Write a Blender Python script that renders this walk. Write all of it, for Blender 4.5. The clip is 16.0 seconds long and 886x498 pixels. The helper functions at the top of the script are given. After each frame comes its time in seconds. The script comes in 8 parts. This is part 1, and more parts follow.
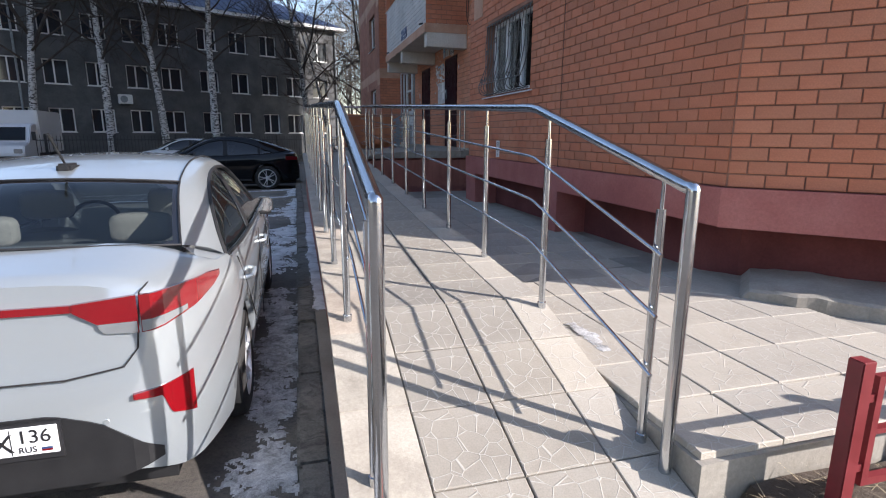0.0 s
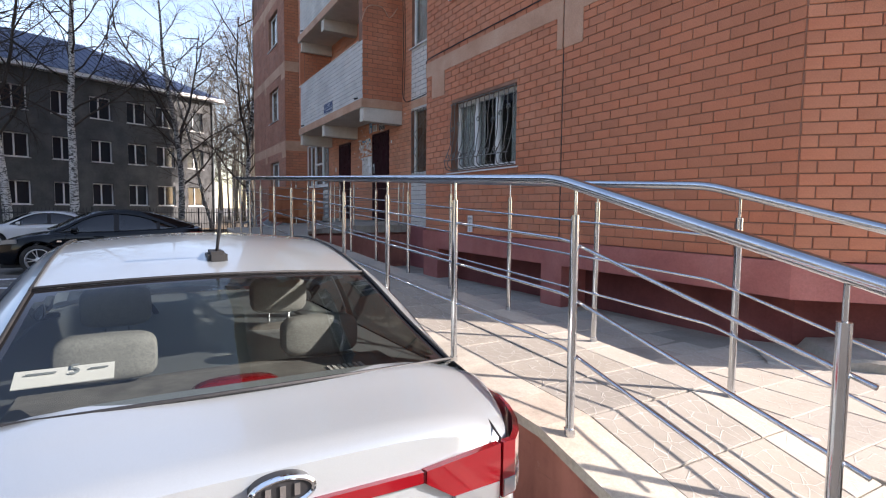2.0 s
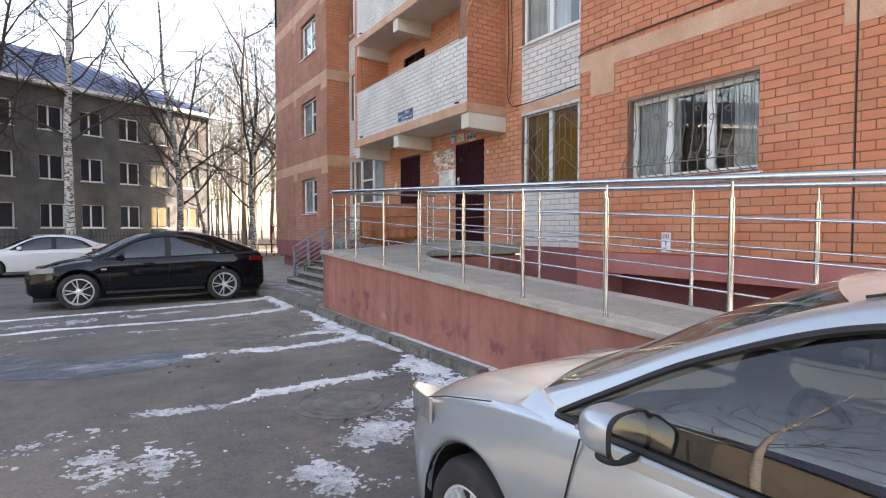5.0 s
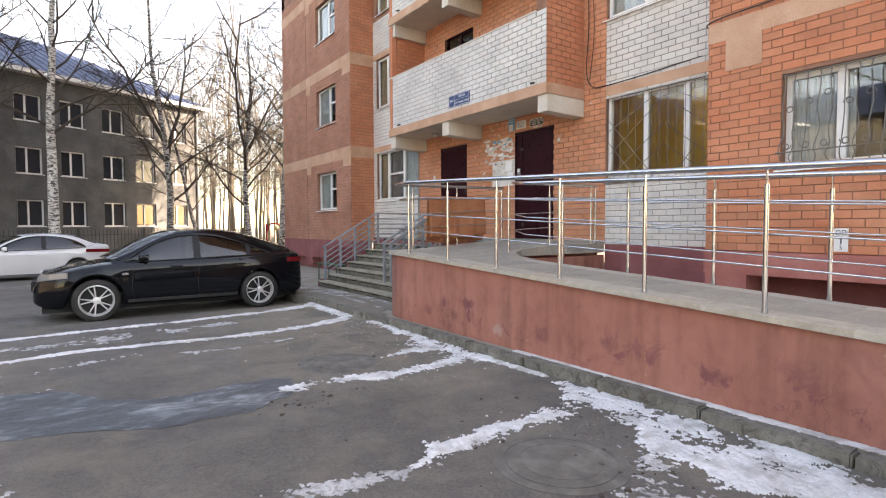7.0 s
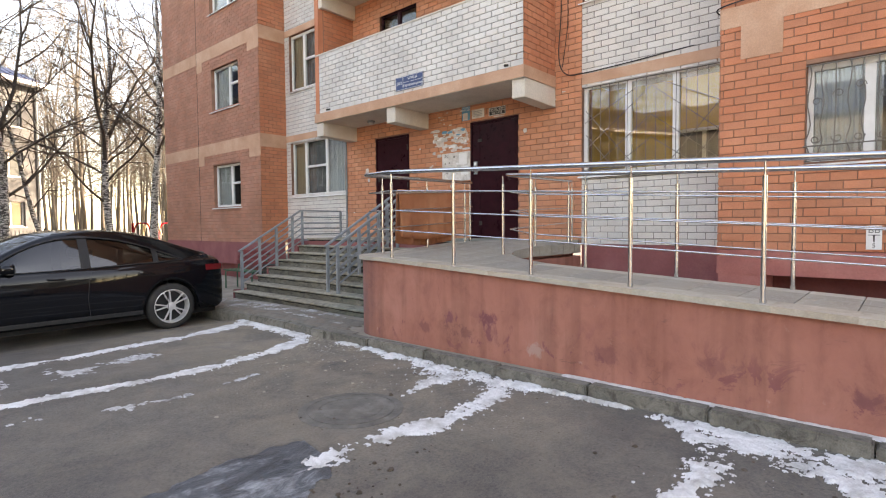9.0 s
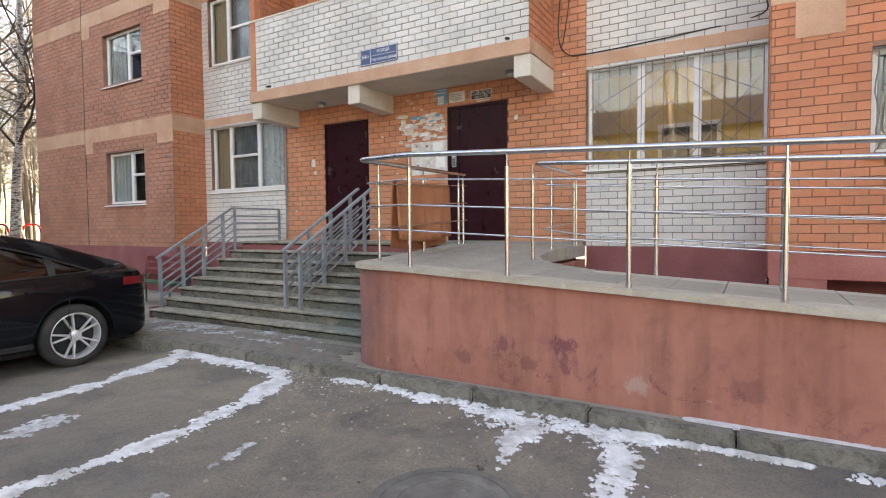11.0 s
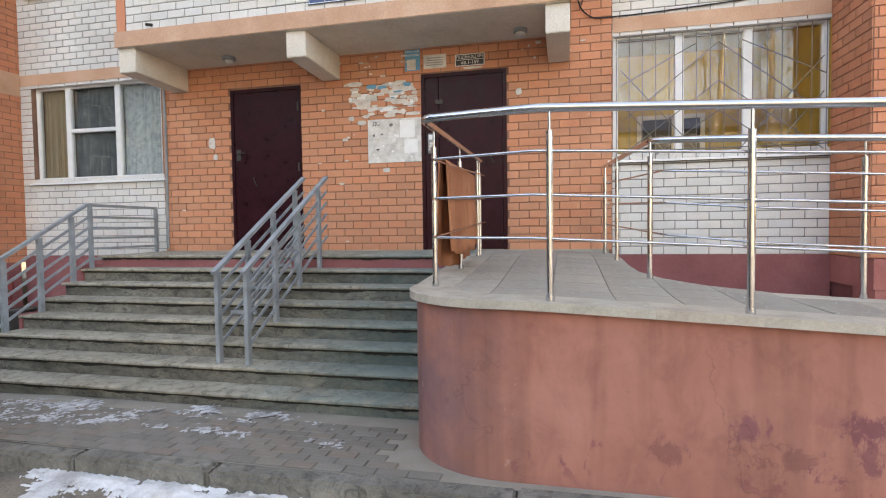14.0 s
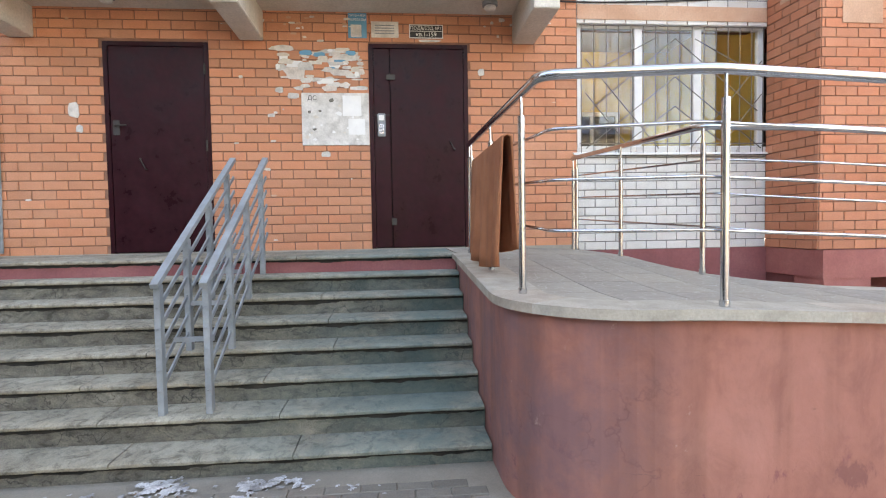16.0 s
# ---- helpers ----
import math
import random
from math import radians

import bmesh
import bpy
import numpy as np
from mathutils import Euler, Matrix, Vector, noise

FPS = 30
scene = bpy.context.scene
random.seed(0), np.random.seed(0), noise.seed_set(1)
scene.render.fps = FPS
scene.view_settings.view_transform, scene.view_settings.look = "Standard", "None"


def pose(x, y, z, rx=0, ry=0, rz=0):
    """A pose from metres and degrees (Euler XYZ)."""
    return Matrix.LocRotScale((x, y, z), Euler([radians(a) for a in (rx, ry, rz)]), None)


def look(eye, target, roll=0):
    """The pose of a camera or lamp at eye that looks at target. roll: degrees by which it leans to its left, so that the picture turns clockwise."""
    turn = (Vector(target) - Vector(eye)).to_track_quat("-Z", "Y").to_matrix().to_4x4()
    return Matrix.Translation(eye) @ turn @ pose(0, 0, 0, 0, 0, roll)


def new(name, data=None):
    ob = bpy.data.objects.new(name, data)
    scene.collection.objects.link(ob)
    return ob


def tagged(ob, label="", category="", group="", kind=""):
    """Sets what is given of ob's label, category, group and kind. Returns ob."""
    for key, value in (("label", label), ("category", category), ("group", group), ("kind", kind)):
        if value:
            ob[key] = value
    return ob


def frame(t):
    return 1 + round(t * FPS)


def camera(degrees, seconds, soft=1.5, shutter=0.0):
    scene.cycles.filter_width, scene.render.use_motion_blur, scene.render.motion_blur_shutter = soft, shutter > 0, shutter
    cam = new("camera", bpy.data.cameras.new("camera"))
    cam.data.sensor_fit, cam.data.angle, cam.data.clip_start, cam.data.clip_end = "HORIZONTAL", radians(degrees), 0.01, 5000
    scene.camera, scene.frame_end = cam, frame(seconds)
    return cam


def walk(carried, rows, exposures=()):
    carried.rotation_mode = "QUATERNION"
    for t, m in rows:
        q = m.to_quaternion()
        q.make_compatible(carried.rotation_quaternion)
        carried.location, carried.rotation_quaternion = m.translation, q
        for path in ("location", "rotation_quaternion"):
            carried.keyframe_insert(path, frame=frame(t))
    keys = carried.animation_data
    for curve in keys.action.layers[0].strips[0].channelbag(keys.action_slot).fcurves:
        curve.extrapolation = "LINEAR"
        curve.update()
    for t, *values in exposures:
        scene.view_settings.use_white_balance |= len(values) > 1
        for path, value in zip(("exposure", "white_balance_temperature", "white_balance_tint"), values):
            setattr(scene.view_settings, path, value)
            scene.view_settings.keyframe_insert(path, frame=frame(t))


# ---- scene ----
cam = camera(79.8, 16.0, soft=1.1)
METRES, EYE, TILT, LEAN, TURN = 16.6, 1.694, 0.0, 0.0, -15.2
ROWS = [
    (0.0, 0.0, 0.0, 0.0, 0.06, -12.18, -0.26),
    (0.5, -0.0221, 0.0012, 0.0001, -3.73, -8.88, -0.46),
    (1.0, -0.0446, 0.0123, 0.0001, -7.1, -6.55, -0.39),
    (1.5, -0.0724, 0.0246, 0.0002, -10.36, -4.6, -0.49),
    (2.0, -0.0994, 0.0398, 0.0006, -14.08, -4.32, -0.53),
    (2.5, -0.1252, 0.0603, 0.0018, -15.81, -3.71, -0.34),
    (3.0, -0.1526, 0.0807, 0.0028, -16.93, -2.74, -0.3),
    (3.5, -0.1757, 0.1061, 0.0013, -18.25, -2.3, -0.15),
    (4.0, -0.2026, 0.1287, 0.0005, -18.74, -1.89, -0.15),
    (4.5, -0.2271, 0.1541, -0.0026, -18.76, -1.86, -0.06),
    (5.0, -0.2523, 0.1801, -0.0026, -17.35, -2.15, 0.07),
    (7.5, -0.3496, 0.3174, -0.0041, -22.32, -2.64, 0.38),
    (8.0, -0.3648, 0.345, -0.005, -26.73, -2.55, 0.36),
    (8.5, -0.3757, 0.3755, -0.0033, -29.56, -2.77, 0.53),
    (9.0, -0.3853, 0.4047, -0.0031, -33.36, -2.56, 0.46),
    (11.5, -0.3915, 0.5606, -0.0043, -46.5, -2.68, 0.76),
    (12.0, -0.3809, 0.592, -0.0027, -48.78, -2.85, 0.99),
    (12.5, -0.3768, 0.6257, -0.0027, -52.04, -2.69, 0.79),
    (13.0, -0.3698, 0.6561, -0.0034, -56.39, -2.71, 0.84),
    (13.5, -0.3688, 0.687, -0.0029, -58.6, -2.53, 0.85),
    (14.0, -0.3707, 0.7133, -0.0026, -61.91, -2.19, 0.76),
    (14.5, -0.3688, 0.7425, -0.0027, -65.08, -2.43, 0.84),
    (15.0, -0.3701, 0.7706, -0.0021, -68.51, -2.41, 0.8),
    (15.5, -0.3639, 0.7951, -0.0039, -74.93, -2.53, 0.85),
    (16.0, -0.3529, 0.8175, -0.0037, -79.94, -2.59, 0.93),
]
EXPOSURES = [(0.0, 1.25, 6750, 17), (1.5, 1.54, 7150, 21), (2.5, 1.80, 7550, 21), (3.5, 2.30, 8300, 20), (5.0, 2.83, 9050, 21), (8.0, 3.0, 10500, 22), (12.0, 3.09, 10500, 20), (14.0, 3.27, 10300, 20), (16.0, 3.55, 9600, 19)]
walk(cam, [(t, pose(0, 0, EYE, TILT, LEAN, TURN) @ pose(METRES * x, METRES * y, METRES * z, 90 + pitch, roll, yaw)) for t, x, y, z, yaw, pitch, roll in ROWS], EXPOSURES)
SUN_DIR = Vector((0.82 * math.cos(radians(27)), -0.572 * math.cos(radians(27)), math.sin(radians(27)))).normalized()

# ---- sky and sun ----
world = bpy.data.worlds.new("sky")
scene.world = world
world.use_nodes = True
wn = world.node_tree
wn.nodes.clear()
sky = wn.nodes.new("ShaderNodeTexSky")
sky.sky_type = "NISHITA"
sky.sun_disc = False
sky.sun_elevation = radians(27)
sky.sun_rotation = math.atan2(SUN_DIR.x, SUN_DIR.y)
sky.air_density, sky.dust_density, sky.ozone_density = 1.0, 0.45, 1.0
bg = wn.nodes.new("ShaderNodeBackground")
bg.inputs["Strength"].default_value = 0.125
wo = wn.nodes.new("ShaderNodeOutputWorld")
wn.links.new(sky.outputs[0], bg.inputs["Color"])
wn.links.new(bg.outputs[0], wo.inputs["Surface"])

sun = new("sun", bpy.data.lights.new("sun", "SUN"))
sun.data.energy, sun.data.angle, sun.data.color = 3.8, radians(0.53), (1.0, 0.995, 0.985)
sun.matrix_world = look(SUN_DIR * 60, (0, 0, 0))

# ---- mesh helpers ----
def part(name, bm, material, parent=None, label="", smooth=False):
    """Links a bmesh as one mesh object under a thing or a part."""
    me = bpy.data.meshes.new(name)
    bm.to_mesh(me)
    bm.free()
    if material:
        me.materials.append(material)
    if smooth:
        me.polygons.foreach_set("use_smooth", [True] * len(me.polygons))
        me.set_sharp_from_angle(angle=radians(38))
    ob = new(name, me)
    ob.parent = parent
    if label:
        ob["label"] = label
    return ob


def thing(name, label, category, at=(0, 0, 0), turn=0.0, group="", kind=""):
    ob = new(name)
    ob.empty_display_size = 0.1
    ob.matrix_basis = pose(*at, 0, 0, turn)
    return tagged(ob, label, category, group, kind)


def solid(bm, corners):
    """Eight corners: four below, four above, both anticlockwise."""
    v = [bm.verts.new(c) for c in corners]
    for f in ((3, 2, 1, 0), (4, 5, 6, 7), (0, 1, 5, 4), (1, 2, 6, 5), (2, 3, 7, 6), (3, 0, 4, 7)):
        bm.faces.new([v[i] for i in f])


def box(bm, x0, x1, y0, y1, z0, z1):
    solid(bm, ((x0, y0, z0), (x1, y0, z0), (x1, y1, z0), (x0, y1, z0), (x0, y0, z1), (x1, y0, z1), (x1, y1, z1), (x0, y1, z1)))


def boxes(*rows, bevel=0.0):
    bm = bmesh.new()
    for r in rows:
        box(bm, *r)
    if bevel:
        bmesh.ops.bevel(bm, geom=bm.edges[:], offset=bevel, segments=2, affect="EDGES", clamp_overlap=True)
    return bm


def tube(bm, pts, r, seg=12, r_end=None, caps=True):
    """A round bar along points."""
    pts = [Vector(p) for p in pts]
    n = len(pts)
    rings, last = [], None
    for i, p in enumerate(pts):
        d = (pts[min(i + 1, n - 1)] - pts[max(i - 1, 0)]).normalized()
        if last is None:
            a = d.cross(Vector((0, 0, 1)) if abs(d.z) < 0.9 else Vector((1, 0, 0))).normalized()
        else:
            a = (last - d * last.dot(d)).normalized()
        last = a
        b = d.cross(a)
        rr = r if r_end is None else r + (r_end - r) * i / max(n - 1, 1)
        rings.append([bm.verts.new(p + (a * math.cos(2 * math.pi * k / seg) + b * math.sin(2 * math.pi * k / seg)) * rr) for k in range(seg)])
    for q, s in zip(rings, rings[1:]):
        for k in range(seg):
            bm.faces.new((q[k], q[(k + 1) % seg], s[(k + 1) % seg], s[k]))
    if caps:
        bm.faces.new(rings[0][::-1])
        bm.faces.new(rings[-1])


def tubes(*rows):
    bm = bmesh.new()
    for pts, r in rows:
        tube(bm, pts, r)
    return bm


def rounded(pts, r, n=5):
    """A polyline with its inner corners rounded."""
    pts = [Vector(p) for p in pts]
    out = [pts[0]]
    for a, b, c in zip(pts, pts[1:], pts[2:]):
        u, v = (a - b), (c - b)
        k = min(r, u.length * 0.45, v.length * 0.45)
        p, q = b + u.normalized() * k, b + v.normalized() * k
        for i in range(n + 1):
            s = i / n
            out.append(p.lerp(b, s).lerp(b.lerp(q, s), s))
    out.append(pts[-1])
    return out


def prism(bm, outline, z0, z1):
    """An upright prism over a plan outline (anticlockwise); z1 may be a function of (x, y)."""
    f = z1 if callable(z1) else (lambda x, y: z1)
    g = z0 if callable(z0) else (lambda x, y: z0)
    lo = [bm.verts.new((x, y, g(x, y))) for x, y in outline]
    hi = [bm.verts.new((x, y, f(x, y))) for x, y in outline]
    bm.faces.new(lo[::-1])
    bm.faces.new(hi)
    n = len(lo)
    for i in range(n):
        bm.faces.new((lo[i], lo[(i + 1) % n], hi[(i + 1) % n], hi[i]))


def catmull(ctrl, n):
    """n points along a smooth curve through control points of any dimension."""
    c = np.array(ctrl, float)
    t = np.linspace(0, len(c) - 1, n)
    out = []
    for u in t:
        i = min(int(u), len(c) - 2)
        f = u - i
        p0, p1, p2, p3 = c[max(i - 1, 0)], c[i], c[i + 1], c[min(i + 2, len(c) - 1)]
        out.append(0.5 * (2 * p1 + (p2 - p0) * f + (2 * p0 - 5 * p1 + 4 * p2 - p3) * f * f + (3 * p1 - p0 - 3 * p2 + p3) * f ** 3))
    return out


def sheet(bm, grid, flip=False):
    """Faces over a grid of points."""
    v = [[bm.verts.new(p) for p in row] for row in grid]
    for a, b in zip(v, v[1:]):
        for i in range(len(a) - 1):
            q = (a[i], a[i + 1], b[i + 1], b[i])
            bm.faces.new(q[::-1] if flip else q)
    return v

# ---- materials ----
def nodes_of(name):
    m = bpy.data.materials.new(name)
    m.use_nodes = True
    t = m.node_tree
    return m, t, t.nodes["Principled BSDF"]


def ramp_of(t, fac, stops):
    r = t.nodes.new("ShaderNodeValToRGB")
    while len(r.color_ramp.elements) < len(stops):
        r.color_ramp.elements.new(0.5)
    for e, (p, c) in zip(r.color_ramp.elements, stops):
        e.position, e.color = p, (*c, 1) if len(c) == 3 else c
    t.links.new(fac, r.inputs[0])
    return r.outputs[0]


def noise_of(t, scale, detail=4, rough=0.55, stretch=(1, 1, 1), coord="Object", distort=0.0):
    tc = t.nodes.new("ShaderNodeTexCoord")
    mp = t.nodes.new("ShaderNodeMapping")
    mp.inputs["Scale"].default_value = stretch
    nz = t.nodes.new("ShaderNodeTexNoise")
    nz.inputs["Scale"].default_value, nz.inputs["Detail"].default_value, nz.inputs["Roughness"].default_value = scale, detail, rough
    nz.inputs["Distortion"].default_value = distort
    t.links.new(tc.outputs[coord], mp.inputs[0])
    t.links.new(mp.outputs[0], nz.inputs["Vector"])
    return nz.outputs[0]


def mix_of(t, a, b, fac, mode="MIX"):
    m = t.nodes.new("ShaderNodeMix")
    m.data_type, m.blend_type = "RGBA", mode
    for sock, v in ((m.inputs[6], a), (m.inputs[7], b), (m.inputs[0], fac)):
        if isinstance(v, (int, float)):
            sock.default_value = v
        elif isinstance(v, tuple):
            sock.default_value = (*v, 1)
        else:
            t.links.new(v, sock)
    return m.outputs[2]


def bump_of(t, b, height, strength=0.3, dist=0.01):
    n = t.nodes.new("ShaderNodeBump")
    n.inputs["Strength"].default_value, n.inputs["Distance"].default_value = strength, dist
    t.links.new(height, n.inputs["Height"])
    t.links.new(n.outputs[0], b.inputs["Normal"])
    return n


def rough_surface(name, base, dark, light, scale=3.0, fine=60.0, rough=0.85, bump=0.3, bump_dist=0.004, stretch=(1, 1, 1), metal=0.0, rand=0.0, contrast=(0.3, 0.7)):
    """A matt surface with two scales of variation."""
    m, t, b = nodes_of(name)
    big = ramp_of(t, noise_of(t, scale, 5, 0.6, stretch), ((contrast[0], dark), (0.5, base), (contrast[1], light)))
    f = noise_of(t, fine, 4, 0.7)
    col = mix_of(t, big, ramp_of(t, f, ((0.25, (0.55, 0.55, 0.55)), (0.75, (1, 1, 1)))), 0.6, "MULTIPLY")
    if rand:
        oi = t.nodes.new("ShaderNodeObjectInfo")
        ge = t.nodes.new("ShaderNodeNewGeometry")
        ad = t.nodes.new("ShaderNodeMath")
        ad.operation = "ADD"
        t.links.new(oi.outputs["Random"], ad.inputs[0])
        t.links.new(ge.outputs["Random Per Island"], ad.inputs[1])
        fr = t.nodes.new("ShaderNodeMath")
        fr.operation = "FRACT"
        t.links.new(ad.outputs[0], fr.inputs[0])
        col = mix_of(t, col, ramp_of(t, fr.outputs[0], ((0.0, (1 - rand,) * 3), (0.5, (1.0, 1.0, 1.0)), (1.0, (1.0, 1 - rand * 0.55, 1 - rand * 0.8)))), 1.0, "MULTIPLY")
    t.links.new(col, b.inputs["Base Color"])
    b.inputs["Roughness"].default_value, b.inputs["Metallic"].default_value = rough, metal
    bump_of(t, b, f, bump, bump_dist)
    return m


def gloss(name, color, rough=0.3, metal=0.0, coat=0.0, spec=0.5, dirt=0.0):
    m, t, b = nodes_of(name)
    b.inputs["Base Color"].default_value = (*color, 1)
    b.inputs["Roughness"].default_value, b.inputs["Metallic"].default_value = rough, metal
    b.inputs["Coat Weight"].default_value, b.inputs["Coat Roughness"].default_value = coat, 0.03
    b.inputs["Specular IOR Level"].default_value = spec
    n = noise_of(t, 6.0, 5, 0.65)
    c = ramp_of(t, n, ((0.35, tuple(x * (1 - 0.12 - dirt) for x in color)), (0.7, color)))
    t.links.new(c, b.inputs["Base Color"])
    r = ramp_of(t, n, ((0.3, (rough * 0.8,) * 3), (0.75, (min(1, rough * 1.3 + dirt * 0.5),) * 3)))
    t.links.new(r, b.inputs["Roughness"])
    return m


def glass_of(name, tint=(0.9, 0.95, 0.95), rough=0.0, ior=1.6):
    """Thin pane: lets the view through, mirrors at a glance."""
    m, t, b = nodes_of(name)
    out = t.nodes["Material Output"]
    tr = t.nodes.new("ShaderNodeBsdfTransparent")
    tr.inputs[0].default_value = (*tint, 1)
    gl = t.nodes.new("ShaderNodeBsdfGlossy")
    gl.inputs["Roughness"].default_value = rough
    f0 = ((ior - 1) / (ior + 1)) ** 2
    lw = t.nodes.new("ShaderNodeLayerWeight")
    lw.inputs["Blend"].default_value = 0.5
    pw = t.nodes.new("ShaderNodeMath")
    pw.operation, pw.inputs[1].default_value = "POWER", 5.0
    ma = t.nodes.new("ShaderNodeMath")
    ma.operation, ma.inputs[1].default_value, ma.inputs[2].default_value = "MULTIPLY_ADD", 1 - f0, f0
    t.links.new(lw.outputs["Facing"], pw.inputs[0])
    t.links.new(pw.outputs[0], ma.inputs[0])
    mx = t.nodes.new("ShaderNodeMixShader")
    t.links.new(ma.outputs[0], mx.inputs[0])
    t.links.new(tr.outputs[0], mx.inputs[1])
    t.links.new(gl.outputs[0], mx.inputs[2])
    t.links.new(mx.outputs[0], out.inputs["Surface"])
    return m


M_BRICK = rough_surface("orange_brick", (0.645, 0.245, 0.134), (0.55, 0.195, 0.104), (0.70, 0.29, 0.168), 1.3, 90, 0.85, 0.35, 0.003, rand=0.16)
M_MORTAR = rough_surface("brick_mortar", (0.30, 0.150, 0.102), (0.24, 0.112, 0.072), (0.40, 0.21, 0.145), 3, 120, 0.95, 0.4)
# Far wing's front brick: darker and less saturated than M_BRICK on its side.
M_DULLBRICK = rough_surface("dull_brick", (0.50, 0.235, 0.160), (0.42, 0.19, 0.125), (0.57, 0.285, 0.20), 1.1, 90, 0.88, 0.35, 0.003, rand=0.16)
M_PALEBRICK = rough_surface("pale_orange_brick", (0.70, 0.305, 0.175), (0.60, 0.245, 0.135), (0.75, 0.355, 0.215), 1.6, 90, 0.85, 0.35, 0.003, rand=0.18)
M_WBRICK = rough_surface("white_brick", (0.72, 0.70, 0.66), (0.60, 0.58, 0.55), (0.80, 0.78, 0.74), 1.2, 80, 0.8, 0.3, 0.003, rand=0.08)
M_WMORTAR = rough_surface("grey_mortar", (0.25, 0.235, 0.22), (0.16, 0.15, 0.14), (0.34, 0.32, 0.3), 3, 120, 0.95, 0.4)
M_BAND = rough_surface("painted_band", (0.62, 0.36, 0.24), (0.54, 0.30, 0.19), (0.68, 0.43, 0.30), 2.0, 50, 0.85, 0.25)
M_CONC = rough_surface("cream_concrete", (0.71, 0.645, 0.555), (0.61, 0.55, 0.46), (0.78, 0.72, 0.635), 1.6, 40, 0.9, 0.35)
M_PLINTH = rough_surface("plinth_paint", (0.31, 0.10, 0.10), (0.25, 0.078, 0.078), (0.38, 0.14, 0.135), 1.5, 50, 0.85, 0.3)
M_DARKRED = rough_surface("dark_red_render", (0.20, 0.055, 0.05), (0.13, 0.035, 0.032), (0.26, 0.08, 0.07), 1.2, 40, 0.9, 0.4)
M_CONCRETE = rough_surface("grey_concrete", (0.36, 0.33, 0.28), (0.27, 0.25, 0.21), (0.45, 0.42, 0.36), 1.5, 50, 0.92, 0.45)
M_STEEL = gloss("stainless_steel", (0.60, 0.625, 0.65), 0.16, 1.0)
M_BLACK = gloss("black_gap", (0.02, 0.018, 0.018), 0.8)
M_PINK = rough_surface("pink_red_paint", (0.46, 0.15, 0.125), (0.38, 0.115, 0.10), (0.53, 0.20, 0.17), 1.4, 50, 0.8, 0.3)
M_DARKMETAL = gloss("dark_metal", (0.07, 0.065, 0.06), 0.55, 0.7)
M_SAND = rough_surface("sandy_paving", (0.33, 0.29, 0.235), (0.24, 0.21, 0.17), (0.42, 0.375, 0.31), 1.6, 90, 0.95, 0.5)
# Near-black for the open joints under the nosings, with their shade painted in.
M_NOSINGSHADE = rough_surface("nosing_shade_black", (0.028, 0.025, 0.021), (0.015, 0.013, 0.011), (0.05, 0.045, 0.038), 6, 60, 0.97, 0.6)
M_SOIL = rough_surface("soil", (0.10, 0.075, 0.055), (0.05, 0.038, 0.028), (0.17, 0.13, 0.10), 3.0, 40, 0.97, 1.0, 0.02)


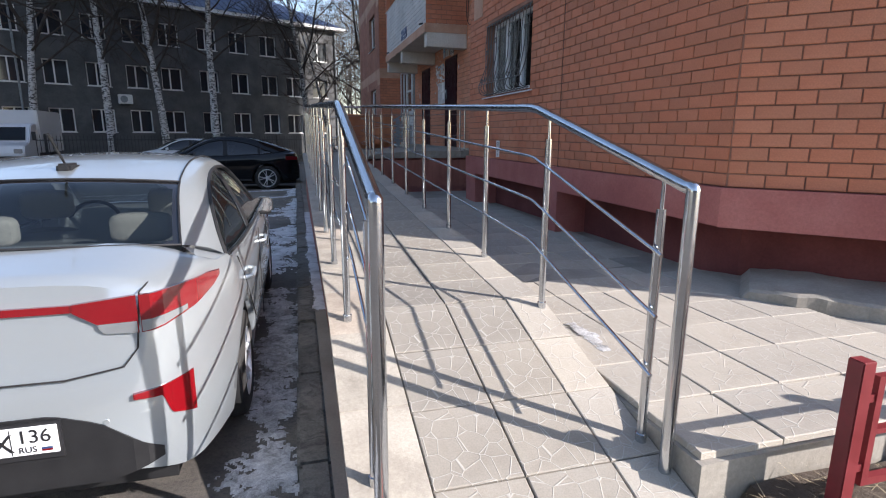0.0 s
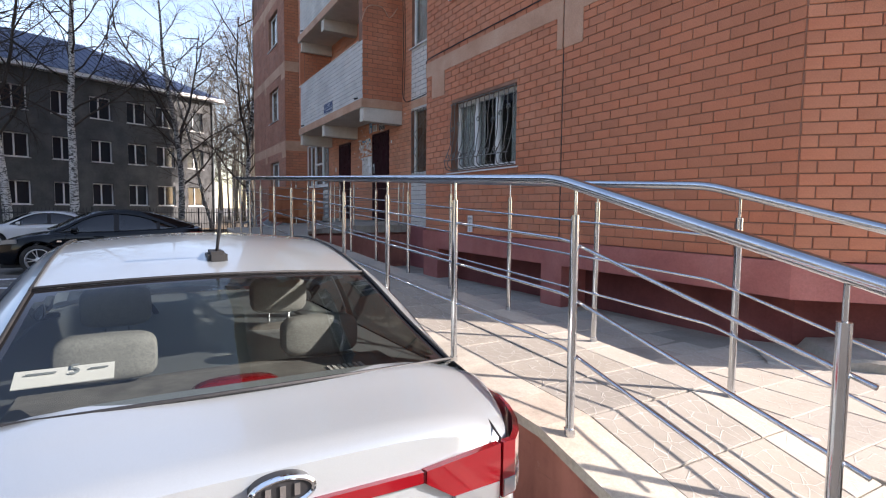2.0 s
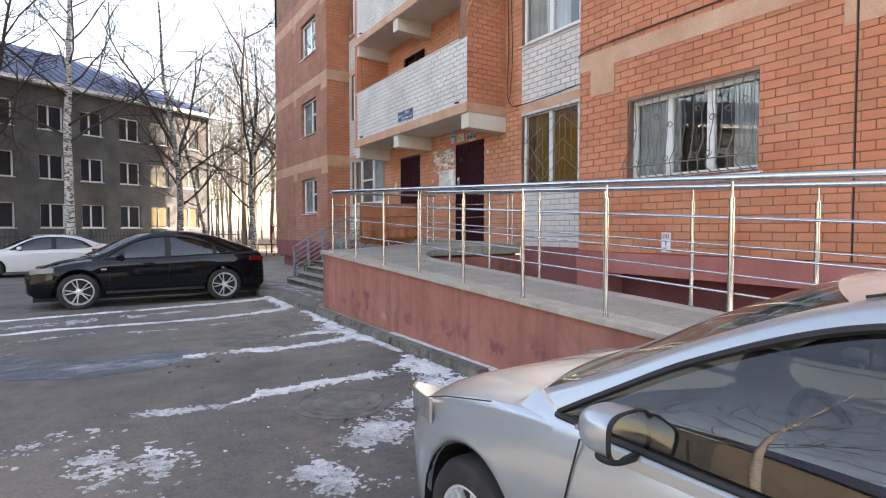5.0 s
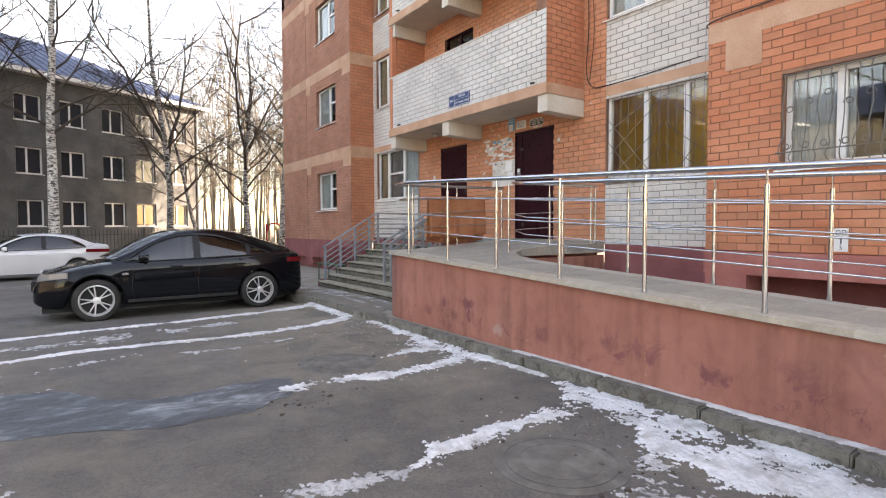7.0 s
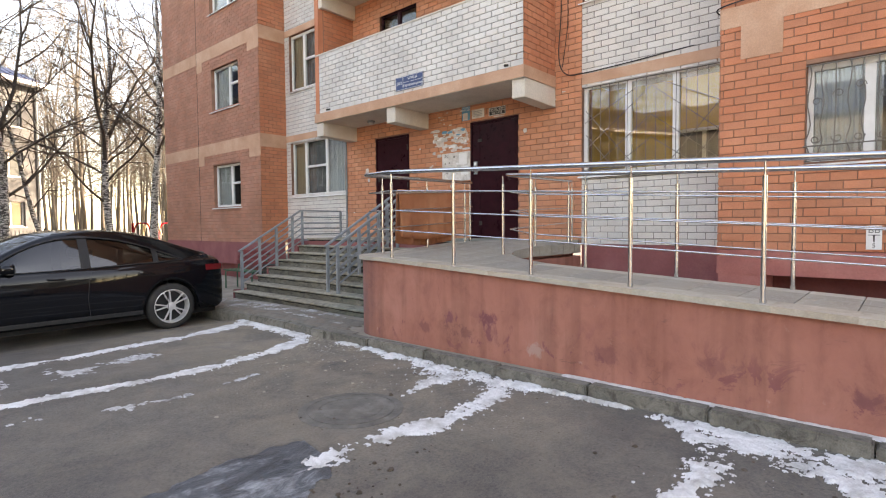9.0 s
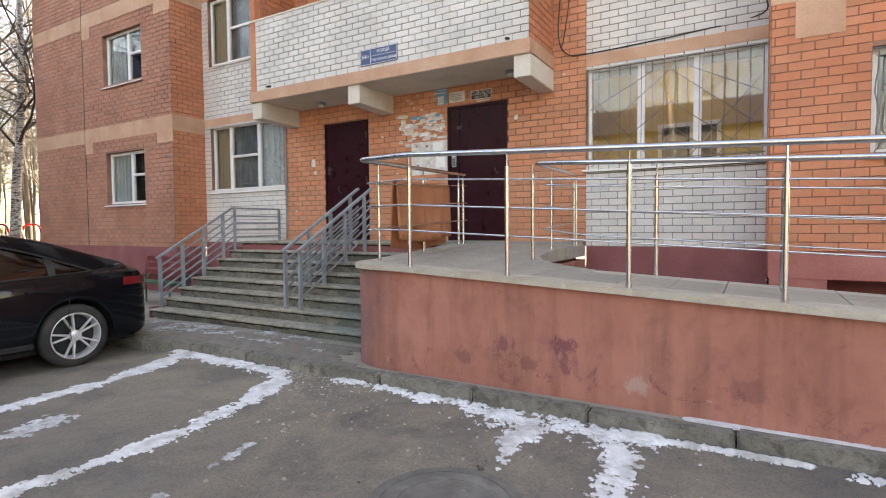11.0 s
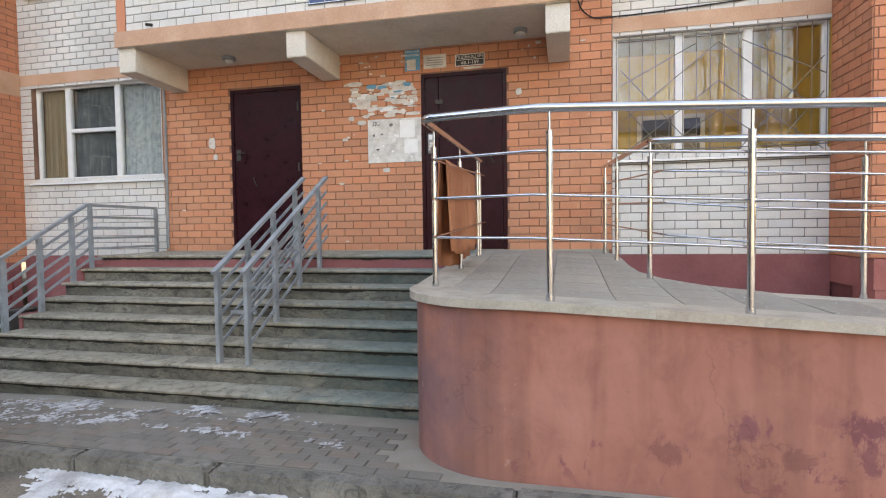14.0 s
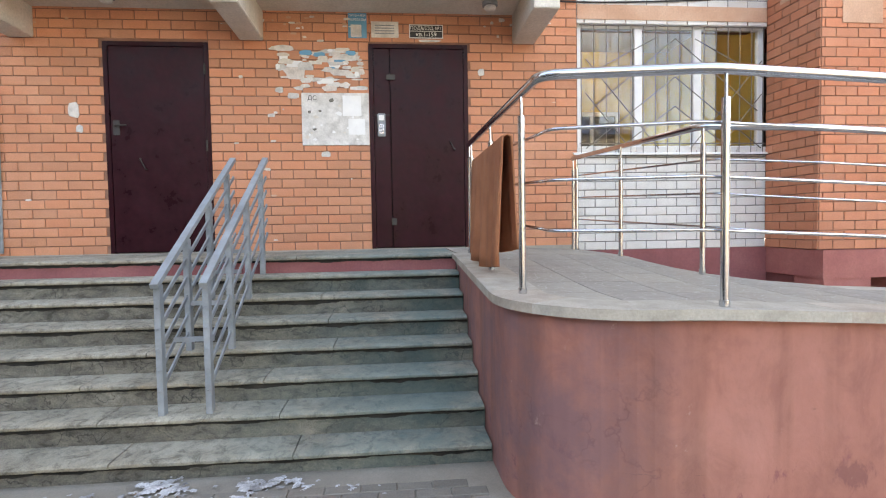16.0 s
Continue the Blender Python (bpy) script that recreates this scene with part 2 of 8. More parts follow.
def render_paint():
    """Red rendered wall: runs of dirt, scuffs and hairline cracks."""
    m, t, b = nodes_of("red_render")
    base = ramp_of(t, noise_of(t, 0.9, 5, 0.6), ((0.3, (0.345, 0.126, 0.092)), (0.55, (0.395, 0.155, 0.114)), (0.75, (0.44, 0.19, 0.145))))
    streak = ramp_of(t, noise_of(t, 1.0, 4, 0.6, (3.2, 3.2, 0.22)), ((0.47, (1, 1, 1)), (0.56, (0.80, 0.79, 0.76)), (0.66, (0.62, 0.63, 0.60))))
    c = mix_of(t, base, streak, 0.75, "MULTIPLY")
    mottle = ramp_of(t, noise_of(t, 4.5, 9, 0.74, (1, 1, 0.7), distort=0.5), ((0.36, (0.80, 0.78, 0.78)), (0.5, (1, 1, 1)), (0.66, (1.10, 1.11, 1.12))))
    c = mix_of(t, c, mottle, 0.8, "MULTIPLY")
    tc = t.nodes.new("ShaderNodeTexCoord")
    sp = t.nodes.new("ShaderNodeSeparateXYZ")
    t.links.new(tc.outputs["Object"], sp.inputs[0])
    def span(sock, p, q):
        r = t.nodes.new("ShaderNodeMapRange")
        r.inputs[1].default_value, r.inputs[2].default_value = p, q
        t.links.new(sock, r.inputs[0])
        return r.outputs[0]
    low = mix_of(t, span(sp.outputs[2], 0.75, 0.40), span(sp.outputs[2], 0.15, 0.35), 1.0, "MULTIPLY")
    scuff = ramp_of(t, noise_of(t, 3.4, 7, 0.72, (1, 1, 0.8), distort=0.6), ((0.555, (0, 0, 0)), (0.60, (1, 1, 1))))
    c = mix_of(t, c, (0.20, 0.062, 0.068), mix_of(t, (0, 0, 0), mix_of(t, scuff, low, 1.0, "MULTIPLY"), 0.72))
    scrape = ramp_of(t, noise_of(t, 3.0, 6, 0.75, (0.8, 0.8, 5.0), distort=0.4), ((0.655, (0, 0, 0)), (0.69, (1, 1, 1))))
    c = mix_of(t, c, (0.15, 0.075, 0.055), mix_of(t, (0, 0, 0), mix_of(t, scrape, span(sp.outputs[2], 0.95, 0.7), 1.0, "MULTIPLY"), 0.6))
    nose = mix_of(t, span(sp.outputs[1], 13.25, 13.75), ramp_of(t, noise_of(t, 2.2, 6, 0.65), ((0.36, (0, 0, 0)), (0.58, (1, 1, 1)))), 1.0, "MULTIPLY")
    c = mix_of(t, c, (0.16, 0.10, 0.115), mix_of(t, (0, 0, 0), nose, 0.62))
    edge = noise_of(t, 9.0, 7, 0.75, (1, 1, 0.7), distort=0.6)
    for y, z, ry, rz, tone, k in ((11.55, 0.62, 0.17, 0.12, (0.17, 0.05, 0.062), 0.8), (11.56, 0.45, 0.08, 0.16, (0.18, 0.055, 0.065), 0.7), (12.10, 0.58, 0.13, 0.12, (0.19, 0.06, 0.075), 0.7), (10.98, 0.38, 0.16, 0.11, (0.42, 0.31, 0.27), 0.6),
                              (12.5, 0.43, 0.16, 0.10, (0.19, 0.07, 0.06), 0.6), (11.86, 0.45, 0.14, 0.10, (0.2, 0.075, 0.06), 0.6), (10.25, 0.44, 0.2, 0.13, (0.2, 0.07, 0.065), 0.55), (9.3, 0.5, 0.25, 0.12, (0.22, 0.08, 0.07), 0.5), (8.3, 0.42, 0.25, 0.1, (0.2, 0.07, 0.065), 0.5)):
        d = t.nodes.new("ShaderNodeVectorMath")
        d.operation = "MULTIPLY_ADD"
        d.inputs[1].default_value, d.inputs[2].default_value = (0, 1 / ry, 1 / rz), (0, -y / ry, -z / rz)
        t.links.new(tc.outputs["Object"], d.inputs[0])
        ln = t.nodes.new("ShaderNodeVectorMath")
        ln.operation = "LENGTH"
        t.links.new(d.outputs[0], ln.inputs[0])
        sm = t.nodes.new("ShaderNodeMath")
        sm.operation, sm.inputs[1].default_value = "MULTIPLY_ADD", 3.2
        t.links.new(edge, sm.inputs[0])
        t.links.new(ln.outputs["Value"], sm.inputs[2])
        mr = t.nodes.new("ShaderNodeMapRange")
        mr.inputs[1].default_value, mr.inputs[2].default_value, mr.inputs[4].default_value = 2.32, 1.98, k
        t.links.new(sm.outputs[0], mr.inputs[0])
        c = mix_of(t, c, tone, mr.outputs[0])
    pale = ramp_of(t, noise_of(t, 7.0, 5, 0.7), ((0.66, (0, 0, 0)), (0.74, (1, 1, 1))))
    c = mix_of(t, c, (0.55, 0.36, 0.30), mix_of(t, (0, 0, 0), (0.5, 0.5, 0.5), pale))
    tc = t.nodes.new("ShaderNodeTexCoord")
    vo = t.nodes.new("ShaderNodeTexVoronoi")
    vo.feature = "DISTANCE_TO_EDGE"
    vo.inputs["Scale"].default_value = 0.55
    wp = t.nodes.new("ShaderNodeVectorMath")
    nz = t.nodes.new("ShaderNodeTexNoise")
    nz.inputs["Scale"].default_value, nz.inputs["Detail"].default_value = 3.0, 5
    t.links.new(tc.outputs["Object"], nz.inputs["Vector"])
    t.links.new(tc.outputs["Object"], wp.inputs[0])
    t.links.new(nz.outputs["Color"], wp.inputs[1])
    wp.operation = "ADD"
    t.links.new(wp.outputs[0], vo.inputs["Vector"])
    crack = ramp_of(t, vo.outputs["Distance"], ((0.0, (1, 1, 1)), (0.006, (0, 0, 0))))
    keep = ramp_of(t, noise_of(t, 0.8, 2, 0.5), ((0.54, (0, 0, 0)), (0.62, (0.4, 0.4, 0.4))))
    c = mix_of(t, c, (0.13, 0.05, 0.045), mix_of(t, crack, keep, 1.0, "MULTIPLY"))
    t.links.new(c, b.inputs["Base Color"])
    b.inputs["Roughness"].default_value = 0.82
    bump_of(t, b, noise_of(t, 28, 6, 0.7), 0.25, 0.006)
    return m


M_RENDER = render_paint()


def web_tile(name="web_tile", pale=1.0):
    """Cast paving tile with a raised cobweb pattern."""
    m, t, b = nodes_of(name)
    col = ramp_of(t, noise_of(t, 1.6, 5, 0.6), ((0.3, tuple(k * pale for k in (0.275, 0.247, 0.207))), (0.5, tuple(k * pale for k in (0.345, 0.316, 0.270))), (0.72, tuple(k * pale for k in (0.42, 0.39, 0.342)))))
    oi = t.nodes.new("ShaderNodeObjectInfo")
    col = mix_of(t, col, ramp_of(t, oi.outputs["Random"], ((0, (0.88, 0.88, 0.88)), (1, (1.06, 1.04, 1.0)))), 1.0, "MULTIPLY")
    fine = noise_of(t, 130, 3, 0.7)
    col = mix_of(t, col, ramp_of(t, fine, ((0.3, (0.78, 0.78, 0.78)), (0.7, (1.05, 1.05, 1.05)))), 0.8, "MULTIPLY")
    tc = t.nodes.new("ShaderNodeTexCoord")
    vo = t.nodes.new("ShaderNodeTexVoronoi")
    vo.feature = "DISTANCE_TO_EDGE"
    vo.inputs["Scale"].default_value, vo.inputs["Randomness"].default_value = 11.5, 1.0
    t.links.new(tc.outputs["Object"], vo.inputs["Vector"])
    web = ramp_of(t, vo.outputs["Distance"], ((0.008, (1, 1, 1)), (0.026, (0, 0, 0))))
    col = mix_of(t, col, (0.54, 0.52, 0.47), mix_of(t, (0, 0, 0), (0.5, 0.5, 0.5), web))
    dirt = ramp_of(t, noise_of(t, 3.2, 6, 0.7), ((0.52, (1, 1, 1)), (0.75, (0.66, 0.62, 0.57))))
    col = mix_of(t, col, dirt, 0.8, "MULTIPLY")
    t.links.new(col, b.inputs["Base Color"])
    b.inputs["Roughness"].default_value = 0.8
    bump_of(t, b, web, 0.5, 0.004)
    return m


M_WEB = web_tile()
M_WEBPALE = web_tile("pale_web_tile", 1.35)


def asphalt():
    """Grey asphalt with sandy dust, dark damp places and fine stones."""
    m, t, b = nodes_of("yard_asphalt")
    base = ramp_of(t, noise_of(t, 0.45, 6, 0.62), ((0.32, (0.105, 0.095, 0.086)), (0.5, (0.142, 0.128, 0.112)), (0.70, (0.19, 0.170, 0.145))))
    stones = ramp_of(t, noise_of(t, 260, 2, 0.8), ((0.35, (0.62, 0.62, 0.62)), (0.7, (1.25, 1.25, 1.25))))
    c = mix_of(t, base, stones, 0.8, "MULTIPLY")
    grit = ramp_of(t, noise_of(t, 48, 5, 0.75), ((0.34, (0.55, 0.55, 0.56)), (0.5, (1, 1, 1)), (0.68, (1.35, 1.32, 1.26))))
    c = mix_of(t, c, grit, 0.75, "MULTIPLY")
    patch = ramp_of(t, noise_of(t, 5.5, 6, 0.7, distort=0.8), ((0.36, (0.66, 0.66, 0.67)), (0.52, (1, 1, 1)), (0.66, (1.22, 1.18, 1.1))))
    c = mix_of(t, c, patch, 0.45, "MULTIPLY")
    tc = t.nodes.new("ShaderNodeTexCoord")
    sp = t.nodes.new("ShaderNodeSeparateXYZ")
    t.links.new(tc.outputs["Object"], sp.inputs[0])
    def span(sock, a, b):
        q = t.nodes.new("ShaderNodeMapRange")
        q.inputs[1].default_value, q.inputs[2].default_value = a, b
        t.links.new(sock, q.inputs[0])
        return q.outputs[0]
    swept = mix_of(t, span(sp.outputs[0], -3.4, -0.9), mix_of(t, span(sp.outputs[1], 9.2, 11.5), span(sp.outputs[1], 19.0, 17.0), 1.0, "MULTIPLY"), 1.0, "MULTIPLY")
    drift = ramp_of(t, noise_of(t, 1.3, 8, 0.72, distort=0.7), ((0.36, (0, 0, 0)), (0.60, (1, 1, 1))))
    c = mix_of(t, c, mix_of(t, (0.31, 0.255, 0.185), grit, 0.8, "MULTIPLY"), mix_of(t, (0, 0, 0), mix_of(t, swept, drift, 1.0, "MULTIPLY"), 0.62))
    dust = ramp_of(t, noise_of(t, 1.7, 7, 0.68, distort=0.4), ((0.47, (0, 0, 0)), (0.70, (1, 1, 1))))
    c = mix_of(t, c, (0.28, 0.235, 0.175), mix_of(t, (0, 0, 0), (0.34, 0.34, 0.34), dust))
    t.links.new(c, b.inputs["Base Color"])
    r = ramp_of(t, noise_of(t, 0.8, 5, 0.6), ((0.3, (0.62, 0.62, 0.62)), (0.6, (0.95, 0.95, 0.95))))
    t.links.new(r, b.inputs["Roughness"])
    bump_of(t, b, noise_of(t, 180, 4, 0.8), 0.55, 0.006)
    return m


M_ASPHALT = asphalt()

M_PVC = gloss("white_plastic_frame", (0.78, 0.78, 0.76), 0.35)
M_GLASS = glass_of("window_glass", (0.86, 0.89, 0.89), ior=1.66)
M_DOOR = gloss("dark_brown_door_paint", (0.036, 0.0065, 0.0105), 0.28, 0.0, dirt=0.3, spec=0.12)
bump_of(M_DOOR.node_tree, M_DOOR.node_tree.nodes["Principled BSDF"], noise_of(M_DOOR.node_tree, 2.2, 3, 0.5), 0.5, 0.03)
M_GREYPAINT = gloss("grey_blue_rail_paint", (0.30, 0.33, 0.345), 0.5, 0.0, dirt=0.25)
M_GRILLE = gloss("grille_paint", (0.15, 0.138, 0.125), 0.55)
M_CURTAIN = rough_surface("net_curtain", (0.58, 0.57, 0.54), (0.46, 0.45, 0.43), (0.68, 0.67, 0.64), 3, 200, 0.95, 0.2)
M_LACE = rough_surface("lace_curtain", (0.70, 0.71, 0.71), (0.52, 0.54, 0.55), (0.80, 0.80, 0.79), 14, 160, 0.95, 0.3, contrast=(0.38, 0.6))
M_GREYNET = rough_surface("grey_insect_net", (0.20, 0.205, 0.21), (0.14, 0.145, 0.15), (0.30, 0.305, 0.31), 5, 300, 0.95, 0.2)
M_BLIND = rough_surface("beige_blind", (0.50, 0.38, 0.25), (0.45, 0.34, 0.22), (0.55, 0.42, 0.28), 2, 150, 0.9, 0.2)
M_YELLOW = rough_surface("yellow_stairwell_paint", (0.66, 0.46, 0.10), (0.58, 0.40, 0.08), (0.72, 0.52, 0.14), 1.5, 50, 0.7, 0.15)
M_ROOM = rough_surface("dim_room", (0.20, 0.17, 0.14), (0.15, 0.13, 0.11), (0.25, 0.22, 0.18), 1.5, 40, 0.9, 0.1)
M_PAPER = rough_surface("paper", (0.70, 0.68, 0.64), (0.55, 0.53, 0.49), (0.80, 0.78, 0.74), 9, 60, 0.9, 0.2, rand=0.18, contrast=(0.35, 0.65))
M_BLUE = gloss("blue_enamel", (0.02, 0.052, 0.15), 0.35)
M_BLUEPAPER = gloss("blue_print", (0.10, 0.33, 0.50), 0.7)
M_WHITE = gloss("white_paint", (0.80, 0.80, 0.78), 0.5)
M_BLACKPAINT = gloss("black_sign", (0.02, 0.02, 0.022), 0.4)
M_RUG = rough_surface("brown_rug", (0.42, 0.15, 0.068), (0.31, 0.105, 0.05), (0.50, 0.20, 0.10), 2.5, 120, 0.95, 0.6)


def stained(name, stops, speck=0.5, wide=1.7, stretch=(1, 1, 1), cracks=0.0, bump=0.8, stain=None):
    """Old concrete: ragged stains, grime, speckles and hairline cracks."""
    m, t, b = nodes_of(name)
    c = ramp_of(t, noise_of(t, wide, 11, 0.74, stretch, distort=0.5), stops)
    grime = ramp_of(t, noise_of(t, 9.0, 9, 0.75, stretch, distort=0.9), ((0.38, (0.42, 0.41, 0.39)), (0.50, (1, 1, 1)), (0.64, (1.2, 1.19, 1.15))))
    c = mix_of(t, c, grime, 0.8, "MULTIPLY")
    f = noise_of(t, 95, 5, 0.75)
    c = mix_of(t, c, ramp_of(t, f, ((0.34, (0.45, 0.45, 0.45)), (0.62, (1.12, 1.12, 1.1)))), speck, "MULTIPLY")
    if cracks:
        tc = t.nodes.new("ShaderNodeTexCoord")
        wob = t.nodes.new("ShaderNodeTexNoise")
        wob.inputs["Scale"].default_value, wob.inputs["Detail"].default_value = 4.0, 6
        ad = t.nodes.new("ShaderNodeVectorMath")
        ad.operation = "ADD"
        vo = t.nodes.new("ShaderNodeTexVoronoi")
        vo.feature = "DISTANCE_TO_EDGE"
        vo.inputs["Scale"].default_value = 0.9
        t.links.new(tc.outputs["Object"], wob.inputs["Vector"])
        t.links.new(tc.outputs["Object"], ad.inputs[0])
        t.links.new(wob.outputs["Color"], ad.inputs[1])
        t.links.new(ad.outputs[0], vo.inputs["Vector"])
        c = mix_of(t, c, (0.03, 0.028, 0.025), ramp_of(t, vo.outputs["Distance"], ((0.0, (cracks,) * 3), (0.009, (0, 0, 0)))))
    if stain:
        sp = t.nodes.new("ShaderNodeSeparateXYZ")
        tq = t.nodes.new("ShaderNodeTexCoord")
        mr = t.nodes.new("ShaderNodeMapRange")
        mr.inputs[1].default_value, mr.inputs[2].default_value = 16.2, 14.4
        t.links.new(tq.outputs["Object"], sp.inputs[0])
        t.links.new(sp.outputs[1], mr.inputs[0])
        spread = ramp_of(t, noise_of(t, 1.4, 6, 0.65), ((0.32, (0, 0, 0)), (0.55, (1, 1, 1))))
        c = mix_of(t, c, stain, mix_of(t, (0, 0, 0), mix_of(t, mr.outputs[0], spread, 1.0, "MULTIPLY"), 0.8))
    t.links.new(c, b.inputs["Base Color"])
    b.inputs["Roughness"].default_value = 0.93
    bump_of(t, b, noise_of(t, 40, 8, 0.75), bump, 0.008)
    return m


# Tread and riser contrast is put into the colour: risers under half the tread tone.
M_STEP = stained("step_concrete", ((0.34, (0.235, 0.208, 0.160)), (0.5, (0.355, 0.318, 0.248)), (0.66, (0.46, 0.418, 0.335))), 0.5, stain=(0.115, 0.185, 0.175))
M_RISER = stained("darker_riser_concrete", ((0.36, (0.09, 0.083, 0.069)), (0.5, (0.165, 0.152, 0.124)), (0.64, (0.26, 0.24, 0.197))), 0.6, 2.6, (1, 0.7, 1.5), 0.8, 1.0, stain=(0.055, 0.10, 0.095))
M_KERB = stained("kerb_concrete", ((0.34, (0.125, 0.115, 0.097)), (0.5, (0.185, 0.172, 0.146)), (0.66, (0.27, 0.252, 0.216))), 0.45, 1.6, bump=0.5)
M_REDMETAL = gloss("dark_red_fence_paint", (0.22, 0.025, 0.03), 0.42, dirt=0.2)
M_CABLE = gloss("black_cable", (0.015, 0.015, 0.015), 0.55)
M_WOODRED = gloss("red_bench_paint", (0.22, 0.03, 0.03), 0.5, dirt=0.2)
M_WOODGREEN = gloss("green_bench_paint", (0.03, 0.13, 0.07), 0.5, dirt=0.2)
M_COPING = rough_surface("coping_tile", (0.47, 0.425, 0.352), (0.33, 0.296, 0.242), (0.56, 0.512, 0.43), 3.2, 70, 0.88, 0.4, rand=0.12)
M_PAVER = rough_surface("small_paver", (0.27, 0.24, 0.20), (0.20, 0.18, 0.15), (0.34, 0.305, 0.26), 1.5, 90, 0.93, 0.5, rand=0.2)
M_SNOW = rough_surface("old_snow", (0.76, 0.755, 0.74), (0.48, 0.46, 0.43), (0.87, 0.865, 0.85), 5.0, 90, 0.8, 0.7, 0.01, contrast=(0.32, 0.6))
M_FROST = stained("thin_dirty_snow", ((0.36, (0.30, 0.29, 0.275)), (0.5, (0.52, 0.515, 0.51)), (0.66, (0.72, 0.725, 0.73))), 0.6, 4.0)
M_ICE = stained("damp_ice_patch", ((0.38, (0.04, 0.044, 0.05)), (0.52, (0.09, 0.103, 0.115)), (0.66, (0.36, 0.385, 0.41))), 0.5, 3.2, (0.7, 1.4, 1))
M_ICE.node_tree.nodes["Principled BSDF"].inputs["Roughness"].default_value = 0.42
M_MANHOLE = rough_surface("iron_cover", (0.16, 0.148, 0.128), (0.11, 0.10, 0.088), (0.24, 0.225, 0.195), 5, 120, 0.85, 0.7)
M_STRAW = gloss("dry_grass", (0.42, 0.35, 0.22), 0.9)
M_GREYBRICK = rough_surface("grey_silicate_brick", (0.100, 0.103, 0.105), (0.066, 0.068, 0.07), (0.145, 0.147, 0.147), 0.8, 9, 0.9, 0.4, 0.01)
M_YELLOWBRICK = rough_surface("yellow_brick", (0.20, 0.180, 0.14), (0.15, 0.135, 0.105), (0.25, 0.225, 0.175), 0.6, 25, 0.9, 0.3)
M_ROOFTILE = rough_surface("blue_roof_sheet", (0.042, 0.066, 0.13), (0.03, 0.048, 0.10), (0.058, 0.088, 0.165), 1.0, 30, 0.45, 0.3)
M_DARKGLASS = gloss("dark_window_glass", (0.03, 0.036, 0.043), 0.06, 0.0, 0.1)
M_VERGE = rough_surface("leaf_litter", (0.17, 0.125, 0.08), (0.10, 0.075, 0.05), (0.26, 0.20, 0.14), 0.5, 25, 0.97, 0.9, 0.03)
M_IRON = gloss("black_iron", (0.025, 0.025, 0.027), 0.55)
M_TWIG = rough_surface("twigs", (0.060, 0.045, 0.036), (0.04, 0.03, 0.025), (0.09, 0.07, 0.055), 3, 40, 0.9, 0.3)
# Paler than M_TWIG: distance haze and sunlit tan are put into the colour.
M_HAZYTWIG = rough_surface("hazy_far_twigs", (0.135, 0.118, 0.097), (0.095, 0.083, 0.068), (0.185, 0.162, 0.135), 1, 20, 0.9, 0.3)


def birch_bark(name="birch_bark", dark=0.485):
    """White bark with dark dashes, darker towards the root by its own cracks."""
    m, t, b = nodes_of(name)
    base = ramp_of(t, noise_of(t, 2.0, 4, 0.6), ((0.3, (0.42, 0.40, 0.37)), (0.6, (0.66, 0.64, 0.60))))
    dash = ramp_of(t, noise_of(t, 5.0, 5, 0.7, (1.1, 1.1, 3.6)), ((dark, (0, 0, 0)), (dark + 0.08, (1, 1, 1))))
    c = mix_of(t, base, (0.045, 0.04, 0.037), dash)
    t.links.new(c, b.inputs["Base Color"])
    b.inputs["Roughness"].default_value = 0.8
    bump_of(t, b, dash, 0.5, 0.01)
    return m


M_BIRCH = birch_bark()
M_OLDBIRCH = birch_bark("old_birch_bark", 0.45)

# ---- measures of the place ----
FX, RX, GX = 3.26, 4.10, 3.28        # front wall, recessed wall, far wall
PORCH, STEP0, RISE, STOREY = 1.36, 0.12, 0.155, 2.94
# CHAMFER_END is out of view, placed to set the shadow edge on the yard.
CORNER, CHAMFER_END = (3.26, 3.47), (4.95, 1.78)
ROOF_Z = 30.0


def surf(y):
    """Height of the ramp's walking surface."""
    if y < 2.9:
        return max(0.0, 0.36 + (y - 1.6) * 0.273)
    return 0.715 + 0.0505 * (min(y, 13.3) - 2.9)


def top(x, y):
    """Height of ramp and landing."""
    return surf(y) + (PORCH - surf(13.3)) * max(0.0, min(1.0, (x - 0.9) / 1.9)) * max(0.0, min(1.0, (y - 11.4) / 1.0))


# ---- walls and their bricks ----
def wall_mesh(o, u, n, length, z0, z1, holes, thick):
    """A wall panel with openings that go through it; holes: (u0, u1, z0, z1)."""
    us = sorted({0.0, length, *[min(max(c, 0), length) for h in holes for c in h[:2]]})
    zs = sorted({z0, z1, *[min(max(c, z0), z1) for h in holes for c in h[2:]]})
    bm = bmesh.new()
    for a, b in zip(us, us[1:]):
        run = None
        for c, d in list(zip(zs, zs[1:])) + [(None, None)]:
            solid_here = c is not None and not any(h[0] <= (a + b) / 2 <= h[1] and h[2] <= (c + d) / 2 <= h[3] for h in holes)
            if solid_here:
                run = (run[0], d) if run else (c, d)
            if run and not solid_here:
                p = [Vector((o[0] + u[0] * s - n[0] * k, o[1] + u[1] * s - n[1] * k, 0)) for s, k in ((a, 0), (b, 0), (b, thick), (a, thick))]
                if u[0] * n[1] - u[1] * n[0] > 0:
                    p = p[::-1]
                solid(bm, [(q.x, q.y, run[0]) for q in p] + [(q.x, q.y, run[1]) for q in p])
                run = None
    return bm


